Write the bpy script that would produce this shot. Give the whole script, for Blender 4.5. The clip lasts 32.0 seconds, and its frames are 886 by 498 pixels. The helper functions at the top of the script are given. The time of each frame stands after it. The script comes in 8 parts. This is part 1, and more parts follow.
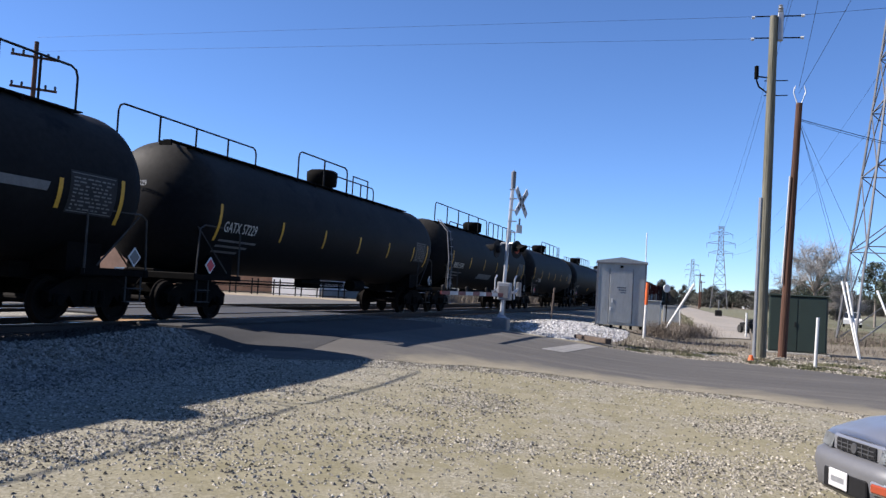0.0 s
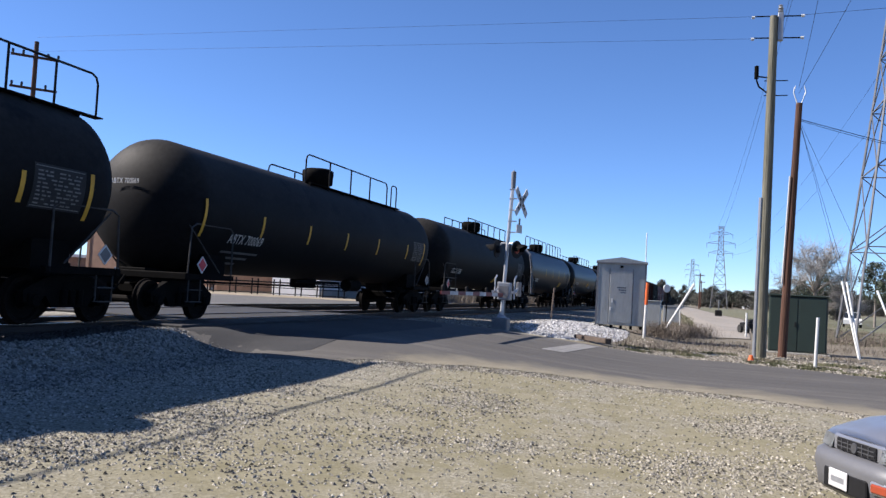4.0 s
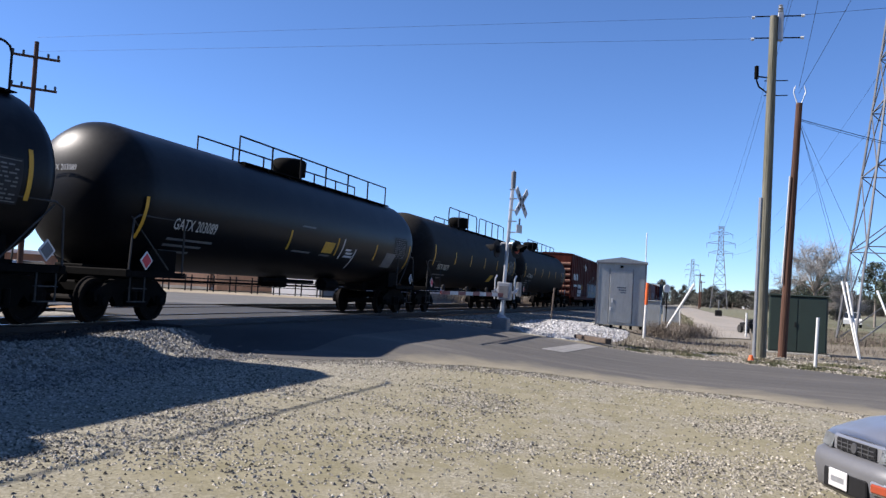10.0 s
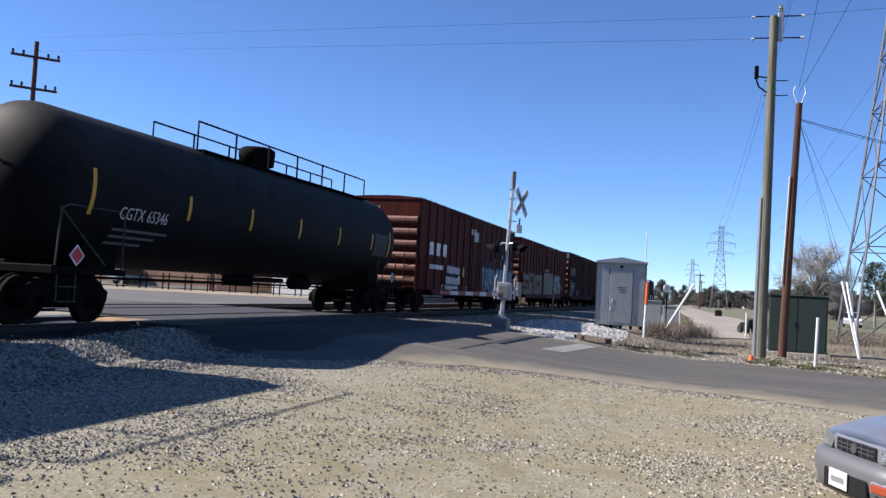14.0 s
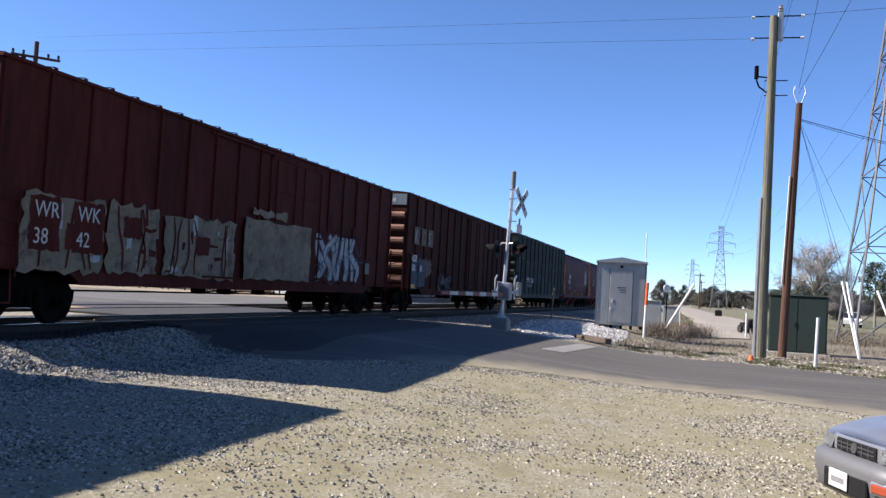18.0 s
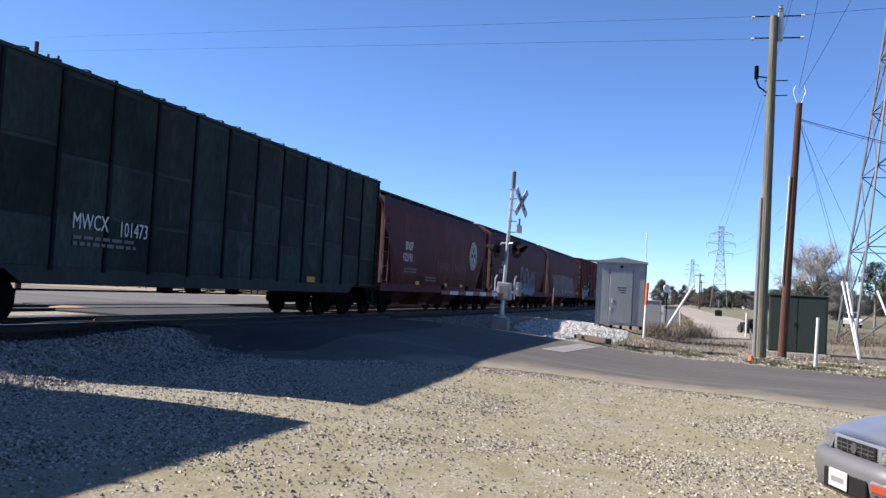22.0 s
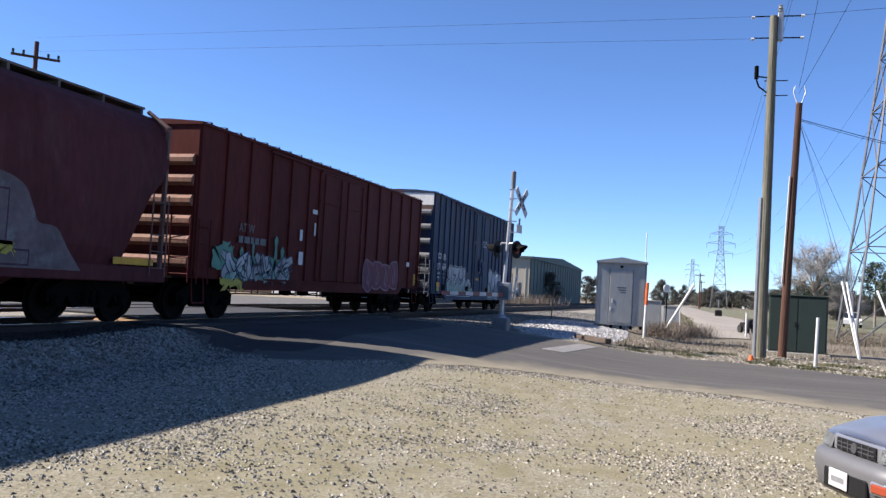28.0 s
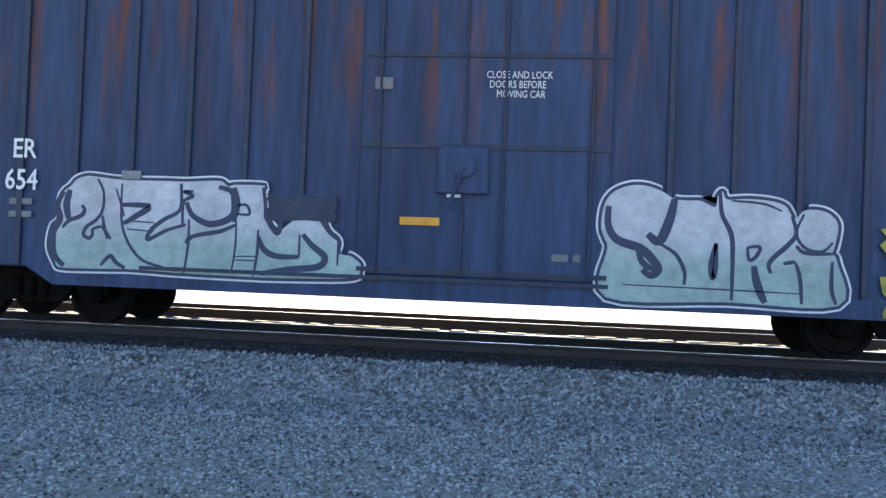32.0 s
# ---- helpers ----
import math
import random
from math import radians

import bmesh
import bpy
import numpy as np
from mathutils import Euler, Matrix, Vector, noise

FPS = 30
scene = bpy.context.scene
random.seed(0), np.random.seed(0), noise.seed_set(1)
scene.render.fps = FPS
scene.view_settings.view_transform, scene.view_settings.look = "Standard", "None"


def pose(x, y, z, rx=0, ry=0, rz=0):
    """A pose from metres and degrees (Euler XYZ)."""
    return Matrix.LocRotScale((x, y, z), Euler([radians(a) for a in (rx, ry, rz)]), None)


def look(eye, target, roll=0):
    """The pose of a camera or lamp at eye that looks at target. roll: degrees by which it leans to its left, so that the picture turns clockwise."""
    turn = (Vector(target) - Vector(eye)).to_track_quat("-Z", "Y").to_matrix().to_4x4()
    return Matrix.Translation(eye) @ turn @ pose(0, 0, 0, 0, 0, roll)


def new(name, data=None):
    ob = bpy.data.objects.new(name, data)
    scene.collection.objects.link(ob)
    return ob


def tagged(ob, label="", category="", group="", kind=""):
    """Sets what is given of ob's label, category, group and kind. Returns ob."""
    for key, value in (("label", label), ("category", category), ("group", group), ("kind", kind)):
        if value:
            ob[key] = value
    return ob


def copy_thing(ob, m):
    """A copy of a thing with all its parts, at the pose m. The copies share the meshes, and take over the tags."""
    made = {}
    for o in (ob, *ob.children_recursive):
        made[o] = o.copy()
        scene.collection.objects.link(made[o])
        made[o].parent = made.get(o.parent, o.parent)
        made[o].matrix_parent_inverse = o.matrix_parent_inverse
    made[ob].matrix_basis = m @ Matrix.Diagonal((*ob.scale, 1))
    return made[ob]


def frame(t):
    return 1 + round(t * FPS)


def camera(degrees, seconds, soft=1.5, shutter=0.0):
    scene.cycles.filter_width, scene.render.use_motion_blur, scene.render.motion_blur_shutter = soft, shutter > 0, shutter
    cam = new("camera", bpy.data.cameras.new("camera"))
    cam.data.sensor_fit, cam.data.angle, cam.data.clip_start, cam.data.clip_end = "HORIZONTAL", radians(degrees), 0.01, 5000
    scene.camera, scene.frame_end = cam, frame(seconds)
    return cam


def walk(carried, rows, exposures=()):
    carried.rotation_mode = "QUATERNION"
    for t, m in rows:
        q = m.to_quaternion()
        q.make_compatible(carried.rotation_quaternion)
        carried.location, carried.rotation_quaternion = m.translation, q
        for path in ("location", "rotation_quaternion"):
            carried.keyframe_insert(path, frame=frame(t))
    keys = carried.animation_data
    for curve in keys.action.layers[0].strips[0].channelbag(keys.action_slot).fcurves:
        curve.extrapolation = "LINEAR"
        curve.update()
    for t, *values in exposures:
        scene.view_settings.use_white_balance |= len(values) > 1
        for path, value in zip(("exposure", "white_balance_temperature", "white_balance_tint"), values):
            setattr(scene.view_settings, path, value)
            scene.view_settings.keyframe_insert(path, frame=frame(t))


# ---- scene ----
# World: x along the railway (the train runs towards -x), y across it, z up; the lot by the camera lies at z = 0.
EYE = Vector((0.0, 0.0, 1.7))
RAIL_Z = 0.68          # top of rail
TRACK_Y = 12.1         # centre of the near track
TRACK2_Y = 16.4        # centre of the far track
CAR_HALF = 1.6


def aim(yaw, pitch, roll, dx=0.0, dy=0.0, dz=0.0):
    """Camera pose: yaw from +y towards +x, pitch upwards, roll, in degrees; the eye sways by dx, dy, dz."""
    a, b, c = radians(yaw), radians(pitch), radians(roll)
    f = Vector((math.sin(a) * math.cos(b), math.cos(a) * math.cos(b), math.sin(b)))
    r = Vector((math.cos(a), -math.sin(a), 0))
    d = f.cross(r)
    r, d = math.cos(c) * r + math.sin(c) * d, -math.sin(c) * r + math.cos(c) * d
    m = Matrix((r, -d, -f)).transposed().to_4x4()
    m.translation = EYE + Vector((dx, dy, dz))
    return m


cam = camera(55.2, 32.0, soft=1.4)
STILL = aim(72.66, 2.67, -3.14)
walk(cam, [(0.0, STILL), (29.7, STILL), (29.9, aim(71.95, 2.56, -2.80, -0.05, 0.0, 0.01)), (30.0, aim(70.62, 2.48, -2.62, -0.08, 0.02, 0.02)), (30.2, aim(65.85, 2.34, -2.62, -0.06, 0.02, 0.02)),
           (30.5, aim(55.80, 2.08, -2.45, -0.02, 0.03, 0.0)), (30.8, aim(44.20, 1.73, -2.45, 0.08, 0.10, 0.0)), (31.0, aim(34.95, 1.50, -2.45, 0.15, 0.14, 0.0)), (31.1, aim(29.85, 1.40, -2.45, 0.19, 0.13, 0.0)),
           (31.5, aim(10.55, 1.02, -2.40, 0.36, 0.06, 0.01)), (32.0, aim(-6.3, 1.05, -2.25, 0.88, 0.0, 0.0))],
     exposures=[(0.0, 1.13, 6250, 15), (14.5, 1.15, 6250, 15), (16.5, 1.32, 6400, 15), (30.0, 1.3, 6400, 15), (30.7, 1.2, 6400, 15), (31.0, 1.25, 6400, 15), (31.5, 2.3, 7500, 14), (32.0, 3.15, 7700, 12)])

# ---- light ----
SUN_AZ, SUN_EL = -11.0, 37.5
world = bpy.data.worlds.new("sky")
scene.world = world
world.use_nodes = True
wn = world.node_tree
sky = wn.nodes.new("ShaderNodeTexSky")
sky.sky_type, sky.sun_disc = "NISHITA", False
sky.sun_elevation, sky.sun_rotation = radians(SUN_EL), radians(SUN_AZ)
sky.air_density, sky.dust_density, sky.ozone_density, sky.altitude = 0.9, 0.05, 8.0, 2500
wn.nodes["Background"].inputs["Strength"].default_value = 0.083
wn.links.new(sky.outputs[0], wn.nodes["Background"].inputs["Color"])
sun = new("sun", bpy.data.lights.new("sun", "SUN"))
sun.data.energy, sun.data.angle, sun.data.color = 5.0, radians(0.53), (1.0, 0.93, 0.82)
sun_dir = Vector((math.sin(radians(SUN_AZ)) * math.cos(radians(SUN_EL)), math.cos(radians(SUN_AZ)) * math.cos(radians(SUN_EL)), math.sin(radians(SUN_EL))))
sun.matrix_basis = look(sun_dir * 50, (0, 0, 0))


# ---- materials ----
def material(name, color, rough=0.7, metal=0.0, vary=0.25, scale=3.0, fine=40.0, bump=0.15, tint=None, tint_at=0.6, per_object=0.0, streak=0.0, spec=0.4, along=1.0, tint_z=None):
    """A procedural surface: base colour varied at two scales, an optional second colour in patches, bump."""
    m = bpy.data.materials.new(name)
    m.use_nodes = True
    nt = m.node_tree
    b = nt.nodes["Principled BSDF"]
    b.inputs["Roughness"].default_value, b.inputs["Metallic"].default_value = rough, metal
    b.inputs["Specular IOR Level"].default_value = spec
    co = nt.nodes.new("ShaderNodeTexCoord")
    mp = nt.nodes.new("ShaderNodeMapping")
    mp.inputs["Scale"].default_value = (1, along, 1 if streak == 0 else streak)
    nt.links.new(co.outputs["Object"], mp.inputs[0])

    def noise_node(sc, detail=6, rough_=0.6):
        n = nt.nodes.new("ShaderNodeTexNoise")
        n.inputs["Scale"].default_value, n.inputs["Detail"].default_value, n.inputs["Roughness"].default_value = sc, detail, rough_
        nt.links.new(mp.outputs[0], n.inputs["Vector"])
        return n

    big, small = noise_node(scale), noise_node(fine, 3)
    ramp = nt.nodes.new("ShaderNodeMapRange")
    ramp.inputs[1].default_value, ramp.inputs[2].default_value = 0.3, 0.7
    ramp.inputs[3].default_value, ramp.inputs[4].default_value = 1 - vary, 1 + vary
    nt.links.new(big.outputs[0], ramp.inputs[0])
    ramp2 = nt.nodes.new("ShaderNodeMapRange")
    ramp2.inputs[1].default_value, ramp2.inputs[2].default_value = 0.3, 0.7
    ramp2.inputs[3].default_value, ramp2.inputs[4].default_value = 1 - vary * 0.7, 1 + vary * 0.7
    nt.links.new(small.outputs[0], ramp2.inputs[0])
    mul = nt.nodes.new("ShaderNodeMath")
    mul.operation = "MULTIPLY"
    nt.links.new(ramp.outputs[0], mul.inputs[0])
    nt.links.new(ramp2.outputs[0], mul.inputs[1])
    fac = mul.outputs[0]
    if per_object:
        info = nt.nodes.new("ShaderNodeObjectInfo")
        r3 = nt.nodes.new("ShaderNodeMapRange")
        r3.inputs[3].default_value, r3.inputs[4].default_value = 1 - per_object, 1 + per_object
        nt.links.new(info.outputs["Random"], r3.inputs[0])
        m2 = nt.nodes.new("ShaderNodeMath")
        m2.operation = "MULTIPLY"
        nt.links.new(fac, m2.inputs[0])
        nt.links.new(r3.outputs[0], m2.inputs[1])
        fac = m2.outputs[0]
    base = nt.nodes.new("ShaderNodeRGB")
    base.outputs[0].default_value = (*color, 1)
    col = base.outputs[0]
    if tint:
        t = noise_node(scale * 1.7, 8, 0.7)
        cr = nt.nodes.new("ShaderNodeMapRange")
        cr.inputs[1].default_value, cr.inputs[2].default_value = tint_at, tint_at + 0.12
        nt.links.new(t.outputs[0], cr.inputs[0])
        share_ = cr.outputs[0]
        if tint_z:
            # second colour, rust on the blue car, starts from the top and thins downwards
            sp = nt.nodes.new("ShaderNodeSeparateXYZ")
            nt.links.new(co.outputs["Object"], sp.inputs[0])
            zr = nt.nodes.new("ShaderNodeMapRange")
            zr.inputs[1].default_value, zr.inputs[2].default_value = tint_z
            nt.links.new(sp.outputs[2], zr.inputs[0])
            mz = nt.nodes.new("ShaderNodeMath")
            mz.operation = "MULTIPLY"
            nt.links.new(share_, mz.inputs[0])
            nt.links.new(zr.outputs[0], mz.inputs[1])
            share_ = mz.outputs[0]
        mx = nt.nodes.new("ShaderNodeMix")
        mx.data_type = "RGBA"
        nt.links.new(share_, mx.inputs[0])
        nt.links.new(col, mx.inputs[6])
        mx.inputs[7].default_value = (*tint, 1)
        col = mx.outputs[2]
    vm = nt.nodes.new("ShaderNodeVectorMath")
    vm.operation = "SCALE"
    nt.links.new(col, vm.inputs[0])
    nt.links.new(fac, vm.inputs["Scale"])
    nt.links.new(vm.outputs[0], b.inputs["Base Color"])
    if bump:
        bp = nt.nodes.new("ShaderNodeBump")
        bp.inputs["Strength"].default_value, bp.inputs["Distance"].default_value = bump, 0.02
        nt.links.new(small.outputs[0], bp.inputs["Height"])
        nt.links.new(bp.outputs[0], b.inputs["Normal"])
    return m


M = {}
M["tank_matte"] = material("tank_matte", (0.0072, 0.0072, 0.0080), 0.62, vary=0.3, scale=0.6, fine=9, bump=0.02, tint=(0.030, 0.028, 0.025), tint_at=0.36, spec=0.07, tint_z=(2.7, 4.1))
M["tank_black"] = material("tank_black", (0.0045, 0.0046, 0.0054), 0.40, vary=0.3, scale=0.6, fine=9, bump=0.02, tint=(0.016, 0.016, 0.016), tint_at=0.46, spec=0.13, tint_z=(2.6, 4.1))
M["steel_dark"] = material("steel_dark", (0.0045, 0.0042, 0.0040), 0.85, 0.0, vary=0.35, scale=2, fine=30, tint=(0.010, 0.007, 0.0055), tint_at=0.58, spec=0.05)
M["wheel"] = material("wheel", (0.0065, 0.0052, 0.0046), 0.8, 0.0, vary=0.3, scale=3, fine=30, spec=0.06)
M["box_red"] = material("box_red", (0.058, 0.0125, 0.009), 0.7, vary=0.3, scale=0.7, fine=8, bump=0.06, streak=0.18, tint=(0.036, 0.009, 0.007), tint_at=0.55, spec=0.07)
M["box_bright"] = material("box_bright", (0.080, 0.0165, 0.0135), 0.65, vary=0.25, scale=0.8, fine=9, bump=0.05, streak=0.2, tint=(0.07, 0.013, 0.011), tint_at=0.58, spec=0.08)
M["box_brown"] = material("box_brown", (0.036, 0.0108, 0.0085), 0.75, vary=0.4, scale=0.7, fine=9, bump=0.07, streak=0.12, tint=(0.045, 0.017, 0.011), tint_at=0.50, spec=0.06)
M["box_blue"] = material("box_blue", (0.021, 0.038, 0.078), 0.6, vary=0.3, scale=1.5, fine=9, bump=0.05, streak=0.10, tint=(0.10, 0.036, 0.024), tint_at=0.50, spec=0.2, tint_z=(2.0, 4.0))
M["gondola_green"] = material("gondola_green", (0.020, 0.028, 0.025), 0.7, vary=0.35, scale=0.9, fine=9, bump=0.06, streak=0.3, tint=(0.036, 0.043, 0.037), tint_at=0.58, spec=0.2)
M["hopper_red"] = material("hopper_red", (0.072, 0.021, 0.0225), 0.65, vary=0.22, scale=0.5, fine=8, bump=0.04, streak=0.3, tint=(0.080, 0.034, 0.033), tint_at=0.55, spec=0.08)
M["white_worn"] = material("white_worn", (0.46, 0.44, 0.40), 0.7, vary=0.15, scale=1.5, fine=14, bump=0.05, tint=(0.27, 0.23, 0.19), tint_at=0.6)
M["yellow"] = material("yellow", (0.50, 0.27, 0.02), 0.6, vary=0.15, scale=4, fine=30, bump=0.02)
M["lettering"] = material("lettering", (0.55, 0.55, 0.54), 0.6, vary=0.1, scale=4, fine=30, bump=0)
M["lettering_dim"] = material("lettering_dim", (0.11, 0.11, 0.11), 0.6, vary=0.2, scale=4, fine=30, bump=0)
M["rail"] = material("rail", (0.022, 0.015, 0.012), 0.8, 0.0, vary=0.25, scale=3, fine=30)
M["rail_head"] = material("rail_head", (0.35, 0.345, 0.33), 0.25, 0.95, vary=0.1, scale=3, fine=30, bump=0)
# near track bed: oil and the shade under the train in one dark colour
M["bed_dark"] = material("bed_dark", (0.030, 0.026, 0.023), 0.95, vary=0.35, scale=1.5, fine=30, bump=0.5, tint=(0.055, 0.05, 0.045), tint_at=0.58)
M["chip_panel"] = material("chip_panel", (0.021, 0.029, 0.026), 0.75, vary=0.4, scale=0.9, fine=9, bump=0.06, streak=0.4, tint=(0.042, 0.05, 0.043), tint_at=0.56, per_object=0.45, spec=0.1)
M["post_dark"] = material("post_dark", (0.008, 0.010, 0.011), 0.8, vary=0.3, scale=2, fine=20, spec=0.1)
M["asphalt_far"] = material("asphalt_far", (0.088, 0.085, 0.080), 0.9, vary=0.2, scale=0.3, fine=30, bump=0.2, tint=(0.10, 0.095, 0.085), tint_at=0.56)
M["tie"] = material("tie", (0.06, 0.045, 0.035), 0.9, vary=0.35, scale=4, fine=30, bump=0.5, per_object=0.3)
M["asphalt"] = material("asphalt", (0.066, 0.061, 0.055), 0.9, vary=0.2, scale=0.7, fine=40, bump=0.35, tint=(0.092, 0.085, 0.075), tint_at=0.52, along=0.10)
M["concrete"] = material("concrete", (0.25, 0.24, 0.215), 0.85, vary=0.15, scale=1.0, fine=25, bump=0.2)
M["tan_timber"] = material("tan_timber", (0.26, 0.16, 0.08), 0.85, vary=0.25, scale=3, fine=20, bump=0.2)
M["galvanised"] = material("galvanised", (0.30, 0.31, 0.33), 0.45, 0.6, vary=0.12, scale=2, fine=20, bump=0.03)
M["aluminium"] = material("aluminium", (0.31, 0.32, 0.312), 0.45, 0.35, vary=0.10, scale=1.6, fine=14, bump=0.03, streak=0.3, tint=(0.27, 0.28, 0.272), tint_at=0.52)
M["header_white"] = material("header_white", (0.72, 0.69, 0.63), 0.65, vary=0.12, scale=1.6, fine=12, bump=0.04, tint=(0.42, 0.24, 0.13), tint_at=0.62, streak=0.3)


def dusty(m, tan):
    """Lay tan dust over a material where its mesh says so, in ragged patches."""
    nt = m.node_tree
    b = nt.nodes["Principled BSDF"]
    src = b.inputs["Base Color"].links[0].from_socket
    at = nt.nodes.new("ShaderNodeAttribute")
    at.attribute_name = "dust"
    co = nt.nodes.new("ShaderNodeTexCoord")
    n = nt.nodes.new("ShaderNodeTexNoise")
    n.inputs["Scale"].default_value, n.inputs["Detail"].default_value = 1.6, 8
    nt.links.new(co.outputs["Object"], n.inputs["Vector"])
    add = nt.nodes.new("ShaderNodeMath")
    add.operation = "ADD"
    nt.links.new(at.outputs["Fac"], add.inputs[0])
    nt.links.new(n.outputs[0], add.inputs[1])
    r = nt.nodes.new("ShaderNodeMapRange")
    r.inputs[1].default_value, r.inputs[2].default_value = 0.72, 1.4
    nt.links.new(add.outputs[0], r.inputs[0])
    mx = nt.nodes.new("ShaderNodeMix")
    mx.data_type = "RGBA"
    nt.links.new(r.outputs[0], mx.inputs[0])
    nt.links.new(src, mx.inputs[6])
    mx.inputs[7].default_value = (*tan, 1)
    nt.links.new(mx.outputs[2], b.inputs["Base Color"])


dusty(M["asphalt"], (0.195, 0.172, 0.120))
# asphalt near the rails, with the train's shadow put into its dark colour
M["asphalt_shaded"] = material("asphalt_shaded", (0.024, 0.024, 0.025), 0.85, vary=0.25, scale=0.8, fine=35, bump=0.3, tint=(0.042, 0.040, 0.038), tint_at=0.58)
M["pole_wood"] = material("pole_wood", (0.125, 0.118, 0.088), 0.9, vary=0.4, scale=4, fine=30, bump=0.6, streak=0.05, tint=(0.075, 0.075, 0.048), tint_at=0.52)
M["pole_brown"] = material("pole_brown", (0.075, 0.035, 0.022), 0.9, vary=0.4, scale=4, fine=30, bump=0.6, streak=0.05, tint=(0.042, 0.020, 0.015), tint_at=0.54)
M["white_paint"] = material("white_paint", (0.55, 0.55, 0.53), 0.5, vary=0.06, scale=3, fine=20, bump=0.02)
M["black_paint"] = material("black_paint", (0.010, 0.010, 0.011), 0.7, spec=0.15, vary=0.2, scale=3, fine=20, bump=0.02)
M["green_box"] = material("green_box", (0.014, 0.026, 0.021), 0.55, vary=0.1, scale=1.5, fine=20, bump=0.03)
M["wall_white"] = material("wall_white", (0.72, 0.70, 0.68), 0.8, vary=0.06, scale=0.3, fine=6, bump=0.05)
M["wall_beige"] = material("wall_beige", (0.42, 0.39, 0.31), 0.7, vary=0.08, scale=0.3, fine=6, bump=0.05)
M["wall_green"] = material("wall_green", (0.07, 0.10, 0.09), 0.7, vary=0.1, scale=0.3, fine=6, bump=0.05)
M["brick"] = material("brick", (0.24, 0.145, 0.10), 0.9, vary=0.2, scale=0.8, fine=14, bump=0.2)
M["orange"] = material("orange", (0.6, 0.11, 0.02), 0.6, vary=0.08, scale=3, fine=20, bump=0)
M["car_silver"] = material("car_silver", (0.36, 0.37, 0.40), 0.28, 0.7, vary=0.04, scale=1, fine=120, bump=0.0)
M["car_grey"] = material("car_grey", (0.11, 0.112, 0.12), 0.5, 0.2, vary=0.06, scale=2, fine=60, bump=0.02)
M["rubber"] = material("rubber", (0.02, 0.02, 0.02), 0.85, vary=0.1, scale=4, fine=30)
M["lens_amber"] = material("lens_amber", (0.24, 0.045, 0.02), 0.2, vary=0.08, scale=8, fine=60, bump=0.0)
M["lens_clear"] = material("lens_clear", (0.38, 0.40, 0.41), 0.12, 0.4, vary=0.12, scale=8, fine=60, bump=0.0)
M["glass_dark"] = material("glass_dark", (0.02, 0.025, 0.03), 0.08, vary=0.05, scale=2, fine=20, bump=0.0, spec=0.6)
M["red_lens"] = material("red_lens", (0.18, 0.02, 0.015), 0.3, vary=0.1, scale=4, fine=30, bump=0.0)
M["bark"] = material("bark", (0.19, 0.165, 0.14), 0.95, vary=0.3, scale=2, fine=15, bump=0.5)
M["twig"] = material("twig", (0.25, 0.235, 0.22), 0.95, vary=0.25, scale=2, fine=15, bump=0.1)
M["needles"] = material("needles", (0.045, 0.056, 0.036), 0.9, vary=0.4, scale=0.5, fine=4, bump=0.1, tint=(0.055, 0.062, 0.035), tint_at=0.55)
M["leaf_dark"] = material("leaf_dark", (0.060, 0.062, 0.050), 0.9, vary=0.35, scale=0.5, fine=4, bump=0.1, tint=(0.13, 0.108, 0.088), tint_at=0.52)
M["dry_brush"] = material("dry_brush", (0.135, 0.112, 0.09), 0.95, vary=0.35, scale=1, fine=8, bump=0.1, tint=(0.095, 0.068, 0.05), tint_at=0.55)
M["grass"] = material("grass", (0.095, 0.100, 0.052), 0.95, vary=0.3, scale=0.35, fine=8, bump=0.1, tint=(0.165, 0.142, 0.098), tint_at=0.48)
M["end_dull"] = material("end_dull", (0.125, 0.13, 0.14), 0.7, vary=0.18, scale=1.5, fine=12, bump=0.05, tint=(0.12, 0.10, 0.085), tint_at=0.58)
M["plate_white"] = material("plate_white", (0.42, 0.42, 0.42), 0.5, vary=0.12, scale=8, fine=40, bump=0.0)
M["grille_grey"] = material("grille_grey", (0.045, 0.046, 0.05), 0.5, vary=0.1, scale=4, fine=40, bump=0.0)
M["graf_white"] = material("graf_white", (0.44, 0.45, 0.46), 0.65, vary=0.18, scale=1.4, fine=9, bump=0.03, tint=(0.33, 0.36, 0.38), tint_at=0.55)
M["stop_paint"] = material("stop_paint", (0.19, 0.185, 0.175), 0.85, vary=0.25, scale=3, fine=20, bump=0.1, tint=(0.09, 0.085, 0.08), tint_at=0.55)
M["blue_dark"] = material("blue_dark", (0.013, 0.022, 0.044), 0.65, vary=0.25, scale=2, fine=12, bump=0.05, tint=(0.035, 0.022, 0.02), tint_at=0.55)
M["mint"] = material("mint", (0.21, 0.29, 0.255), 0.65, vary=0.2, scale=1.2, fine=9, bump=0.03, tint=(0.33, 0.345, 0.355), tint_at=0.18, tint_z=(1.12, 1.42))
M["graf_dark"] = material("graf_dark", (0.02, 0.03, 0.06), 0.65, vary=0.1, scale=2, fine=9, bump=0.0)
M["graf_cream"] = material("graf_cream", (0.15, 0.112, 0.070), 0.7, vary=0.28, scale=1.6, fine=7, bump=0.03, tint=(0.07, 0.035, 0.026), tint_at=0.53)
M["graf_blue"] = material("graf_blue", (0.11, 0.19, 0.235), 0.7, vary=0.25, scale=1.5, fine=9, bump=0.03, tint=(0.21, 0.225, 0.225), tint_at=0.55)
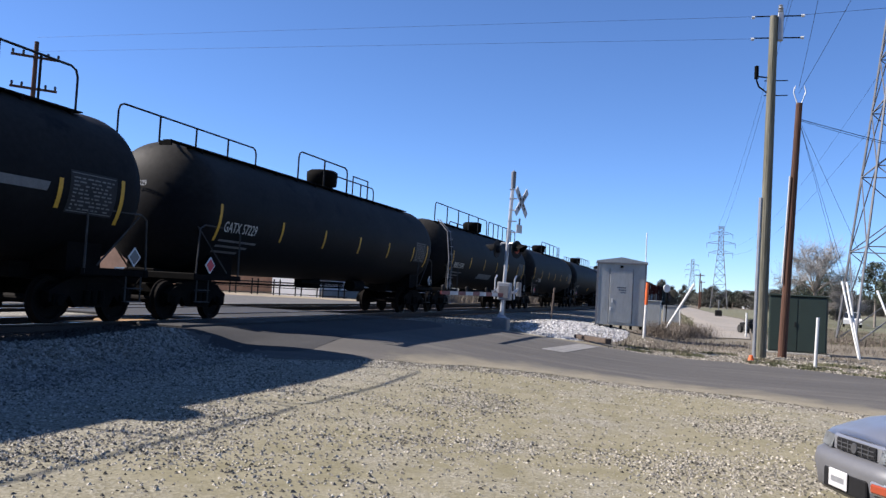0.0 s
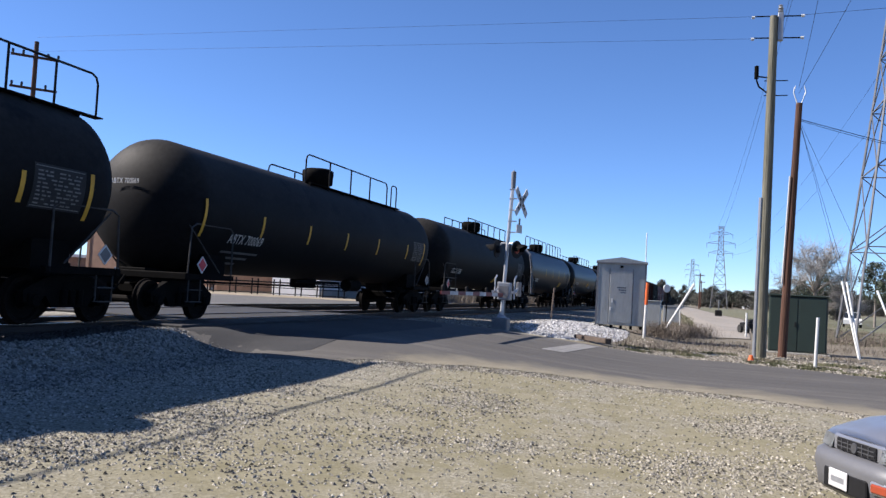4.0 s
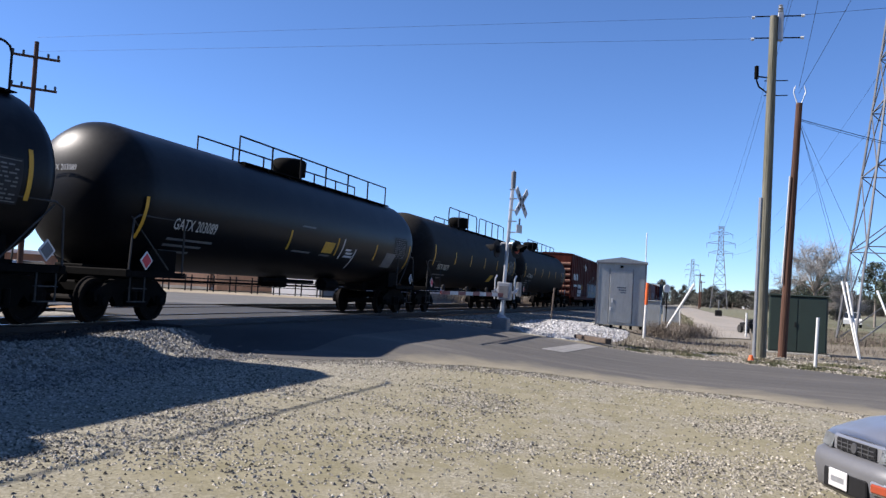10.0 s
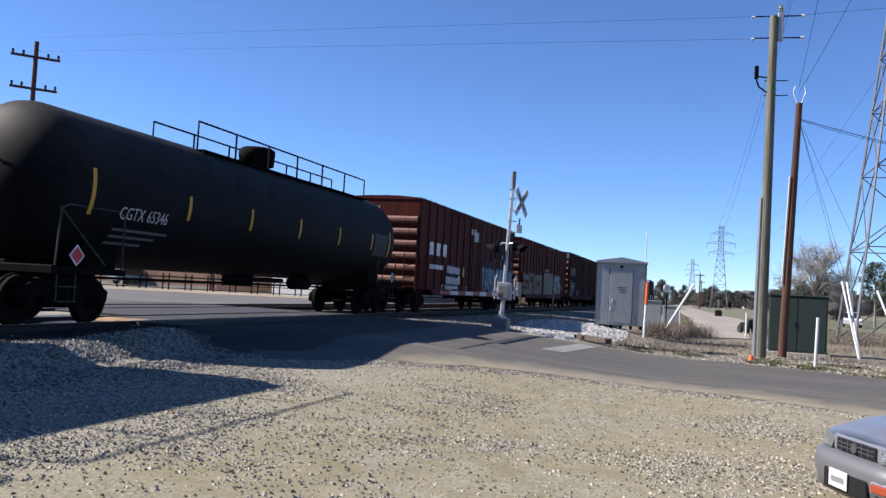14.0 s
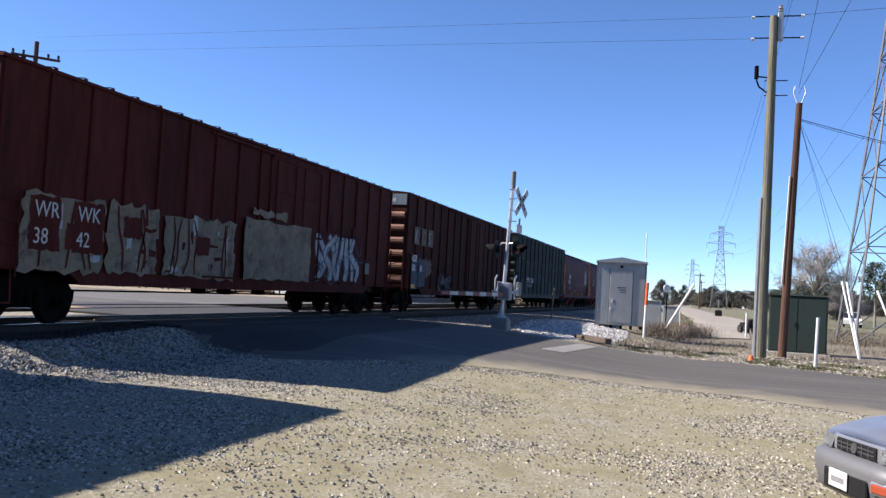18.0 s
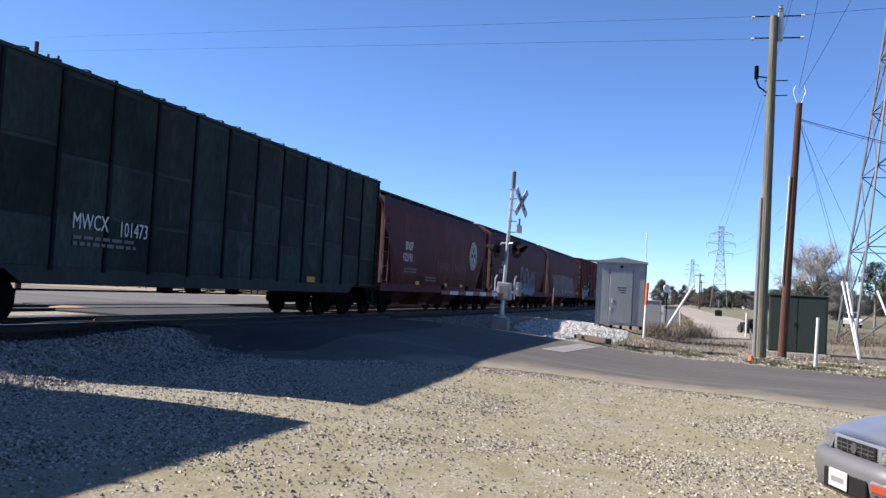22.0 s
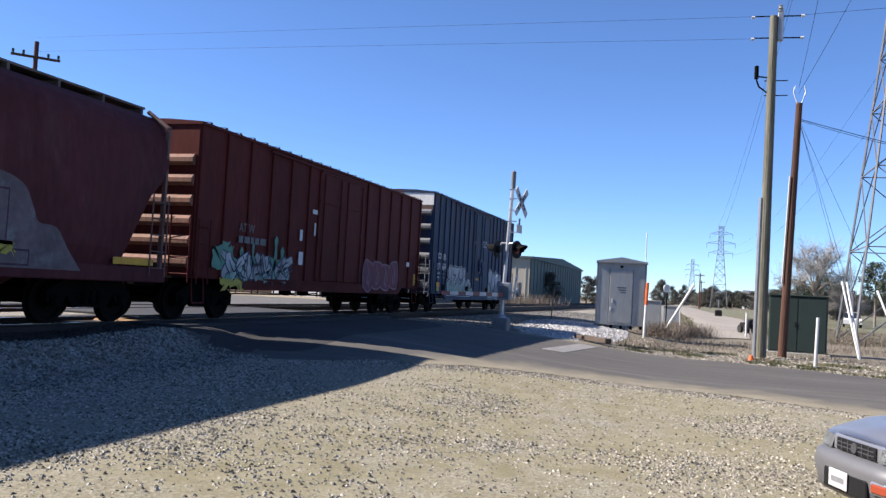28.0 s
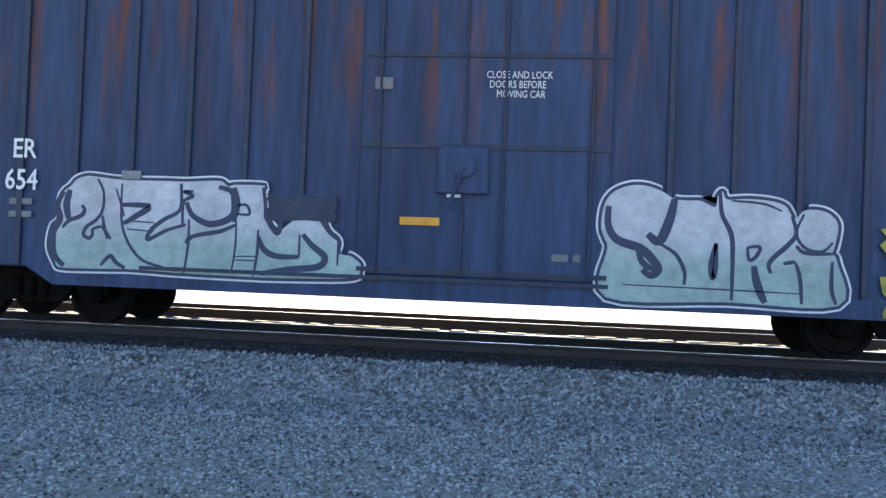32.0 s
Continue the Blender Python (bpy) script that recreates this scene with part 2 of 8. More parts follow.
M["graf_teal"] = material("graf_teal", (0.045, 0.14, 0.17), 0.7, vary=0.3, scale=1.5, fine=9, bump=0.03, tint=(0.16, 0.18, 0.18), tint_at=0.54)
M["graf_pink"] = material("graf_pink", (0.125, 0.030, 0.042), 0.7, vary=0.2, scale=1.5, fine=9, bump=0.03)
M["graf_yellow"] = material("graf_yellow", (0.36, 0.30, 0.05), 0.7, vary=0.2, scale=1.5, fine=9, bump=0.03)
M["faded_buff"] = material("faded_buff", (0.085, 0.055, 0.042), 0.75, vary=0.25, scale=1.5, fine=9, bump=0.03)
M["faded_blue"] = material("faded_blue", (0.030, 0.042, 0.062), 0.75, vary=0.25, scale=1.5, fine=9, bump=0.03)
M["orange_paint"] = material("orange_paint", (0.55, 0.25, 0.03), 0.65, vary=0.15, scale=3, fine=20, bump=0.02)
M["hopper_line"] = material("hopper_line", (0.22, 0.12, 0.12), 0.7, vary=0.15, scale=3, fine=20, bump=0.0)
M["graf_green"] = material("graf_green", (0.09, 0.22, 0.16), 0.7, vary=0.2, scale=2, fine=9, bump=0.0)
M["graf_pink_line"] = material("graf_pink_line", (0.21, 0.12, 0.165), 0.7, vary=0.2, scale=2, fine=9, bump=0.0)
M["galvanised_dull"] = material("galvanised_dull", (0.15, 0.152, 0.16), 0.6, 0.3, vary=0.15, scale=2, fine=20, bump=0.02)
M["concrete_tan"] = material("concrete_tan", (0.26, 0.215, 0.16), 0.9, vary=0.15, scale=0.6, fine=10, bump=0.1)
M["mast_alu"] = material("mast_alu", (0.42, 0.43, 0.45), 0.4, 0.5, vary=0.12, scale=3, fine=20, bump=0.02)
M["sign_face"] = material("sign_face", (0.42, 0.42, 0.42), 0.6, vary=0.15, scale=3, fine=20, bump=0.02)
M["gate_red"] = material("gate_red", (0.13, 0.02, 0.02), 0.55, vary=0.15, scale=3, fine=20, bump=0.02)
M["band_brown"] = material("band_brown", (0.11, 0.06, 0.045), 0.75, vary=0.25, scale=2, fine=12, bump=0.04)
# rusty end ribs, coloured paler than the sides as if sunlit
M["end_rust_sunlit"] = material("end_rust_sunlit", (0.17, 0.082, 0.055), 0.75, vary=0.3, scale=1.2, fine=10, bump=0.06, streak=0.3, tint=(0.09, 0.04, 0.03), tint_at=0.55)
M["plate_blue"] = material("plate_blue", (0.12, 0.15, 0.17), 0.7, vary=0.15, scale=2, fine=12, bump=0.02)
M["grab_grey"] = material("grab_grey", (0.045, 0.044, 0.043), 0.7, 0.1, vary=0.3, scale=3, fine=20, bump=0.02, spec=0.2)
M["panel_dim"] = material("panel_dim", (0.028, 0.028, 0.028), 0.7, vary=0.2, scale=3, fine=20, bump=0.0, spec=0.1)
M["walk_grey"] = material("walk_grey", (0.10, 0.078, 0.068), 0.8, vary=0.3, scale=2, fine=20, bump=0.1)
M["verge_tan"] = material("verge_tan", (0.24, 0.20, 0.14), 0.95, vary=0.25, scale=0.7, fine=12, bump=0.3, tint=(0.13, 0.115, 0.07), tint_at=0.56)
M["drive"] = material("drive", (0.235, 0.212, 0.18), 0.95, vary=0.15, scale=0.3, fine=12, bump=0.3)
M["hopper_shade"] = material("hopper_shade", (0.045, 0.014, 0.024), 0.7, vary=0.25, scale=1.5, fine=9, bump=0.02, tint=(0.05, 0.03, 0.05), tint_at=0.55)
M["hopper_dusty"] = material("hopper_dusty", (0.125, 0.070, 0.060), 0.75, vary=0.25, scale=2, fine=12, bump=0.04, tint=(0.08, 0.03, 0.03), tint_at=0.55)
M["cloud_dim"] = material("cloud_dim", (0.115, 0.085, 0.088), 0.7, vary=0.3, scale=1.2, fine=6, bump=0.02, tint=(0.17, 0.16, 0.165), tint_at=0.55)
M["olive_spray"] = material("olive_spray", (0.21, 0.18, 0.035), 0.7, vary=0.35, scale=1.6, fine=7, bump=0.02, tint=(0.05, 0.06, 0.08), tint_at=0.55)
M["silver_spray"] = material("silver_spray", (0.25, 0.255, 0.255), 0.65, vary=0.28, scale=1.5, fine=9, bump=0.02, tint=(0.15, 0.15, 0.145), tint_at=0.55)
M["placard_red"] = material("placard_red", (0.45, 0.02, 0.03), 0.5, vary=0.08, scale=4, fine=30, bump=0.0)


def ground_material():
    """Tan lot dirt with gravel, whiter crushed stone by the railway, brown-green verge beyond the road."""
    m = bpy.data.materials.new("ground_soil")
    m.use_nodes = True
    nt = m.node_tree
    b = nt.nodes["Principled BSDF"]
    b.inputs["Roughness"].default_value = 0.95
    b.inputs["Specular IOR Level"].default_value = 0.2
    co = nt.nodes.new("ShaderNodeTexCoord")
    sep = nt.nodes.new("ShaderNodeSeparateXYZ")
    nt.links.new(co.outputs["Object"], sep.inputs[0])

    def tex(kind, sc, detail=6):
        n = nt.nodes.new(kind)
        n.inputs["Scale"].default_value = sc
        if kind == "ShaderNodeTexNoise":
            n.inputs["Detail"].default_value = detail
            n.inputs["Roughness"].default_value = 0.65
        nt.links.new(co.outputs["Object"], n.inputs["Vector"])
        return n.outputs[0 if kind == "ShaderNodeTexNoise" else "Color"]

    def rng(src, a, c, lo=0.0, hi=1.0):
        n = nt.nodes.new("ShaderNodeMapRange")
        n.inputs[1].default_value, n.inputs[2].default_value, n.inputs[3].default_value, n.inputs[4].default_value = a, c, lo, hi
        nt.links.new(src, n.inputs[0])
        return n.outputs[0]

    def op(kind, x, y):
        n = nt.nodes.new("ShaderNodeMath")
        n.operation = kind
        for k, s in enumerate((x, y)):
            if isinstance(s, float):
                n.inputs[k].default_value = s
            else:
                nt.links.new(s, n.inputs[k])
        return n.outputs[0]

    def mix(f, c1, c2):
        n = nt.nodes.new("ShaderNodeMix")
        n.data_type = "RGBA"
        nt.links.new(f, n.inputs[0])
        for k, c in ((6, c1), (7, c2)):
            if isinstance(c, tuple):
                n.inputs[k].default_value = (*c, 1)
            else:
                nt.links.new(c, n.inputs[k])
        return n.outputs[2]

    patch, mid, fine = tex("ShaderNodeTexNoise", 0.45), tex("ShaderNodeTexNoise", 2.2), tex("ShaderNodeTexNoise", 26.0, 4)
    vor = nt.nodes.new("ShaderNodeTexVoronoi")
    vor.inputs["Scale"].default_value = 38.0
    nt.links.new(co.outputs["Object"], vor.inputs["Vector"])
    stone = mix(rng(vor.outputs["Color"], 0.1, 0.95), (0.085, 0.078, 0.064), (0.40, 0.38, 0.33))
    dirt = mix(rng(mid, 0.35, 0.65), (0.172, 0.155, 0.094), (0.228, 0.206, 0.138))
    # share of stone: patches, and more of it towards the railway
    near = rng(op("ADD", sep.outputs[1], op("MULTIPLY", patch, 5.0)), 6.0, 9.5)
    share = op("MAXIMUM", rng(op("ADD", patch, op("MULTIPLY", mid, 0.4)), 0.68, 0.86, 0.0, 0.7), near)
    grit = op("MULTIPLY", share, rng(fine, 0.35, 0.55, 0.3, 1.0))
    lot = mix(grit, dirt, stone)
    verge = mix(rng(mid, 0.42, 0.66), (0.175, 0.152, 0.118), (0.125, 0.112, 0.078))
    far = rng(op("ADD", sep.outputs[0], op("MULTIPLY", patch, 3.0)), 25.5, 27.5)
    low = rng(op("ADD", sep.outputs[1], op("MULTIPLY", patch, 3.0)), 6.6, 4.8)
    verge_at = op("MULTIPLY", far, low)
    track_side = rng(sep.outputs[1], 19.0, 22.0)
    # dark strip by the near rails: oil, with the train's shade coloured in
    oily_shade = op("MULTIPLY", rng(op("ADD", sep.outputs[1], op("MULTIPLY", mid, 0.6)), 10.4, 10.75), rng(sep.outputs[1], 14.6, 14.1))
    yard = mix(rng(mid, 0.35, 0.65), (0.20, 0.175, 0.135), (0.15, 0.125, 0.085))
    col = mix(oily_shade, mix(track_side, mix(verge_at, lot, verge), yard), (0.03, 0.026, 0.023))
    vm = nt.nodes.new("ShaderNodeVectorMath")
    vm.operation = "SCALE"
    nt.links.new(col, vm.inputs[0])
    nt.links.new(rng(fine, 0.32, 0.68, 0.82, 1.15), vm.inputs["Scale"])
    nt.links.new(vm.outputs[0], b.inputs["Base Color"])
    bp = nt.nodes.new("ShaderNodeBump")
    bp.inputs["Strength"].default_value, bp.inputs["Distance"].default_value = 0.6, 0.02
    nt.links.new(op("ADD", op("MULTIPLY", fine, 0.5), op("MULTIPLY", grit, vor.outputs["Distance"])), bp.inputs["Height"])
    nt.links.new(bp.outputs[0], b.inputs["Normal"])
    return m


def stone_material(name, lo, hi):
    m = bpy.data.materials.new(name)
    m.use_nodes = True
    nt = m.node_tree
    b = nt.nodes["Principled BSDF"]
    b.inputs["Roughness"].default_value = 0.9
    b.inputs["Specular IOR Level"].default_value = 0.25
    geo = nt.nodes.new("ShaderNodeNewGeometry")
    mx = nt.nodes.new("ShaderNodeMix")
    mx.data_type = "RGBA"
    bend = nt.nodes.new("ShaderNodeMath")
    bend.operation = "POWER"
    nt.links.new(geo.outputs["Random Per Island"], bend.inputs[0])
    bend.inputs[1].default_value = 1.1
    nt.links.new(bend.outputs[0], mx.inputs[0])
    mx.inputs[6].default_value, mx.inputs[7].default_value = (*lo, 1), (*hi, 1)
    nt.links.new(mx.outputs[2], b.inputs["Base Color"])
    return m


M["ground"] = ground_material()
M["stone_pale"] = stone_material("stone_pale", (0.072, 0.067, 0.060), (0.35, 0.335, 0.30))
M["stone_dark"] = stone_material("stone_dark", (0.015, 0.013, 0.012), (0.06, 0.054, 0.05))
M["stone_white"] = stone_material("stone_white", (0.22, 0.215, 0.21), (0.62, 0.61, 0.60))
M["stone_lot"] = stone_material("stone_lot", (0.05, 0.045, 0.036), (0.45, 0.415, 0.345))


# ---- mesh helpers ----
def smooth(a, b, t):
    t = min(max((t - a) / (b - a), 0.0), 1.0)
    return t * t * (3 - 2 * t)


def ground_z(x, y):
    """Height of the ground: the lot at 0 rises towards the railway, most where the road crosses it."""
    top = 0.47 + 0.13 * smooth(11.5, 14.5, x) * (1 - smooth(26, 29, x))
    lot = 0.43 * smooth(0.0, 6.5, y) + 0.57 * smooth(8.7, 10.0, y)
    z = top * (lot + (smooth(0.0, 9.0, y) - lot) * smooth(14.2, 17.5, x))
    # uneven shoulder of the ballast
    z += 0.08 * noise.noise((x * 1.5, y * 1.5, 2.0)) * smooth(7.6, 8.8, y) * smooth(10.6, 9.9, y) * smooth(16.0, 13.8, x)
    # gravel pad round the equipment hut
    z += 0.30 * math.exp(-(((x - 35.5) / 3.2) ** 2 + ((y - 4.6) / 2.6) ** 2) ** 1.5)
    return z


def part(name, bm, mat, parent=None, label="", smooth_faces=False):
    me = bpy.data.meshes.new(name)
    if isinstance(bm, tuple):
        me.from_pydata(bm[0], [], bm[1])
    else:
        bm.to_mesh(me)
        bm.free()
    me.materials.append(mat)
    if smooth_faces:
        me.shade_smooth()
    ob = new(name, me)
    ob.parent = parent
    if label:
        tagged(ob, label)
    return ob


def share(ob, parent, m=None):
    """Another object on the same mesh."""
    o = ob.copy()
    scene.collection.objects.link(o)
    o.parent = parent
    if m is not None:
        o.matrix_basis = m
    return o


def thing(name, at, label, category, group="", kind=""):
    ob = new(name)
    ob.matrix_basis = at if isinstance(at, Matrix) else Matrix.Translation(at)
    return tagged(ob, label, category, group, kind)


def box(bm, x0, x1, y0, y1, z0, z1, bevel=0.0, m=None):
    vs = [bm.verts.new(v) for v in ((x0, y0, z0), (x1, y0, z0), (x1, y1, z0), (x0, y1, z0), (x0, y0, z1), (x1, y0, z1), (x1, y1, z1), (x0, y1, z1))]
    fs = [bm.faces.new([vs[i] for i in f]) for f in ((3, 2, 1, 0), (4, 5, 6, 7), (0, 1, 5, 4), (1, 2, 6, 5), (2, 3, 7, 6), (3, 0, 4, 7))]
    if bevel:
        bmesh.ops.bevel(bm, geom=list({e for f in fs for e in f.edges}), offset=bevel, segments=1, affect="EDGES", profile=0.5)
    elif m is not None:
        bmesh.ops.transform(bm, matrix=m, verts=vs)
    return bm


def tube(bm, pts, r=0.025, seg=8, closed=False, cap=True, r1=None):
    """A round bar along a line of points, tapering to r1."""
    pts = [Vector(p) for p in pts]
    rings, n = [], len(pts)
    up = None
    for i, p in enumerate(pts):
        d = (pts[min(i + 1, n - 1)] - pts[max(i - 1, 0)]).normalized()
        if up is None:
            up = d.orthogonal().normalized()
        up = (up - d * up.dot(d)).normalized()
        s = d.cross(up)
        rad = r if r1 is None else r + (r1 - r) * i / max(n - 1, 1)
        rings.append([bm.verts.new(p + rad * (math.cos(a) * up + math.sin(a) * s)) for a in (2 * math.pi * k / seg for k in range(seg))])
    for a, b in zip(rings, rings[1:]):
        for k in range(seg):
            bm.faces.new((a[k], a[(k + 1) % seg], b[(k + 1) % seg], b[k]))
    if cap:
        bm.faces.new(rings[0][::-1])
        bm.faces.new(rings[-1])
    return bm


def lathe(bm, profile, axis="X", at=(0, 0, 0), seg=32):
    """Turn a profile of (along, radius) round an axis through at."""
    at = Vector(at)
    ax = {"X": (Vector((1, 0, 0)), Vector((0, 1, 0)), Vector((0, 0, 1))), "Y": (Vector((0, 1, 0)), Vector((0, 0, 1)), Vector((1, 0, 0))), "Z": (Vector((0, 0, 1)), Vector((1, 0, 0)), Vector((0, 1, 0)))}[axis]
    rings = []
    for h, r in profile:
        if r < 1e-4:
            rings.append([bm.verts.new(at + ax[0] * h)])
        else:
            rings.append([bm.verts.new(at + ax[0] * h + r * (math.cos(t) * ax[1] + math.sin(t) * ax[2])) for t in (2 * math.pi * k / seg for k in range(seg))])
    for a, b in zip(rings, rings[1:]):
        for k in range(seg):
            q = [a[k % len(a)], a[(k + 1) % len(a)], b[(k + 1) % len(b)], b[k % len(b)]]
            q = list(dict.fromkeys(q))
            if len(q) > 2:
                bm.faces.new(q)
    for ring, flip in ((rings[0], True), (rings[-1], False)):
        if len(ring) > 2:
            bm.faces.new(ring[::-1] if flip else ring)
    return bm


def slab(bm, outline, y0, y1):
    """A flat outline of (x, z) given thickness along y."""
    a = [bm.verts.new((x, y0, z)) for x, z in outline]
    b = [bm.verts.new((x, y1, z)) for x, z in outline]
    bm.faces.new(a)
    bm.faces.new(b[::-1])
    n = len(a)
    for k in range(n):
        bm.faces.new((a[(k + 1) % n], a[k], b[k], b[(k + 1) % n]))
    return bm


def B():
    return bmesh.new()


def words(name, text, size, mat, parent, x, y, z, offset=0.0, depth=0.004, face="near", squash=1.0, bold=0.0):
    """Lettering that stands on the side towards -y (near), or on an end towards -x (front)."""
    cu = bpy.data.curves.new(name, "FONT")
    cu.body, cu.size, cu.extrude, cu.offset, cu.align_x, cu.resolution_u = text, size, depth / 2, offset + bold, "LEFT", 2
    tmp = bpy.data.objects.new("tmp", cu)
    scene.collection.objects.link(tmp)
    me = bpy.data.meshes.new_from_object(tmp.evaluated_get(bpy.context.evaluated_depsgraph_get()))
    bpy.data.objects.remove(tmp)
    bpy.data.curves.remove(cu)
    me.materials.clear()
    me.materials.append(mat)
    ob = new(name, me)
    ob.parent = parent
    turn = pose(x, y, z, 90, 0, 0) if face == "near" else pose(x, y, z, 90, 0, -90)
    ob.matrix_basis = turn @ Matrix.Diagonal((squash, 1, 1, 1))
    return ob


def word_row(name, text, size, mat, parent, x, y, z, face="near", squash=1.0, m=None):
    """Each word of a line as a part of its own."""
    at = 0.0
    for w in text.split():
        ob = words(name, w, size, mat, parent, x + (at if face == "near" else 0), y - (at if face == "front" else 0), z, face=face, squash=squash)
        if m is not None:
            ob.matrix_basis = m @ Matrix.Translation((at, 0, 0)) @ Matrix.Diagonal((squash, 1, 1, 1))
        at += squash * (max(v.co.x for v in ob.data.vertices) + 0.32 * size)


# ---- ground, road, tracks ----
def sheet(name, xs, ys, zf, mat):
    vs = [(x, y, zf(x, y)) for y in ys for x in xs]
    n = len(xs)
    fs = [(j * n + i, j * n + i + 1, (j + 1) * n + i + 1, (j + 1) * n + i) for j in range(len(ys) - 1) for i in range(n - 1)]
    return part(name, (vs, fs), mat, smooth_faces=True)


def steps(*spans):
    out = []
    for a, b, n in spans:
        out += [a + (b - a) * k / n for k in range(n)]
    return out + [spans[-1][1]]


GX = steps((-3000, -300, 6), (-300, -40, 10), (-40, -12, 14), (-12, 50, 155), (50, 120, 30), (120, 400, 14), (400, 3000, 6))
GY = steps((-3000, -300, 6), (-300, -30, 12), (-30, -8, 16), (-8, 20, 80), (20, 60, 16), (60, 300, 12), (300, 3000, 6))
ground = tagged(sheet("ground", GX, GY, ground_z, M["ground"]), "tan gravel and packed dirt lot beside the railway", "ground", kind="structure")


def road_near(y):
    """x of the road's edge on the camera's side."""
    return float(np.interp(y, (-40, -6, -2.4, -1.2, 0.2, 1.9, 3.4, 4.9, 5.8, 6.6, 7.6, 9.0, 10.2), (2.0, 13.3, 15.6, 16.4, 16.9, 16.8, 16.25, 15.5, 15.1, 14.4, 13.9, 14.1, 14.6)))


def road_far(y):
    return float(np.interp(y, (-40, -8, -4.5, -2.5, -0.9, 1.5, 3.5, 6.0, 10.2), (11.0, 21.9, 24.1, 25.4, 26.2, 26.5, 27.0, 26.8, 26.6)))


def road_strip(name, y0, y1, n, near, far, lift, mat, label):
    bm = B()
    rows = []
    for k in range(n + 1):
        y = y0 + (y1 - y0) * k / n
        a, b = near(y), far(y)
        wob = 0.25 * noise.noise((3.1, y * 0.9, 0)) + 0.12 * noise.noise((7, y * 3.1, 1))
        rows.append([bm.verts.new((x, y, ground_z(x, y) + lift)) for x in [a + wob + (b - a) * i / 24 for i in range(25)]])
    for r, s in zip(rows, rows[1:]):
        for i in range(24):
            bm.faces.new((r[i], r[i + 1], s[i + 1], s[i]))
    return tagged(part(name, bm, mat, smooth_faces=True), label, "road", kind="structure")


road = road_strip("road", -40, 10.2, 200, road_near, road_far, 0.012, M["asphalt"], "grey worn asphalt road climbing to the level crossing")
def patch_near(y):
    return road_near(y) + 0.35 + 0.9 * max(0.0, 8.6 - y) + 0.4 * noise.noise((1.0, y * 2.0, 5))


# tan dust drifted over the road's edge
dust = road.data.attributes.new("dust", "FLOAT", "POINT")
for v in road.data.vertices:
    dust.data[v.index].value = min(1.0, max(0.0, 1.0 - (v.co.x - road_near(v.co.y)) / 2.4)) * smooth(7.0, 4.5, v.co.y)
# dark strip of road that deepens the train's shadow before the crossing
road_strip("road_patch", 7.4, 10.2, 16, patch_near, lambda y: 26.3 - 2.2 * max(0.0, 8.4 - y) + 0.5 * noise.noise((9.0, y * 1.5, 2)), 0.018, M["asphalt_shaded"], "asphalt patch leading onto the crossing, darkened for the shadow of the train")
bm = B()
box(bm, 13.6, 27.0, 18.4, 60, 0.46, 0.63)
tagged(part("road_beyond", bm, M["asphalt"]), "grey asphalt road on the far side of the tracks", "road", kind="structure")
bm = B()
vs = [bm.verts.new((x, y, 0.485)) for x, y in ((-40, 19.2), (13.5, 19.2), (13.5, 36), (-40, 36))]
bm.faces.new(vs)
vs = [bm.verts.new((x, y, 0.485)) for x, y in ((27.1, 19.4), (62, 19.4), (62, 24), (50, 36), (27.1, 38))]
bm.faces.new(vs)
tagged(part("far_lot", bm, M["asphalt_far"]), "grey asphalt yard beyond the tracks", "yard", kind="structure")
# crossing panels between and beside the rails
crossing = thing("crossing", (0, 0, 0), "asphalt and timber panels of the level crossing", "crossing", kind="structure")
for name, x0, y0, y1 in (("panel_near", 15.0, 10.15, 11.28), ("panel_middle", 15.9, 11.50, 12.70), ("panel_far", 17.5, 12.92, 15.58), ("panel_second", 19.3, 15.80, 17.00), ("panel_back", 19.5, 17.22, 18.5)):
    bm = B()
    box(bm, x0, 26.9, y0, y1, 0.40, RAIL_Z - 0.015, 0.02)
    part(name, bm, M["asphalt_shaded"], crossing)
for x0, y0, y1 in ((15.3, 11.52, 12.05), (15.3, 12.1, 12.68), (18.7, 15.85, 16.95)):
    bm = B()
    slab(bm, [(x0, 0.50), (x0 + 0.6, 0.50), (x0 + 0.6, RAIL_Z - 0.012), (x0 + 0.15, RAIL_Z - 0.04)], y0, y1)
    part("panel_end", bm, M["tan_timber"], crossing, "tan end block of the crossing panel")
# painted stop bar on the approach lane
bm = B()
vs = []
for j in range(2):
    for i in range(9):
        x, y = 22.0 + 4.4 * i / 8, 3.45 + 0.6 * j - 0.05 * i
        vs.append(bm.verts.new((x, y, ground_z(x, y) + 0.022)))
for i in range(8):
    bm.faces.new((vs[i], vs[i + 1], vs[i + 10], vs[i + 9]))
tagged(part("stop_line", bm, M["stop_paint"]), "worn white stop line painted on the road", "road marking", kind="structure")


def rail_mesh(bm, x0, x1, y, z):
    prof = [(-0.07, 0), (0.07, 0), (0.07, 0.015), (0.012, 0.035), (0.012, 0.125), (0.036, 0.14), (0.036, 0.17), (-0.036, 0.17), (-0.036, 0.14), (-0.012, 0.125), (-0.012, 0.035), (-0.07, 0.015)]
    a = [bm.verts.new((x0, y + p, z + q)) for p, q in prof]
    b = [bm.verts.new((x1, y + p, z + q)) for p, q in prof]
    n = len(prof)
    for k in range(n):
        bm.faces.new((a[k], a[(k + 1) % n], b[(k + 1) % n], b[k]))


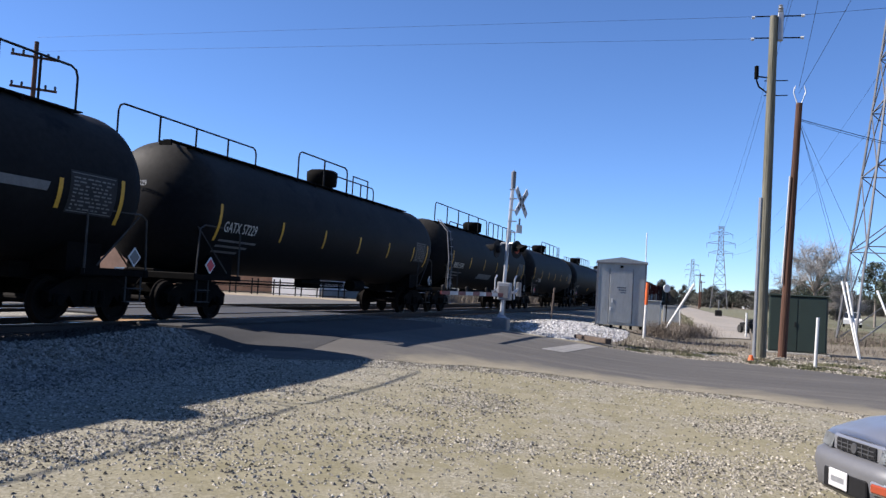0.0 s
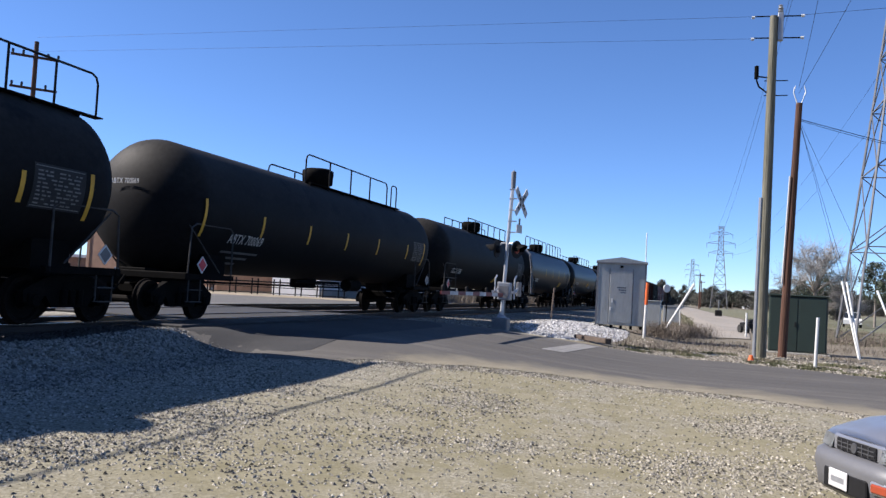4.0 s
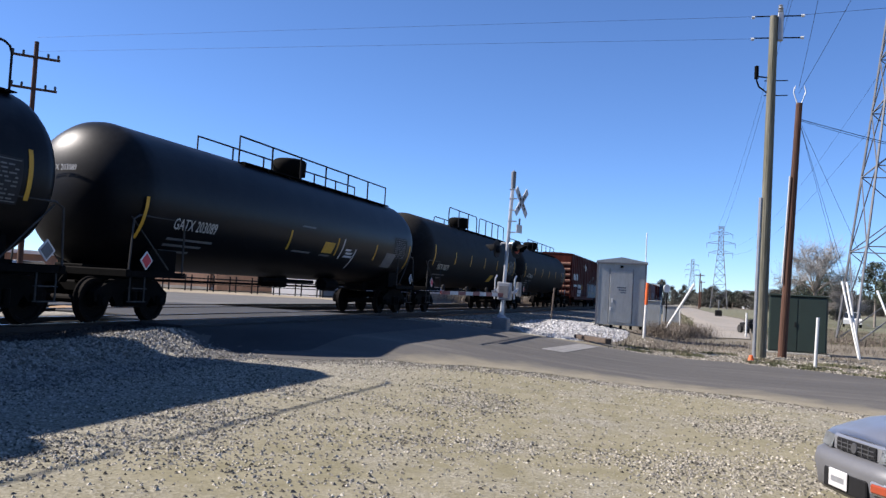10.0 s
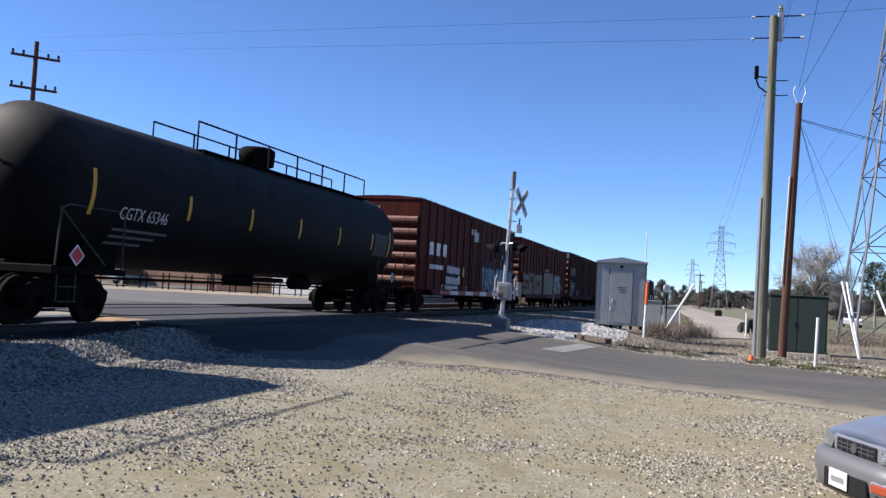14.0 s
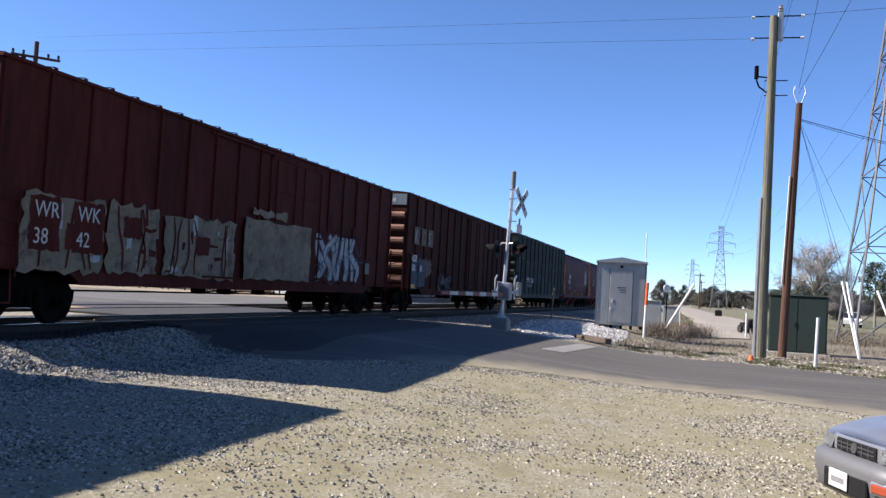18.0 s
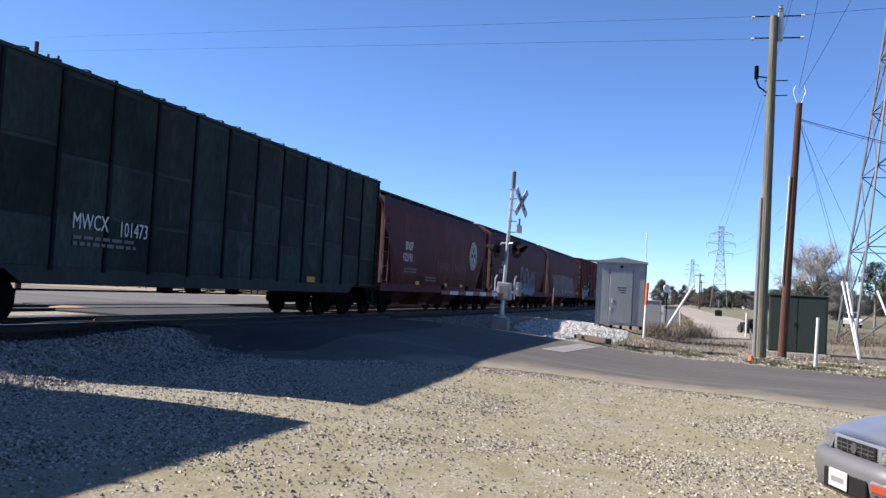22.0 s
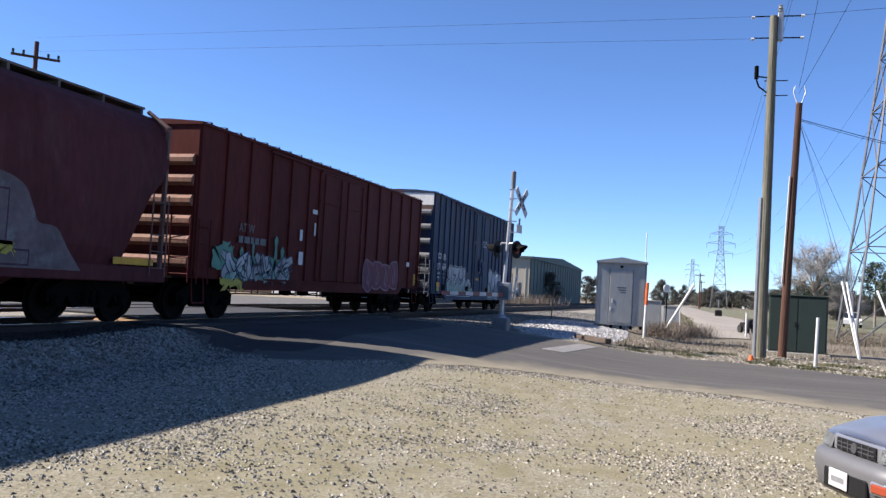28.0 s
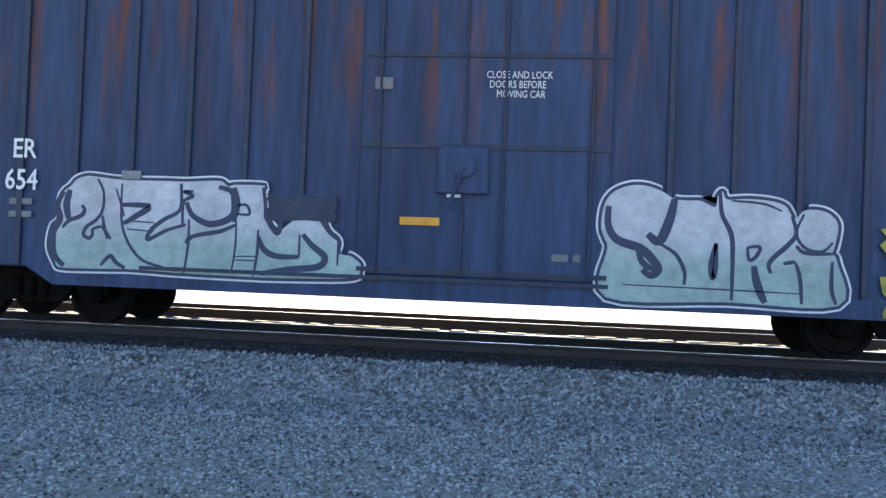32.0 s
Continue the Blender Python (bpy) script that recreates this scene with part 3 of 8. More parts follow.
def track(name, yc, tie_parts, label):
    t = thing(name, (0, yc, 0), label, "railway track", "railway tracks", "structure")
    for s in (-0.75, 0.75):
        bm = B()
        rail_mesh(bm, -120, 600, s, RAIL_Z - 0.17)
        part("rail", bm, M["rail"], t)
        bm = B()
        box(bm, -120, 600, s - 0.03, s + 0.03, RAIL_Z, RAIL_Z + 0.003)
        part("rail_head", bm, M["rail_head"], t, "polished running surface")
    bm = B()
    box(bm, -0.115, 0.115, -1.3, 1.3, RAIL_Z - 0.33, RAIL_Z - 0.175, 0.015)
    first = part("tie", bm, M["tie"], t)
    first.location = (-24, 0, 0)
    xs = [-24 + 0.54 * k for k in range(1, 260) if not 13.4 < -24 + 0.54 * k < 27.2]
    for x in xs[:tie_parts]:
        share(first, t, pose(x + random.uniform(-0.03, 0.03), random.uniform(-0.05, 0.05), random.uniform(-0.01, 0.01), 0, 0, random.uniform(-1, 1)))
    # ballast bed
    bm = B()
    prof = [(-2.6, 0.24), (-1.85, 0.475), (-1.2, 0.49), (1.2, 0.49), (1.85, 0.475), (2.6, 0.24)]
    X = steps((-120, -20, 10), (-20, 13.5, 60), (13.5, 27, 6), (27, 120, 60), (120, 600, 10))
    rows = [[bm.verts.new((x, y, z + (0.03 * noise.noise((x * 1.3, y * 2 + yc, 0)) if 0 < k < 5 else 0))) for k, (y, z) in enumerate(prof)] for x in X]
    for r, s in zip(rows, rows[1:]):
        for i in range(5):
            bm.faces.new((r[i], s[i], s[i + 1], r[i + 1]))
    part("ballast_bed", bm, M["bed_dark"] if yc == TRACK_Y else M["ground"], t, "crushed stone, dark with oil and the shade of the train put in its colour" if yc == TRACK_Y else "crushed grey stone", smooth_faces=True)
    return t


track("track", TRACK_Y, 240, "rusty steel rails on dark timber ties in pale ballast")
track("track", TRACK2_Y, 150, "second rusty track behind the train, on pale ballast")


def bed_z(x, y):
    z = ground_z(x, y)
    return max(z, float(np.interp(y, (9.5, 10.25, 10.9), (0.24, 0.475, 0.49)))) if y > 9.55 else z


def scatter(name, x, y, size, mat, label, seed):
    """Loose stones as one mesh: each a low irregular five-sided lump with a ridge."""
    rs = np.random.RandomState(seed)
    keep = np.array([not (road_near(b) < a < road_far(b)) or b > 10.3 for a, b in zip(x, y)])
    # a thin litter of stones over the road's edge
    keep |= np.array([0 < a - road_near(b) < 0.6 * q ** 2 for a, b, q in zip(x, y, rs.rand(len(x)))])
    x, y = x[keep], y[keep]
    n = len(x)
    z = np.array([bed_z(a, b) for a, b in zip(x, y)])
    r = size[0] + (size[1] - size[0]) * rs.rand(n) ** 1.6
    v = np.zeros((n, 7, 3))
    turn = rs.rand(n) * 6.28
    for k in range(5):
        a = turn + 6.283 * k / 5 + rs.uniform(-0.35, 0.35, n)
        d = r * rs.uniform(0.65, 1.25, n)
        v[:, k, 0], v[:, k, 1], v[:, k, 2] = x + d * np.cos(a), y + d * np.sin(a), z - 0.15 * r + 0.25 * r * rs.rand(n)
    for k, s in ((5, -1), (6, 1)):
        a = turn + 1.25 + 0.6 * rs.randn(n)
        d = s * r * rs.uniform(0.1, 0.55, n)
        v[:, k, 0], v[:, k, 1], v[:, k, 2] = x - d * np.cos(a), y - d * np.sin(a), z + r * rs.uniform(0.45, 0.95, n)
    tri = np.array([(0, 1, 5), (1, 6, 5), (1, 2, 6), (2, 3, 6), (3, 5, 6), (3, 4, 5), (4, 0, 5)])
    f = (tri[None] + 7 * np.arange(n)[:, None, None]).reshape(-1, 3)
    return tagged(part(name, (v.reshape(-1, 3).tolist(), f.tolist()), mat), label, "gravel", kind="stuff")


def drift(x, y):
    """Where gravel gathers on the lot."""
    return noise.noise((x * 0.5, y * 0.5, 4)) * 1.2 + 0.6 * noise.noise((x * 1.7, y * 1.7, 9)) + 0.14 * (y - 3.0) - 0.035 * (x - 7) + 1.4 * math.exp(-((x - 10.8) ** 2 / 9.0 + (y + 0.8) ** 2 / 2.0))


rg = np.random.RandomState(12)
lx, ly = rg.uniform(-7, 17.5, 520000), rg.uniform(-4.5, 9.0, 520000)
seen = (lx > 1.8) | (ly > 2.2)
lx, ly = lx[seen], ly[seen]
dr_ = np.array([drift(a, b) for a, b in zip(lx, ly)]) + rg.uniform(-0.35, 0.35, len(lx))
pick = rg.rand(len(lx)) < np.clip(0.9 * (dr_ + 0.10) - 0.022 * np.maximum(lx - 7.5, 0), 0.07, 0.85)
scatter("lot_gravel", lx[pick], ly[pick], (0.006, 0.025), M["stone_lot"], "loose grey and tan gravel strewn over the dirt lot", 5)
scatter("ballast_stones", rg.uniform(-12, 14.6, 62000), 10.5 - 2.75 * rg.rand(62000) ** 0.85, (0.016, 0.048), M["stone_pale"], "pale crushed ballast stones along the near track", 6)
ey = rg.uniform(-4.5, 7.5, 16000)
ex = np.array([road_near(b) for b in ey]) + rg.normal(-0.28, 0.22, 16000)
scatter("shoulder_gravel", ex, ey, (0.006, 0.026), M["stone_lot"], "fine grey gravel along the road's edge", 11)
scatter("oily_ballast", rg.uniform(-12, 14.5, 18000), rg.uniform(10.4, 11.3, 18000), (0.02, 0.05), M["stone_dark"], "dark oil-stained ballast beside the rails, shade of the train put in its colour", 13)
scatter("trackside_stones", 28.6 + 34 * rg.rand(26000) ** 1.5, 10.6 - 4.6 * rg.rand(26000) ** 1.2, (0.02, 0.06), M["stone_pale"], "pale crushed ballast beyond the crossing", 17)
pa, pr = rg.rand(9000) * 6.28, rg.rand(9000) ** 0.6
scatter("pad_stones", 33.4 + 5.2 * pr * np.cos(pa), 4.9 + 2.1 * pr * np.sin(pa), (0.03, 0.075), M["stone_white"], "white crushed stone heaped round the equipment hut", 7)

# ---- train ----
TRAIN_V, TRAIN_A = 9.962, 0.0166     # speed and slow change of it, m/s
TRAIN = []                           # (thing, place along the train at 30 s)


def train_x(u, t):
    return u - TRAIN_V * (t - 30) - 0.5 * TRAIN_A * (t - 30) ** 2


CACHE = {}


def cached(key, make, name, mat, parent, m, label="", smooth_faces=False):
    """One mesh for all parts of a kind."""
    if key not in CACHE:
        CACHE[key] = part(name, make(), mat, parent, label, smooth_faces)
        CACHE[key].matrix_basis = m
        return CACHE[key]
    o = bpy.data.objects.new(name, CACHE[key].data)
    scene.collection.objects.link(o)
    o.parent = parent
    o.matrix_basis = m
    if label:
        tagged(o, label)
    return o


WHEEL_R = 0.43


def wheel_mesh():
    bm = B()
    for s in (-1, 1):
        lathe(bm, [(s * 0.66, 0.0), (s * 0.66, 0.40), (s * 0.672, WHEEL_R + 0.03), (s * 0.70, WHEEL_R + 0.025), (s * 0.715, WHEEL_R), (s * 0.80, WHEEL_R - 0.006), (s * 0.80, 0.36), (s * 0.75, 0.33), (s * 0.74, 0.16), (s * 0.82, 0.12), (s * 0.82, 0.0)], "Y", seg=28)
    lathe(bm, [(-0.95, 0.0), (-0.95, 0.08), (0.95, 0.08), (0.95, 0.0)], "Y", seg=12)
    return bm


def frame_mesh():
    """Side frame of a freight truck: cast arch with window openings, journal boxes and spring nest."""
    bm = B()
    for s in (-1, 1):
        y0, y1 = s * 0.92 - 0.07, s * 0.92 + 0.07
        slab(bm, [(-1.12, 0.40), (-0.72, 0.40), (-0.62, 0.52), (-0.45, 0.30), (0.45, 0.30), (0.62, 0.52), (0.72, 0.40), (1.12, 0.40), (1.14, 0.60), (0.95, 0.70), (0.55, 0.86), (-0.55, 0.86), (-0.95, 0.70), (-1.14, 0.60)], y0, y1)
        for x in (-0.9, 0.9):
            box(bm, x - 0.14, x + 0.14, s * 0.92 - 0.12, s * 0.92 + 0.12, 0.33, 0.55, 0.02)
            lathe(bm, [(s * 1.04 - 0.02, 0), (s * 1.04 - 0.02, 0.11), (s * 1.07, 0.10), (s * 1.07, 0)], "Y", (x, 0, 0.43), 14)
        for x in (-0.2, 0.0, 0.2):
            lathe(bm, [(0.36, 0.0), (0.36, 0.075), (0.62, 0.075), (0.62, 0.0)], "Z", (x, s * 0.92 + s * 0.09, 0), 10)
    box(bm, -0.22, 0.22, -1.0, 1.0, 0.55, 0.78, 0.03)
    return bm


def coupler_mesh():
    bm = B()
    box(bm, -0.80, 0.0, -0.11, 0.11, 0.74, 0.96, 0.03)
    box(bm, -0.92, -0.62, -0.17, 0.14, 0.70, 1.00, 0.04)
    tube(bm, [(-0.35, -0.35, 0.95), (-0.6, -0.3, 0.6), (-0.85, -0.2, 0.52), (-1.0, -0.1, 0.58)], 0.022, 6)
    return bm


def trucks(car, centres):
    for x in centres:
        t = cached("truck", frame_mesh, "truck", M["steel_dark"], car, pose(x, 0, 0), "dark cast steel truck frame with journal boxes")
        for s in (-0.9, 0.9):
            w = cached("wheelset", wheel_mesh, "wheelset", M["wheel"], t, Matrix.Identity(4), "rusty steel wheels on an axle")
            w.matrix_basis = Matrix.Identity(4)
            w.matrix_parent_inverse = pose(s, 0, WHEEL_R)
            WHEELS.append(w)


WHEELS = []


def couplers(car, x0, x1):
    cached("coupler", coupler_mesh, "coupler", M["steel_dark"], car, pose(x0, 0, 0), "rusty knuckle coupler with brake hose")
    cached("coupler", coupler_mesh, "coupler", M["steel_dark"], car, pose(x1, 0, 0, 0, 0, 180), "rusty knuckle coupler with brake hose")


def ladder(bm, x, y, z0, z1, w, axis="x", rungs=5, r=0.014):
    """Two stiles and rungs; w runs along x or along y."""
    d = Vector((w, 0, 0)) if axis == "x" else Vector((0, w, 0))
    a = Vector((x, y, 0))
    for o in (Vector(), d):
        tube(bm, [a + o + Vector((0, 0, z0)), a + o + Vector((0, 0, z1))], r * 1.3, 6)
    for k in range(rungs):
        z = z0 + (z1 - z0) * (k + 0.5) / rungs
        tube(bm, [a + Vector((0, 0, z)), a + d + Vector((0, 0, z))], r, 6)
    return bm


def mirrored(bm):
    for v in bm.verts:
        v.co.y = -v.co.y
    bmesh.ops.reverse_faces(bm, faces=bm.faces[:])
    return bm


TANK_R, TANK_Z = 1.50, 2.57
TANK_HALF = 8.55


def tank_body():
    bm = B()
    prof = [(-TANK_HALF, 0.0)]
    for k in range(1, 9):
        a = math.pi / 2 * k / 8
        prof.append((-TANK_HALF + 0.78 * (1 - math.cos(a)), TANK_R * math.sin(a)))
    prof += [(-7.5, TANK_R), (-4.0, TANK_R), (0.0, TANK_R)]
    prof += [(-x, r) for x, r in prof[:-1]][::-1]
    return lathe(bm, prof, "X", (0, 0, TANK_Z), 56)


def dome():
    bm = B()
    lathe(bm, [(3.98, 0.0), (3.98, 0.36), (4.12, 0.38), (4.14, 0.48), (4.44, 0.50), (4.58, 0.50), (4.60, 0.46), (4.64, 0.40), (4.66, 0.0)], "Z", (0, 0, 0), 28)
    return bm


def rail_panel(x0, x1, y, z0, z1, posts, loop=True):
    """A top handrail with posts and rounded corners along the running board."""
    bm = B()
    r = min(0.18, (x1 - x0) / 4)
    if loop:
        tube(bm, [(x0, y, z0), (x0, y, z1 - r), (x0 + r * 0.3, y, z1 - r * 0.3), (x0 + r, y, z1), (x1 - r, y, z1), (x1 - r * 0.3, y, z1 - r * 0.3), (x1, y, z1 - r), (x1, y, z0)], 0.024, 6)
    else:
        tube(bm, [(x0, y, z0), (x0, y, z1), (x1, y, z1), (x1, y, z0)], 0.024, 6)
    for k in range(1, posts + 1):
        x = x0 + (x1 - x0) * k / (posts + 1)
        tube(bm, [(x, y, z0 - 0.1), (x, y, z1)], 0.026, 6)
    return bm


def on_tank(x, z, out=0.006):
    """Point of the near flank at height z."""
    return -math.sqrt(max(TANK_R ** 2 - (z - TANK_Z) ** 2, 0)) - out


def decal(bm, x0, x1, z0, z1, out=0.008, n=6, lean=0.0):
    """A painted patch that follows the round flank."""
    for k in range(n):
        za, zb = z0 + (z1 - z0) * k / n, z0 + (z1 - z0) * (k + 1) / n
        la, lb = lean * k / n, lean * (k + 1) / n
        v = [bm.verts.new(p) for p in ((x0 + la, on_tank(x0, za, out), za), (x1 + la, on_tank(x1, za, out), za), (x1 + lb, on_tank(x1, zb, out), zb), (x0 + lb, on_tank(x0, zb, out), zb))]
        bm.faces.new(v)
    return bm


def tank_car(u0, u1, mark, rails, stripes, stripe_z=2.3, extras=(), paint="tank_matte"):
    """Black tank car between couplers at u0 and u1 of the train."""
    c = (u0 + u1) / 2
    car = thing("tank_car", (train_x(c, 0), TRACK_Y, RAIL_Z), "black pressure tank car with yellow stripes, dirt and white lettering" if stripes else "black glossy tank car with a top walkway and white lettering", "tank car", "freight train cars")
    TRAIN.append((car, c))
    half = (u1 - u0) / 2
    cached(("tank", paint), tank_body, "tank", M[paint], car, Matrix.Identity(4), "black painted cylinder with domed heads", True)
    cached("dome", dome, "valve_dome", M["steel_dark"], car, pose(0.6, 0, 0), "dark protective housing over the valves", True)
    trucks(car, (-half + 1.75, half - 1.75))
    couplers(car, -half + 0.9, half - 0.9)

    for turn in (0, 180):
        m = pose(0, 0, 0, 0, 0, turn)
        cached("stub_sill", lambda: box(B(), 6.0, 8.35, -0.35, 0.35, 0.80, 1.12, 0.02), "stub_sill", M["steel_dark"], car, m)
        cached("end_sill", lambda: box(B(), 8.27, 8.43, -1.45, 1.45, 0.90, 1.06, 0.02), "end_sill", M["steel_dark"], car, m)
        cached("saddle", lambda: slab(B(), [(6.45, 0.98), (7.35, 0.98), (7.35, 1.5), (6.45, 1.5)], -1.15, 1.15), "saddle", M["steel_dark"], car, m)
        for k in (-1, 1):
            cached("edge_beam", lambda: box(B(), 6.5, 8.27, -0.06, 0.06, 0.92, 1.04), "edge_beam", M["steel_dark"], car, m @ pose(0, k * 1.38, 0))

    def under():
        bm = B()
        tube(bm, [(-1.6, -0.55, 1.0), (1.5, -0.55, 1.0)], 0.05, 8)
        lathe(bm, [(2.2, 0), (2.2, 0.2), (3.1, 0.2), (3.1, 0)], "X", (0, -0.5, 0.95), 14)
        box(bm, -0.35, 0.35, -0.3, 0.3, 0.80, 1.12, 0.04)
        tube(bm, [(-6, 0.2, 0.85), (6, 0.2, 0.85)], 0.03, 6)
        return bm

    cached("underframe", under, "brake_gear", M["steel_dark"], car, Matrix.Identity(4))

    def end_rail():
        # tall corner grab rail, steps and ladder at one end
        bm = B()
        for k in (-1,):
            tube(bm, [(-6.6, k * 1.42, 0.95), (-6.6, k * 1.42, 2.05), (-6.75, k * 1.42, 2.14), (-8.1, k * 1.42, 2.14), (-8.28, k * 1.42, 2.05), (-8.35, k * 1.42, 1.0)], 0.022, 6)
            tube(bm, [(-8.2, k * 1.3, 2.1), (-7.0, k * 1.36, 1.1)], 0.018, 6)
            for z in (0.42, 0.68):
                box(bm, -8.25, -7.8, k * 1.40 - 0.06, k * 1.40 + 0.06, z, z + 0.02)
            for x in (-8.25, -7.8):
                tube(bm, [(x, k * 1.40, 0.95), (x, k * 1.40, 0.42)], 0.016, 6)
        return bm

    cached("end_rail", end_rail, "end_rail", M["grab_grey"], car, Matrix.Identity(4), "bent steel grab rail and sill step")
    cached("end_rail", end_rail, "end_rail", M["grab_grey"], car, pose(0, 0, 0, 0, 0, 180), "bent steel grab rail and sill step")
    cached("end_rail_mirror", lambda: mirrored(end_rail()), "end_rail", M["grab_grey"], car, Matrix.Identity(4), "bent steel grab rail and sill step")
    cached("end_rail_mirror", lambda: mirrored(end_rail()), "end_rail", M["grab_grey"], car, pose(0, 0, 0, 0, 0, 180), "bent steel grab rail and sill step")
    for x0, x1, posts, loop, *where in rails:
        for s in (-0.62, 0.62):
            if where and (s > 0) != (where[0] == "far"):
                continue
            a, b, n_ = x0, x1, posts
            if loop and s > 0 and not where:
                # only a short guard beside the dome on the far side
                if not x0 < 0.6 < x1:
                    continue
                a, b, n_ = max(x0, -1.6), min(x1, 1.9), 1
            key = ("walk", round(a, 1), round(b, 1), n_, s)
            cached(key, lambda: rail_panel(a, b, s, 3.95, (4.80 if s < 0 or where else 4.50) if loop else 4.62, n_, loop), "handrail", M["black_paint"], car, Matrix.Identity(4))
    if rails:
        lo, hi = min(r[0] for r in rails), max(r[1] for r in rails)
        bm = B()
        box(bm, lo, hi, -0.80, -0.60, 3.935, 3.96)
        box(bm, -0.7, 1.9, 0.55, 0.80, 3.935, 3.96)
        for k in range(int((hi - lo) / 1.2) + 1):
            box(bm, lo + 1.2 * k, lo + 1.2 * k + 0.06, -0.8, -0.5, 3.84, 3.935)
        part("walkway", bm, M["steel_dark"], car, "dark grating walkway on top")
    for x in stripes:
        key = ("stripe", round(stripe_z, 2), x < -7 or x > 6.5)
        end = x < -7 or x > 6.5
        cached(key, lambda: decal(B(), -0.05, 0.05, stripe_z - (0.42 if end else 0.26), stripe_z + (0.42 if end else 0.26)), "yellow_stripe", M["yellow"], car, pose(x, 0, 0))
    if mark:
        text, tx, tz = mark
        zm = tz + 0.14
        th = math.asin((TANK_Z - zm) / TANK_R)
        word_row("reporting_mark", text, 0.36, M["white_worn"], car, 0, 0, 0, squash=0.75, m=pose(tx, on_tank(0, zm, 0.02) + 0.14 * math.sin(th), zm - 0.14 * math.cos(th), 90 + math.degrees(th)))
        word_row("head_mark", text, 0.17, M["lettering"], car, -TANK_HALF - 0.02, 0.55, 2.95, face="front", squash=0.75)
        bm = B()
        for k in range(3):
            decal(bm, tx, tx + 1.7 - 0.3 * k, tz - 0.22 - 0.13 * k, tz - 0.17 - 0.13 * k, n=1)
        part("small_print", bm, M["lettering_dim"], car, "rows of small dim lettering")
    # data panel near the rear and small marks
    part("panel_field", decal(B(), 6.02, 7.24, 1.99, 2.74, out=0.005), M["panel_dim"], car, "dull grey field of the data table")
    bm = B()
    for k in range(9):
        x = 6.1
        while x < 7.1:
            w_ = random.uniform(0.05, 0.17)
            decal(bm, x, min(x + w_, 7.15), 2.06 + 0.068 * k, 2.088 + 0.068 * k, n=1)
            x += w_ + random.choice((0.035, 0.05, 0.14))
    for z0 in (2.02, 2.69):
        decal(bm, 6.05, 7.2, z0, z0 + 0.016, n=1)
    part("data_panel", bm, M["lettering_dim"], car, "grey stencilled data table")
    for name, x, z, mat in (("placard", -7.9, 1.25, "placard_red"), ("placard", 7.9, 1.3, "lettering_dim")):
        bm = B()
        slab(bm, [(x, z - 0.19), (x + 0.19, z), (x, z + 0.19), (x - 0.19, z)], -1.49, -1.47)
        pl = part(name, bm, M["lettering"], car, "diamond hazard placard")
        bm = B()
        slab(bm, [(x, z - 0.15), (x + 0.15, z), (x, z + 0.15), (x - 0.15, z)], -1.496, -1.49)
        part("placard_face", bm, M[mat], pl)
    for kind, x, z, wdt, h, mat in extras:
        if kind == "head_ladder":
            for k in (0.0, 0.42):
                part("ladder_stile", tube(B(), [(x + k, -1.55, z), (x + k + 0.1, -1.53, 2.3), (x + k + 0.35, -1.32, 3.5), (x + k + 0.6, -0.75, 4.05)], 0.024, 6), M[mat], car, "pale steel ladder up to the walkway")
            for q in range(9):
                zz = z + 0.2 + 0.33 * q
                yy = -1.55 if zz < 2.5 else -1.55 + 0.16 * (zz - 2.5) ** 2
                xx = x + 0.06 + 0.2 * max(0.0, zz - 2.3)
                part("ladder_rung", tube(B(), [(xx, yy, zz), (xx + 0.42, yy, zz)], 0.016, 6), M[mat], car)
            continue
        bm = B()
        decal(bm, x, x + wdt, z, z + h, lean=0.06)
        part(kind, bm, M[mat], car)
    return car


STR = (-7.6, -4.6, -2.0, 0.6, 3.2, 5.8, 7.4)
tank_car(-294.5, -276.2, None, [(-2.9, 2.1, 3, True), (2.3, 7.0, 4, True)], STR, 2.3, [("white_line", 3.3, 2.3, 2.2, 0.16, "lettering_dim")])
tank_car(-276.2, -257.6, ("GATX 57229", -7.4, 2.05), [(-8.7, -2.6, 3, True, "far"), (-2.3, 1.2, 1, True, "near"), (1.7, 3.0, 0, False, "near"), (1.4, 6.6, 3, True, "far")], STR, 2.25)
tank_car(-257.6, -238.8, ("PLMX 135705", -7.3, 1.98), [(-7.9, 1.3, 4, True), (1.7, 8.4, 5, True)], STR, 2.3, [("pale_smear", -2.6, 1.6, 2.6, 0.25, "lettering_dim"), ("head_ladder", -8.5, 1.0, 0, 0, "galvanised_dull")])
tank_car(-238.8, -219.65, ("ABTX 700069", -6.7, 1.80), [(-1.5, 5.2, 3, True), (5.65, 6.2, 0, True)], (-7.9, -5.3, -2.7, -0.1, 2.5, 5.4, 7.3), 2.3)
tank_car(-219.65, -201.3, ("CGTX 65394", -7.0, 1.72), [(-2.2, 6.0, 5, False)], (), 2.0, [("yellow_patch", 1.2, 1.5, 0.5, 0.3, "yellow")])
tank_car(-201.3, -183.05, ("CTCX 784013", -6.7, 1.80), [(-6.3, 1.2, 4, True), (1.6, 7.7, 4, True)], (-8.1, -2.9, -0.2, 2.4, 4.9, 7.4), 2.5, [("yellow_patch", 3.4, 1.6, 0.7, 0.35, "yellow"), ("head_ladder", -8.5, 1.0, 0, 0, "galvanised_dull")], "tank_black")
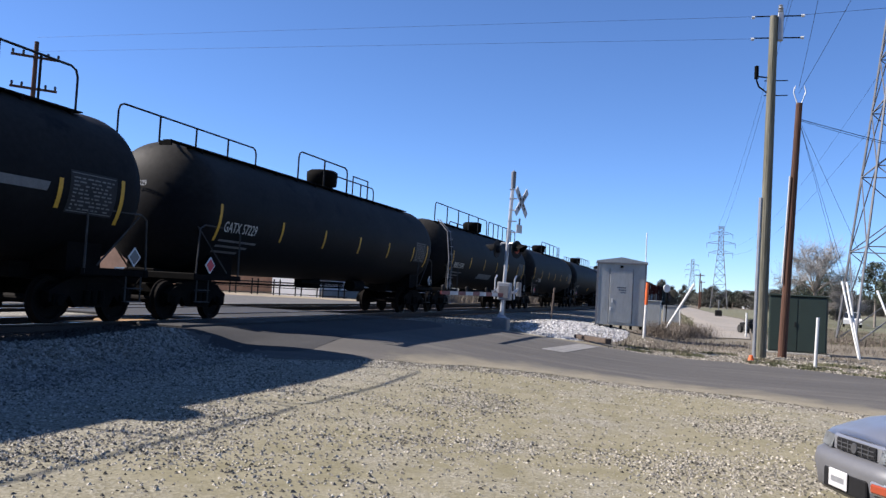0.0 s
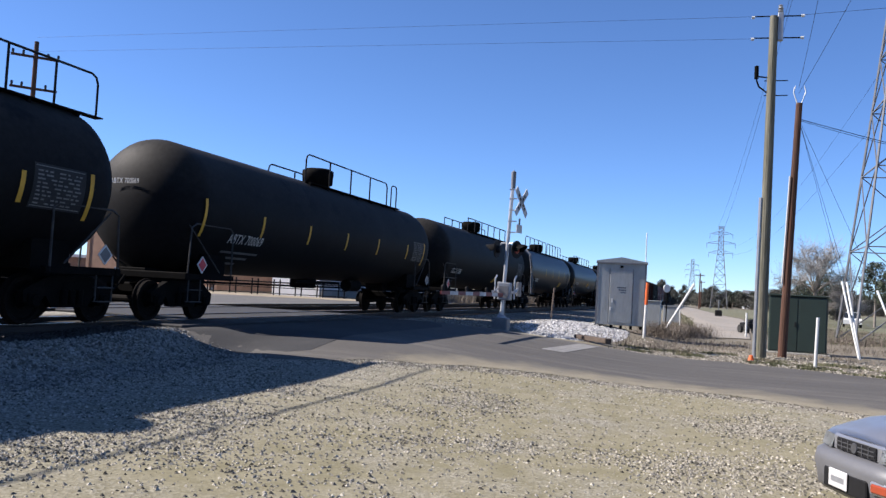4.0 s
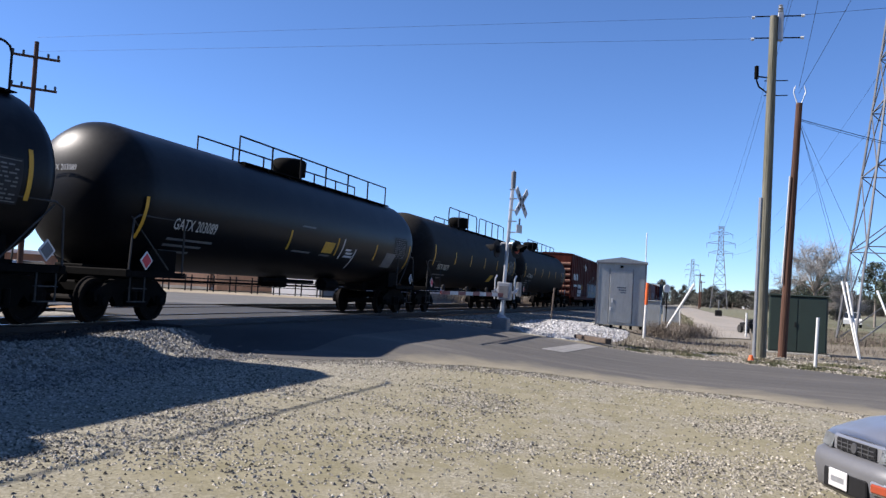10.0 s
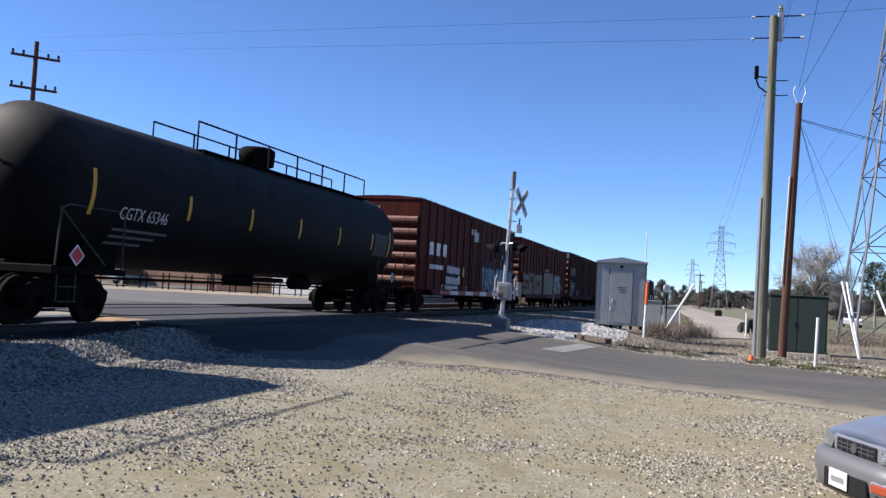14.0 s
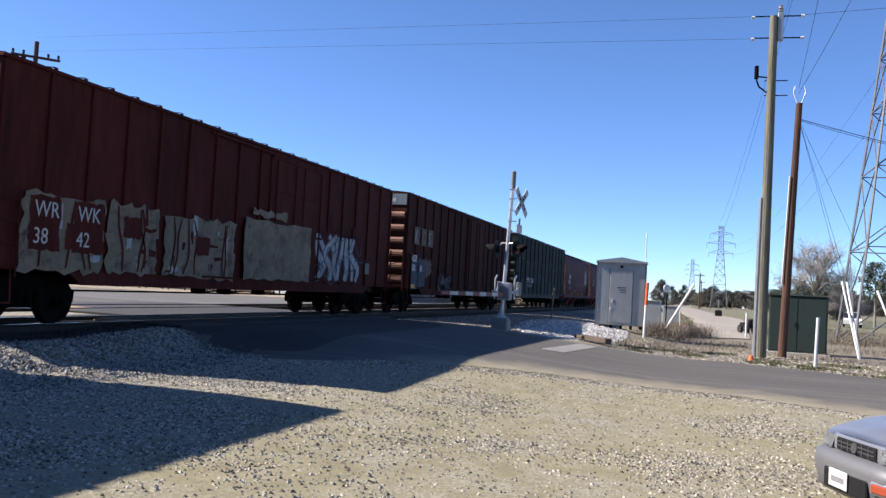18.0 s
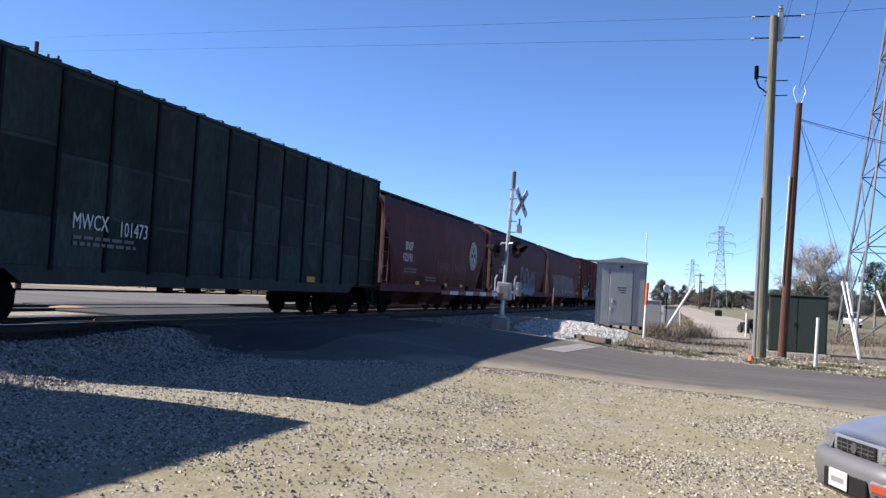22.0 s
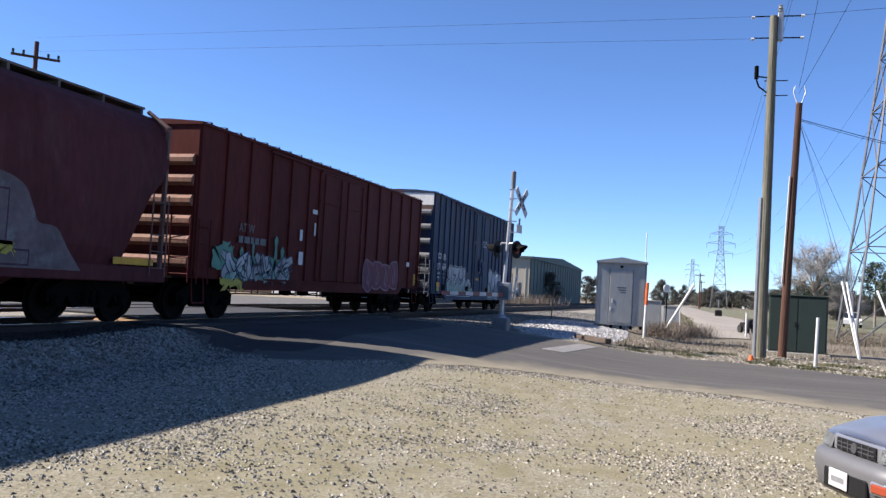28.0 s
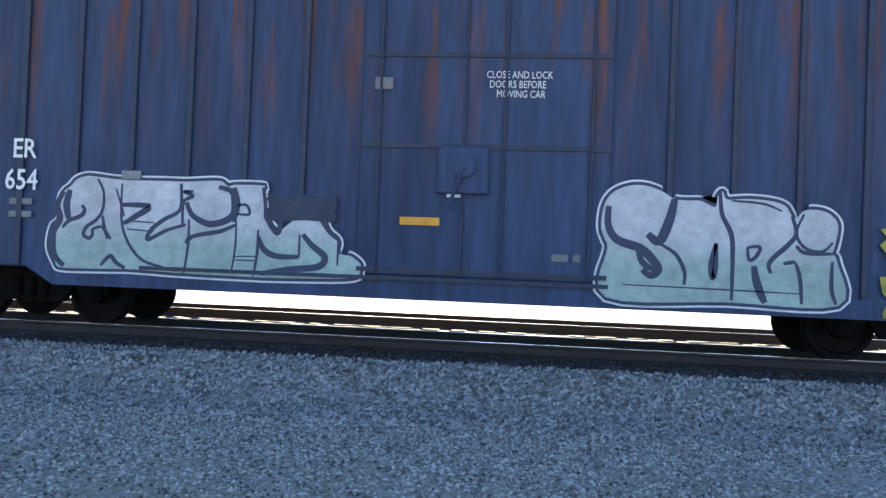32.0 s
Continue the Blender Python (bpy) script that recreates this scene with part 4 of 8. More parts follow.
tank_car(-183.05, -164.35, ("GATX 203089", -7.0, 1.95), [(-3.3, 7.0, 5, False)], (-8.0, -1.8, 1.26, 4.36, 7.6), 2.1, [("yellow_sign", 0.3, 1.88, 0.7, 0.32, "yellow"), ("white_stripe", 1.6, 1.75, 0.07, 0.62, "lettering"), ("white_stripe", 2.6, 1.5, 0.07, 0.6, "lettering"), ("stencil", -1.26, 2.5, 0.8, 0.05, "lettering_dim"), ("stencil", -1.5, 1.8, 1.1, 0.05, "lettering_dim"), ("stencil", 1.9, 2.02, 0.4, 0.06, "lettering"), ("stencil", 1.95, 1.92, 0.5, 0.06, "lettering"), ("stencil", 1.9, 1.82, 0.65, 0.06, "lettering"), ("stencil", 0.25, 1.78, 0.65, 0.05, "lettering_dim"), ("grey_panel", 5.3, 1.65, 0.9, 0.5, "lettering_dim")], "tank_black")
tank_car(-164.35, -146.3, ("NBTX 780775", -6.9, 1.80), [(-3.2, 1.8, 2, True), (2.3, 7.9, 3, True)], STR, 2.38, [("yellow_patch", 2.4, 1.5, 0.7, 0.35, "yellow")])
tank_car(-146.3, -127.7, ("CGTX 65346", -6.8, 2.0), [(-3.2, 6.9, 5, False)], STR, 2.43)


# ---- boxcars ----
def graffiti(car, text, x, z, size, fill, y, outline=0.06, squash=1.0, name="graffiti", label="", edge="graf_dark"):
    """Bubble lettering sprayed on the side: dark outline behind a pale fill."""
    a = words(name, text, size, M[edge], car, x, y, z, bold=size * outline, squash=squash, depth=0.002)
    words("paint_fill", text, size, M[fill], a, 0, 0, 0, bold=size * 0.02, depth=0.002)
    f = a.children[0]
    f.matrix_basis = pose(0, 0, 0.004)
    if label:
        tagged(a, label)
    return a


def box_car(u0, u1, top, mat, label, end_mat=None, head_mat=None, rib=1.0, door=(0.40, 0.60), sill=0.95, name="boxcar", bar_mat=None, bars_z=None):
    """Outside-post steel boxcar; the body runs from u0 to u1 of the train, local x = 0 at its middle."""
    c, h = (u0 + u1) / 2, (u1 - u0) / 2
    car = thing(name, (train_x(c, 0), TRACK_Y, RAIL_Z), label, "boxcar" if name == "boxcar" else "gondola", "freight train cars")
    TRAIN.append((car, c))
    W = CAR_HALF - 0.06
    bm = B()
    box(bm, -h, h, -W, W, sill, top - 0.12, 0.02)
    part("body", bm, mat, car)
    bm = B()
    n = 24
    for s0, s1 in ((-h - 0.03, h + 0.03),):
        a = [(-W - 0.05, top - 0.14), (-W - 0.05, top - 0.08), (-W * 0.5, top - 0.02), (0, top), (W * 0.5, top - 0.02), (W + 0.05, top - 0.08), (W + 0.05, top - 0.14)]
        va = [bm.verts.new((s0, y, z)) for y, z in a]
        vb = [bm.verts.new((s1, y, z)) for y, z in a]
        for k in range(len(a)):
            k2 = (k + 1) % len(a)
            bm.faces.new((va[k2], va[k], vb[k], vb[k2]))
        bm.faces.new(va)
        bm.faces.new(vb[::-1])
    rf = part("roof", bm, mat, car, "ribbed steel roof")
    bm = B()
    prof = [(-W - 0.06, top - 0.045), (-W * 0.5, top + 0.025), (0, top + 0.04), (W * 0.5, top + 0.025), (W + 0.06, top - 0.045), (W + 0.05, top - 0.1), (0, top - 0.02), (-W - 0.05, top - 0.1)]
    va, vb = [bm.verts.new((-0.05, y, z)) for y, z in prof], [bm.verts.new((0.05, y, z)) for y, z in prof]
    for q in range(8):
        bm.faces.new((va[(q + 1) % 8], va[q], vb[q], vb[(q + 1) % 8]))
    rb = part("roof_rib", bm, mat, rf)
    rb.location = (-h + h / n, 0, 0)
    for k in range(1, n):
        share(rb, rf, pose(-h + 2 * h * (k + 0.5) / n, 0, 0))
    # side posts, each its own piece
    d0, d1 = -h + 2 * h * door[0], -h + 2 * h * door[1]
    first = None
    k = int(2 * h / rib)
    for side in (-1, 1):
        for i in range(k + 1):
            x = -h + 0.06 + (2 * h - 0.12) * i / k
            if d0 - 0.1 < x < d1 + 0.1:
                continue
            if first is None:
                bm = B()
                box(bm, -0.04, 0.04, -0.03, 0.03, sill + 0.02, top - 0.15, 0.01)
                # blue car: posts coloured darker for the shadow line beside each
                first = part("side_post", bm, M["post_dark"] if name == "chip_car" else bar_mat or mat, car)
                first.location = (x, side * (W + 0.02), 0)
            else:
                share(first, car, pose(x, side * (W + 0.02), 0))
    # door with its bars and lock rods
    for side in (-1, 1):
        bm = B()
        y0, y1 = sorted((side * (W - 0.01), side * (W + 0.05)))
        box(bm, d0, d1, y0, y1, sill + 0.08, top - 0.28, 0.02)
        dr = part("door", bm, mat, car, "sliding plug door with lock rods")
        for x in (d0 + 0.25, (d0 + d1) / 2 - 0.25, (d0 + d1) / 2 + 0.25, d1 - 0.25):
            bm = B()
            tube(bm, [(x, side * (W + 0.08), sill + 0.1), (x, side * (W + 0.08), top - 0.35)], 0.02, 6)
            part("lock_rod", bm, bar_mat or mat, dr)
        for z in bars_z or (sill + 0.12, sill + 1.25, top - 1.15, top - 0.32):
            bm = B()
            box(bm, d0 + 0.02, d1 - 0.02, min(side * (W + 0.05), side * (W + 0.075)), max(side * (W + 0.05), side * (W + 0.075)), z, z + 0.06)
            part("door_bar", bm, bar_mat or mat, dr)
        for z in (sill + 0.02, top - 0.25):
            bm = B()
            box(bm, d0 - (d1 - d0) * 0.9, d1, min(side * (W + 0.05), side * (W + 0.09)), max(side * (W + 0.05), side * (W + 0.09)), z, z + 0.05)
            part("door_track", bm, bar_mat or mat, car)
    # corrugated ends: horizontal ribs
    for s, nm in ((-1, "front_end"), (1, "rear_end")):
        e = None
        hts = np.linspace(sill + 0.35, top - 0.92, 6)
        for z in hts:
            bm = B()
            out = [(0, -0.13), (0.06, -0.11), (0.12, -0.05), (0.12, 0.04), (0.06, 0.11), (0, 0.13)]
            va = [bm.verts.new((s * (h - 0.01 + p), -W + 0.08, z + q)) for p, q in out]
            vb = [bm.verts.new((s * (h - 0.01 + p), W - 0.08, z + q)) for p, q in out]
            for k in range(5):
                bm.faces.new((va[k], va[k + 1], vb[k + 1], vb[k]) if s > 0 else (va[k + 1], va[k], vb[k], vb[k + 1]))
            bm.faces.new(va if s > 0 else va[::-1])
            bm.faces.new(vb[::-1] if s > 0 else vb)
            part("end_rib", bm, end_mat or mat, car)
        if head_mat:
            bm = B()
            box(bm, min(s * h, s * (h + 0.012)), max(s * h, s * (h + 0.012)), -W + 0.02, W - 0.02, top - 0.62, top - 0.13)
            part("end_header", bm, head_mat, car, "pale painted header above the end")
        # ladders and platform
        bm = B()
        ladder(bm, s * (h + 0.10), -W + 0.02, sill - 0.1, sill + 1.35, 0.5, "y", 4)
        part("end_ladder", bm, M["galvanised_dull"] if head_mat else mat, car, "short steel end ladder")
        bm = B()
        ladder(bm, s * h - (0.02 if s > 0 else 0.0) - (0.46 if s > 0 else -0.04), -W - 0.10, sill - 0.12, sill + 1.3, 0.44, "x", 4)
        part("side_ladder", bm, mat, car, "short steel side ladder")
        bm = B()
        box(bm, min(s * h, s * (h + 0.35)), max(s * h, s * (h + 0.35)), -1.3, 1.3, sill - 0.02, sill + 0.02)
        box(bm, min(s * (h - 0.3), s * (h + 0.5)), max(s * (h - 0.3), s * (h + 0.5)), -0.5, 0.5, 0.72, 0.98, 0.02)
        part("end_platform", bm, M["steel_dark"], car, "dark end sill and crossover step")
        if head_mat:
            for y0 in (-1.42, -0.78, 0.80, 1.42):
                part("cage_post", tube(B(), [(s * (h + 0.32), y0, sill), (s * (h + 0.32), y0, 2.28)], 0.02, 6), M["galvanised_dull"], car)
            for z0 in (1.3, 1.78, 2.28):
                part("cage_rail", tube(B(), [(s * (h + 0.32), -1.42, z0), (s * (h + 0.32), 1.42, z0)], 0.016, 6), M["galvanised_dull"], car)
            part("brake_gear", box(B(), min(s * h, s * (h + 0.25)), max(s * h, s * (h + 0.25)), -0.65, 0.55, 1.15, 1.75, 0.05), M["steel_dark"], car, "dark hand brake housing")
            # dark sheet added over the lower end for the shade behind the cage
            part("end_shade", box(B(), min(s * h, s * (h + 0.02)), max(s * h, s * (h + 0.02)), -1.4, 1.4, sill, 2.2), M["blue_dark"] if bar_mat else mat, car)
        bm = B()
        for x in (s * (h - 0.05), s * (h - 0.5)):
            tube(bm, [(x, -W + 0.02, sill), (x, -W - 0.02, 0.42)], 0.016, 6)
        tube(bm, [(s * (h - 0.05), -W - 0.02, 0.42), (s * (h - 0.5), -W - 0.02, 0.42)], 0.018, 6)
        part("sill_step", bm, mat, car)
    # fish-belly side sill
    for side in (-1, 1):
        bm = B()
        slab(bm, [(-h + 1.7, sill + 0.02), (-h + 2.1, sill - 0.22), (h - 2.1, sill - 0.22), (h - 1.7, sill + 0.02)], side * W - 0.03, side * W + 0.03)
        part("side_sill", bm, mat, car)
    bm = B()
    box(bm, -h, h, -0.2, 0.2, 0.70, sill - 0.01)
    for x in (-1.6, -0.5, 1.2):
        box(bm, x, x + 0.28, -0.8, -0.5, 0.58, 0.82, 0.05)
        tube(bm, [(x + 0.14, -0.65, 0.62), (x + 0.9, -0.75, 0.66)], 0.018, 6)
    tube(bm, [(-h * 0.7, -0.6, 0.6), (h * 0.7, -0.6, 0.6)], 0.02, 6)
    part("underframe", bm, M["steel_dark"], car, "dark centre sill and brake gear")
    trucks(car, (-h + 1.45, h - 1.45))
    couplers(car, -h + 0.0, h - 0.0)
    return car, W, h


def hopper_car(u0, u1, top, label):
    """Three-bay covered hopper with curved sides, sloped ends and roof walk."""
    c, h = (u0 + u1) / 2, (u1 - u0) / 2
    car = thing("hopper_car", (train_x(c, 0), TRACK_Y, RAIL_Z), label, "hopper car", "freight train cars")
    TRAIN.append((car, c))
    sill = 1.0
    bm = B()
    # rounded cross-section, extruded along the car, with sloped lower ends
    sec = [(0.95, sill), (1.42, sill + 0.08), (1.52, sill + 0.45), (1.55, sill + 0.8), (1.56, sill + 1.15), (1.56, sill + 1.5), (1.55, sill + 1.85), (1.52, sill + 2.2), (1.46, top - 0.7), (1.38, top - 0.5), (1.24, top - 0.32), (1.05, top - 0.17), (0.5, top - 0.02), (0, top)]
    sec = [(-y, z) for y, z in sec] + [(y, z) for y, z in sec[:-1]][::-1]
    n = len(sec)

    def xe(z):
        # the end plate runs straight near the top and slopes inwards below
        return h - 0.05 - 2.25 * (1 - smooth(sill - 0.2, top - 0.95, z)) + 0.9 * smooth(sill + 0.7, sill, z)

    rows = []
    for t in (-1, -0.98, -0.6, -0.2, 0.2, 0.6, 0.98, 1):
        rows.append([bm.verts.new((t * xe(z), y, z)) for y, z in sec])
    for r, s in zip(rows, rows[1:]):
        for k in range(n):
            bm.faces.new((r[k], s[k], s[(k + 1) % n], r[(k + 1) % n]))
    bm.faces.new(rows[0])
    bm.faces.new(rows[-1][::-1])
    part("body", bm, M["hopper_red"], car, smooth_faces=False)
    # roof walk
    bm = B()
    for s in (-1, 1):
        box(bm, -h + 0.1, h - 0.1, s * 0.62 - 0.22, s * 0.62 + 0.22, top + 0.01, top + 0.05)
    for k in range(14):
        x = -h + 0.2 + (2 * h - 0.4) * k / 13
        box(bm, x - 0.03, x + 0.03, -0.85, 0.85, top - 0.12, top + 0.04)
    part("roof_walk", bm, M["walk_grey"], car, "grated running boards on the roof")
    for k in range(4):
        bm = B()
        box(bm, -h + 1.2 + k * (2 * h - 2.4) / 4, -h + 0.9 + (k + 1) * (2 * h - 2.4) / 4, -0.35, 0.35, top + 0.0, top + 0.12, 0.03)
        part("roof_hatch", bm, M["hopper_red"], car)
    # side sill, end frames, corner posts, ladders
    for s in (-1, 1):
        bm = B()
        box(bm, -h, h, s * 1.5 - 0.05, s * 1.5 + 0.05, sill - 0.18, sill + 0.12, 0.02)
        part("side_sill", bm, M["hopper_red"], car)
        for e in (-1, 1):
            bm = B()
            box(bm, e * (h - 0.12) - 0.035, e * (h - 0.12) + 0.035, s * 1.46 - 0.04, s * 1.46 + 0.04, sill, top - 0.35)
            tube(bm, [(e * (h - 0.12), s * 1.46, top - 0.4), (e * (h - 0.12), s * 0.95, top - 0.05)], 0.05, 6)
            part("corner_post", bm, M["hopper_dusty"], car, "dusty corner post")
            bm = B()
            ladder(bm, e * (h - 0.08) - (0.5 if e > 0 else 0), s * 1.56, sill - 0.05, top - 1.0 if s * e > 0 else sill + 1.6, 0.5, "x", 5)
            part("side_ladder", bm, M["hopper_dusty"], car, "dusty steel rung ladder")
    for e in (-1, 1):
        bm = B()
        box(bm, min(e * (h - 1.8), e * h), max(e * (h - 1.8), e * h), -1.3, 1.3, sill - 0.08, sill - 0.02)
        box(bm, min(e * (h - 1.8), e * (h + 0.35)), max(e * (h - 1.8), e * (h + 0.35)), -0.3, 0.3, 0.72, 0.98, 0.02)
        for s in (-1, 1):
            tube(bm, [(e * (h - 0.3), s * 0.5, sill), (e * (h - 1.25), s * 0.5, sill + 1.6)], 0.05, 6)
        lathe(bm, [(-0.4, 0), (-0.4, 0.2), (0.4, 0.2), (0.4, 0)], "Y", (e * (h - 1.0), 0, sill + 0.35), 14)
        part("end_frame", bm, M["hopper_red"], car, "end sill with braces and air tank")
    for k in (-1, 0, 1):
        bm = B()
        x = k * 3.4
        va = [bm.verts.new((x + sx * 1.25, sy * 1.15, sill)) for sx, sy in ((-1, -1), (1, -1), (1, 1), (-1, 1))]
        vb = [bm.verts.new((x + sx * 0.45, sy * 0.62, 0.34)) for sx, sy in ((-1, -1), (1, -1), (1, 1), (-1, 1))]
        for q in range(4):
            bm.faces.new((va[(q + 1) % 4], va[q], vb[q], vb[(q + 1) % 4]))
        bm.faces.new(vb)
        box(bm, x - 0.55, x + 0.55, -0.7, 0.7, 0.28, 0.40, 0.02)
        part("discharge_hopper", bm, M["hopper_red"], car, "tapered outlet chute under the car")
    trucks(car, (-h + 1.5, h - 1.5))
    couplers(car, -h + 0.2, h - 0.2)
    return car, h


SIDE = -(CAR_HALF - 0.06) - 0.053       # face of a boxcar's near side
car_kcs, W, h = box_car(-126.6, -109.95, 4.53, M["box_red"], "rust-red ribbed boxcar with white and blue graffiti", end_mat=M["end_rust_sunlit"], door=(0.44, 0.62))
car_wr, W, h2 = box_car(-108.0, -90.85, 4.40, M["box_red"], "dark red boxcar with cream graffiti panels", end_mat=M["end_rust_sunlit"], door=(0.50, 0.68))
car_agr, W, h3 = box_car(-89.15, -71.8, 4.56, M["box_brown"], "brown weathered boxcar with a faded blue patch and rusty ends toned as sunlit", end_mat=M["end_rust_sunlit"], door=(0.48, 0.66))
car_green, W, h4 = box_car(-70.2, -52.9, 4.56, M["gondola_green"], "grimy dark green wood-chip car with square panels", door=(0.0, 0.0), rib=1.25, name="chip_car")
hop1, hh = hopper_car(-52.3, -38.0, 4.40, "maroon covered hopper with a round white emblem")
hop2, hh = hopper_car(-37.3, -21.4, 4.40, "maroon covered hopper with blue-white graffiti")
hop3, hh = hopper_car(-20.7, -5.0, 4.38, "maroon covered hopper with large pale blue graffiti")
car_red, W, h5 = box_car(-4.1, 10.8, 4.43, M["box_bright"], "bright red boxcar with pink and green graffiti at the sill", end_mat=M["end_rust_sunlit"], door=(0.40, 0.62))
car_blue, W, h6 = box_car(12.42, 27.06, 4.98, M["box_blue"], "blue boxcar with rust streaks and mint graffiti", end_mat=M["end_dull"], head_mat=M["header_white"], door=(0.42, 0.635), sill=0.78, rib=0.74, bar_mat=M["blue_dark"], bars_z=(0.9, 2.47, 3.62, 4.62))


# ---- crossing signal, hut, poles ----
def signal():
    x, y = 28.4, 6.65
    z = ground_z(x, y)
    s = thing("crossing_signal", (x, y, z), "aluminium crossing signal mast with crossbuck and red flashing lamps", "crossing signal")
    bm = B()
    box(bm, -0.27, 0.27, -0.27, 0.27, -0.1, 0.42, 0.04)
    part("foundation", bm, M["galvanised_dull"], s, "grey square foundation box")
    part("base", lathe(B(), [(0.42, 0.0), (0.42, 0.16), (0.47, 0.15), (0.52, 0.09), (0.64, 0.08), (0.64, 0)], "Z", seg=16), M["galvanised"], s)
    part("mast", tube(B(), [(0, 0, 0.42), (0, -0.19, 5.3)], 0.062, 12), M["mast_alu"], s, "bare aluminium mast")
    part("bell", lathe(B(), [(4.86, 0), (4.86, 0.075), (5.28, 0.085), (5.42, 0.085), (5.44, 0.04), (5.5, 0)], "Z", (0, -0.19, 0.02), 14), M["galvanised_dull"], s, "grey cylindrical bell on top")
    for a in (47, -47):
        bm = B()
        box(bm, -0.115, 0.115, -0.01, 0.01, -0.63, 0.63)
        o = part("crossbuck_blade", bm, M["sign_face"], s, "worn white crossbuck board")
        o.matrix_basis = pose(0.05, -0.50, 4.40) @ Matrix.Rotation(radians(-12), 4, "Z") @ Matrix.Rotation(radians(a), 4, "Y")
        bars_ = B()
        for k in (-2, -1, 1, 2):
            box(bars_, -0.05, 0.05, -0.013, -0.01, 0.16 * k - 0.05, 0.16 * k + 0.05)
        part("sign_print", bars_, M["black_paint"], o)
    part("track_sign", box(B(), -0.22, 0.22, -0.01, 0.01, -0.14, 0.14), M["sign_face"], s, "small white plate under the crossbuck").matrix_basis = pose(0.05, -0.46, 3.48, 0, 0, -12)
    part("sign_strap", box(B(), -0.05, 0.05, -0.012, 0.012, 0.14, 0.36), M["galvanised_dull"], s).matrix_basis = pose(0.05, -0.46, 3.48, 0, 0, -12)
    for z0 in (3.34, 3.72, 4.1, 4.5, 4.82):
        part("bracket", box(B(), -0.06, 0.06, -0.36, -0.08, z0, z0 + 0.03), M["galvanised"], s)
    # one arm of lamps to each side of the crossing
    for side, turn in ((-1, -24), (1, -8)):
        m = pose(0, -0.1, 2.92, 0, 0, turn)
        arm = part("cross_arm", tube(B(), [(0, 0, 0.05), (0, side * 0.22, 0.05), (0, side * 0.26, -0.02)], 0.03, 8), M["galvanised"], s)
        arm.matrix_basis = m
        for _ in (0,):
            q = pose(0.0, side * 0.40, -0.16) @ Matrix.Rotation(0 if side > 0 else math.pi, 4, "Z")
            shield = part("lamp_shield", lathe(B(), [(-0.02, 0), (-0.02, 0.30), (0.0, 0.305), (0.0, 0)], "Y", seg=28), M["black_paint"], s, "round black backing disc")
            shield.matrix_basis = m @ q
            part("lamp_body", lathe(B(), [(-0.16, 0), (-0.15, 0.11), (-0.02, 0.13), (-0.02, 0)], "Y", seg=20), M["black_paint"], shield)
            part("lens", lathe(B(), [(0.0, 0), (0.0, 0.15), (0.03, 0.13), (0.05, 0)], "Y", seg=20), M["red_lens"], shield, "dark red glass lens")
            bm = B()
            rows = []
            for k in range(13):
                t = math.pi * (-0.12 + 1.24 * k / 12)
                rows.append([bm.verts.new((r_ * math.cos(t), yy, r_ * math.sin(t) - dz)) for r_, yy, dz in ((0.19, 0.0, 0.0), (0.185, 0.18, 0.01), (0.17, 0.18 + 0.24 * math.sin(max(0.0, min(math.pi, t))), 0.03))])
            for r, q_ in zip(rows, rows[1:]):
                for k in range(2):
                    bm.faces.new((r[k], r[k + 1], q_[k + 1], q_[k]))
            bmesh.ops.solidify(bm, geom=bm.faces[:], thickness=0.008)
            part("hood", bm, M["black_paint"], shield, "black visor over the lens")
    # gate mechanism, counterweights and the lowered arm across the lane
    mech = part("gate_mechanism", box(B(), -0.17, 0.17, -0.30, 0.14, 1.02, 1.62, 0.03), M["galvanised"], s, "grey gate drive housing on the mast")
    part("access_lid", box(B(), -0.18, -0.17, -0.24, 0.08, 1.08, 1.50, 0.004), M["galvanised_dull"], mech)
    for y0 in (-0.42, 0.26):
        part("gate_fork", tube(B(), [(-0.35, y0, 1.30), (0.1, y0, 1.30), (0.45, y0, 1.42), (0.72, y0, 1.44)], 0.045, 8), M["galvanised"], s, "side arm of the gate")
        part("counterweight", box(B(), 0.5, 0.86, y0 - 0.06, y0 + 0.06, 1.16, 1.66, 0.02), M["galvanised_dull"], s, "grey counterweight plate")
        part("fork_brace", tube(B(), [(-0.05, y0, 1.05), (-0.05, y0, 1.74), (0.2, y0, 1.86)], 0.03, 8), M["mast_alu"], s)
    part("conduit", tube(B(), [(0.13, -0.05, 0.42), (0.13, -0.06, 1.1)], 0.04, 8), M["galvanised_dull"], s)
    zg = 1.60 - z
    for k in range(9):
        x0 = -0.35 - 0.78 * k
        part("gate_stripe", box(B(), x0 - 0.78, x0, -0.11, -0.07, zg - 0.065 + 0.002 * k, zg + 0.065 - 0.003 * k), M["gate_red" if k % 2 == 0 else "sign_face"], s, "red stripe of the lowered gate arm" if k % 2 == 0 else "white stripe of the lowered gate arm")
    for x0 in (-2.6, -4.9, -7.2):
        part("gate_lamp", lathe(B(), [(0.0, 0.04), (0.1, 0.05), (0.14, 0.03), (0.15, 0)], "Z", (x0, -0.09, zg + 0.06), 10), M["black_paint"], s, "small dark lamp on the gate arm")
    return s


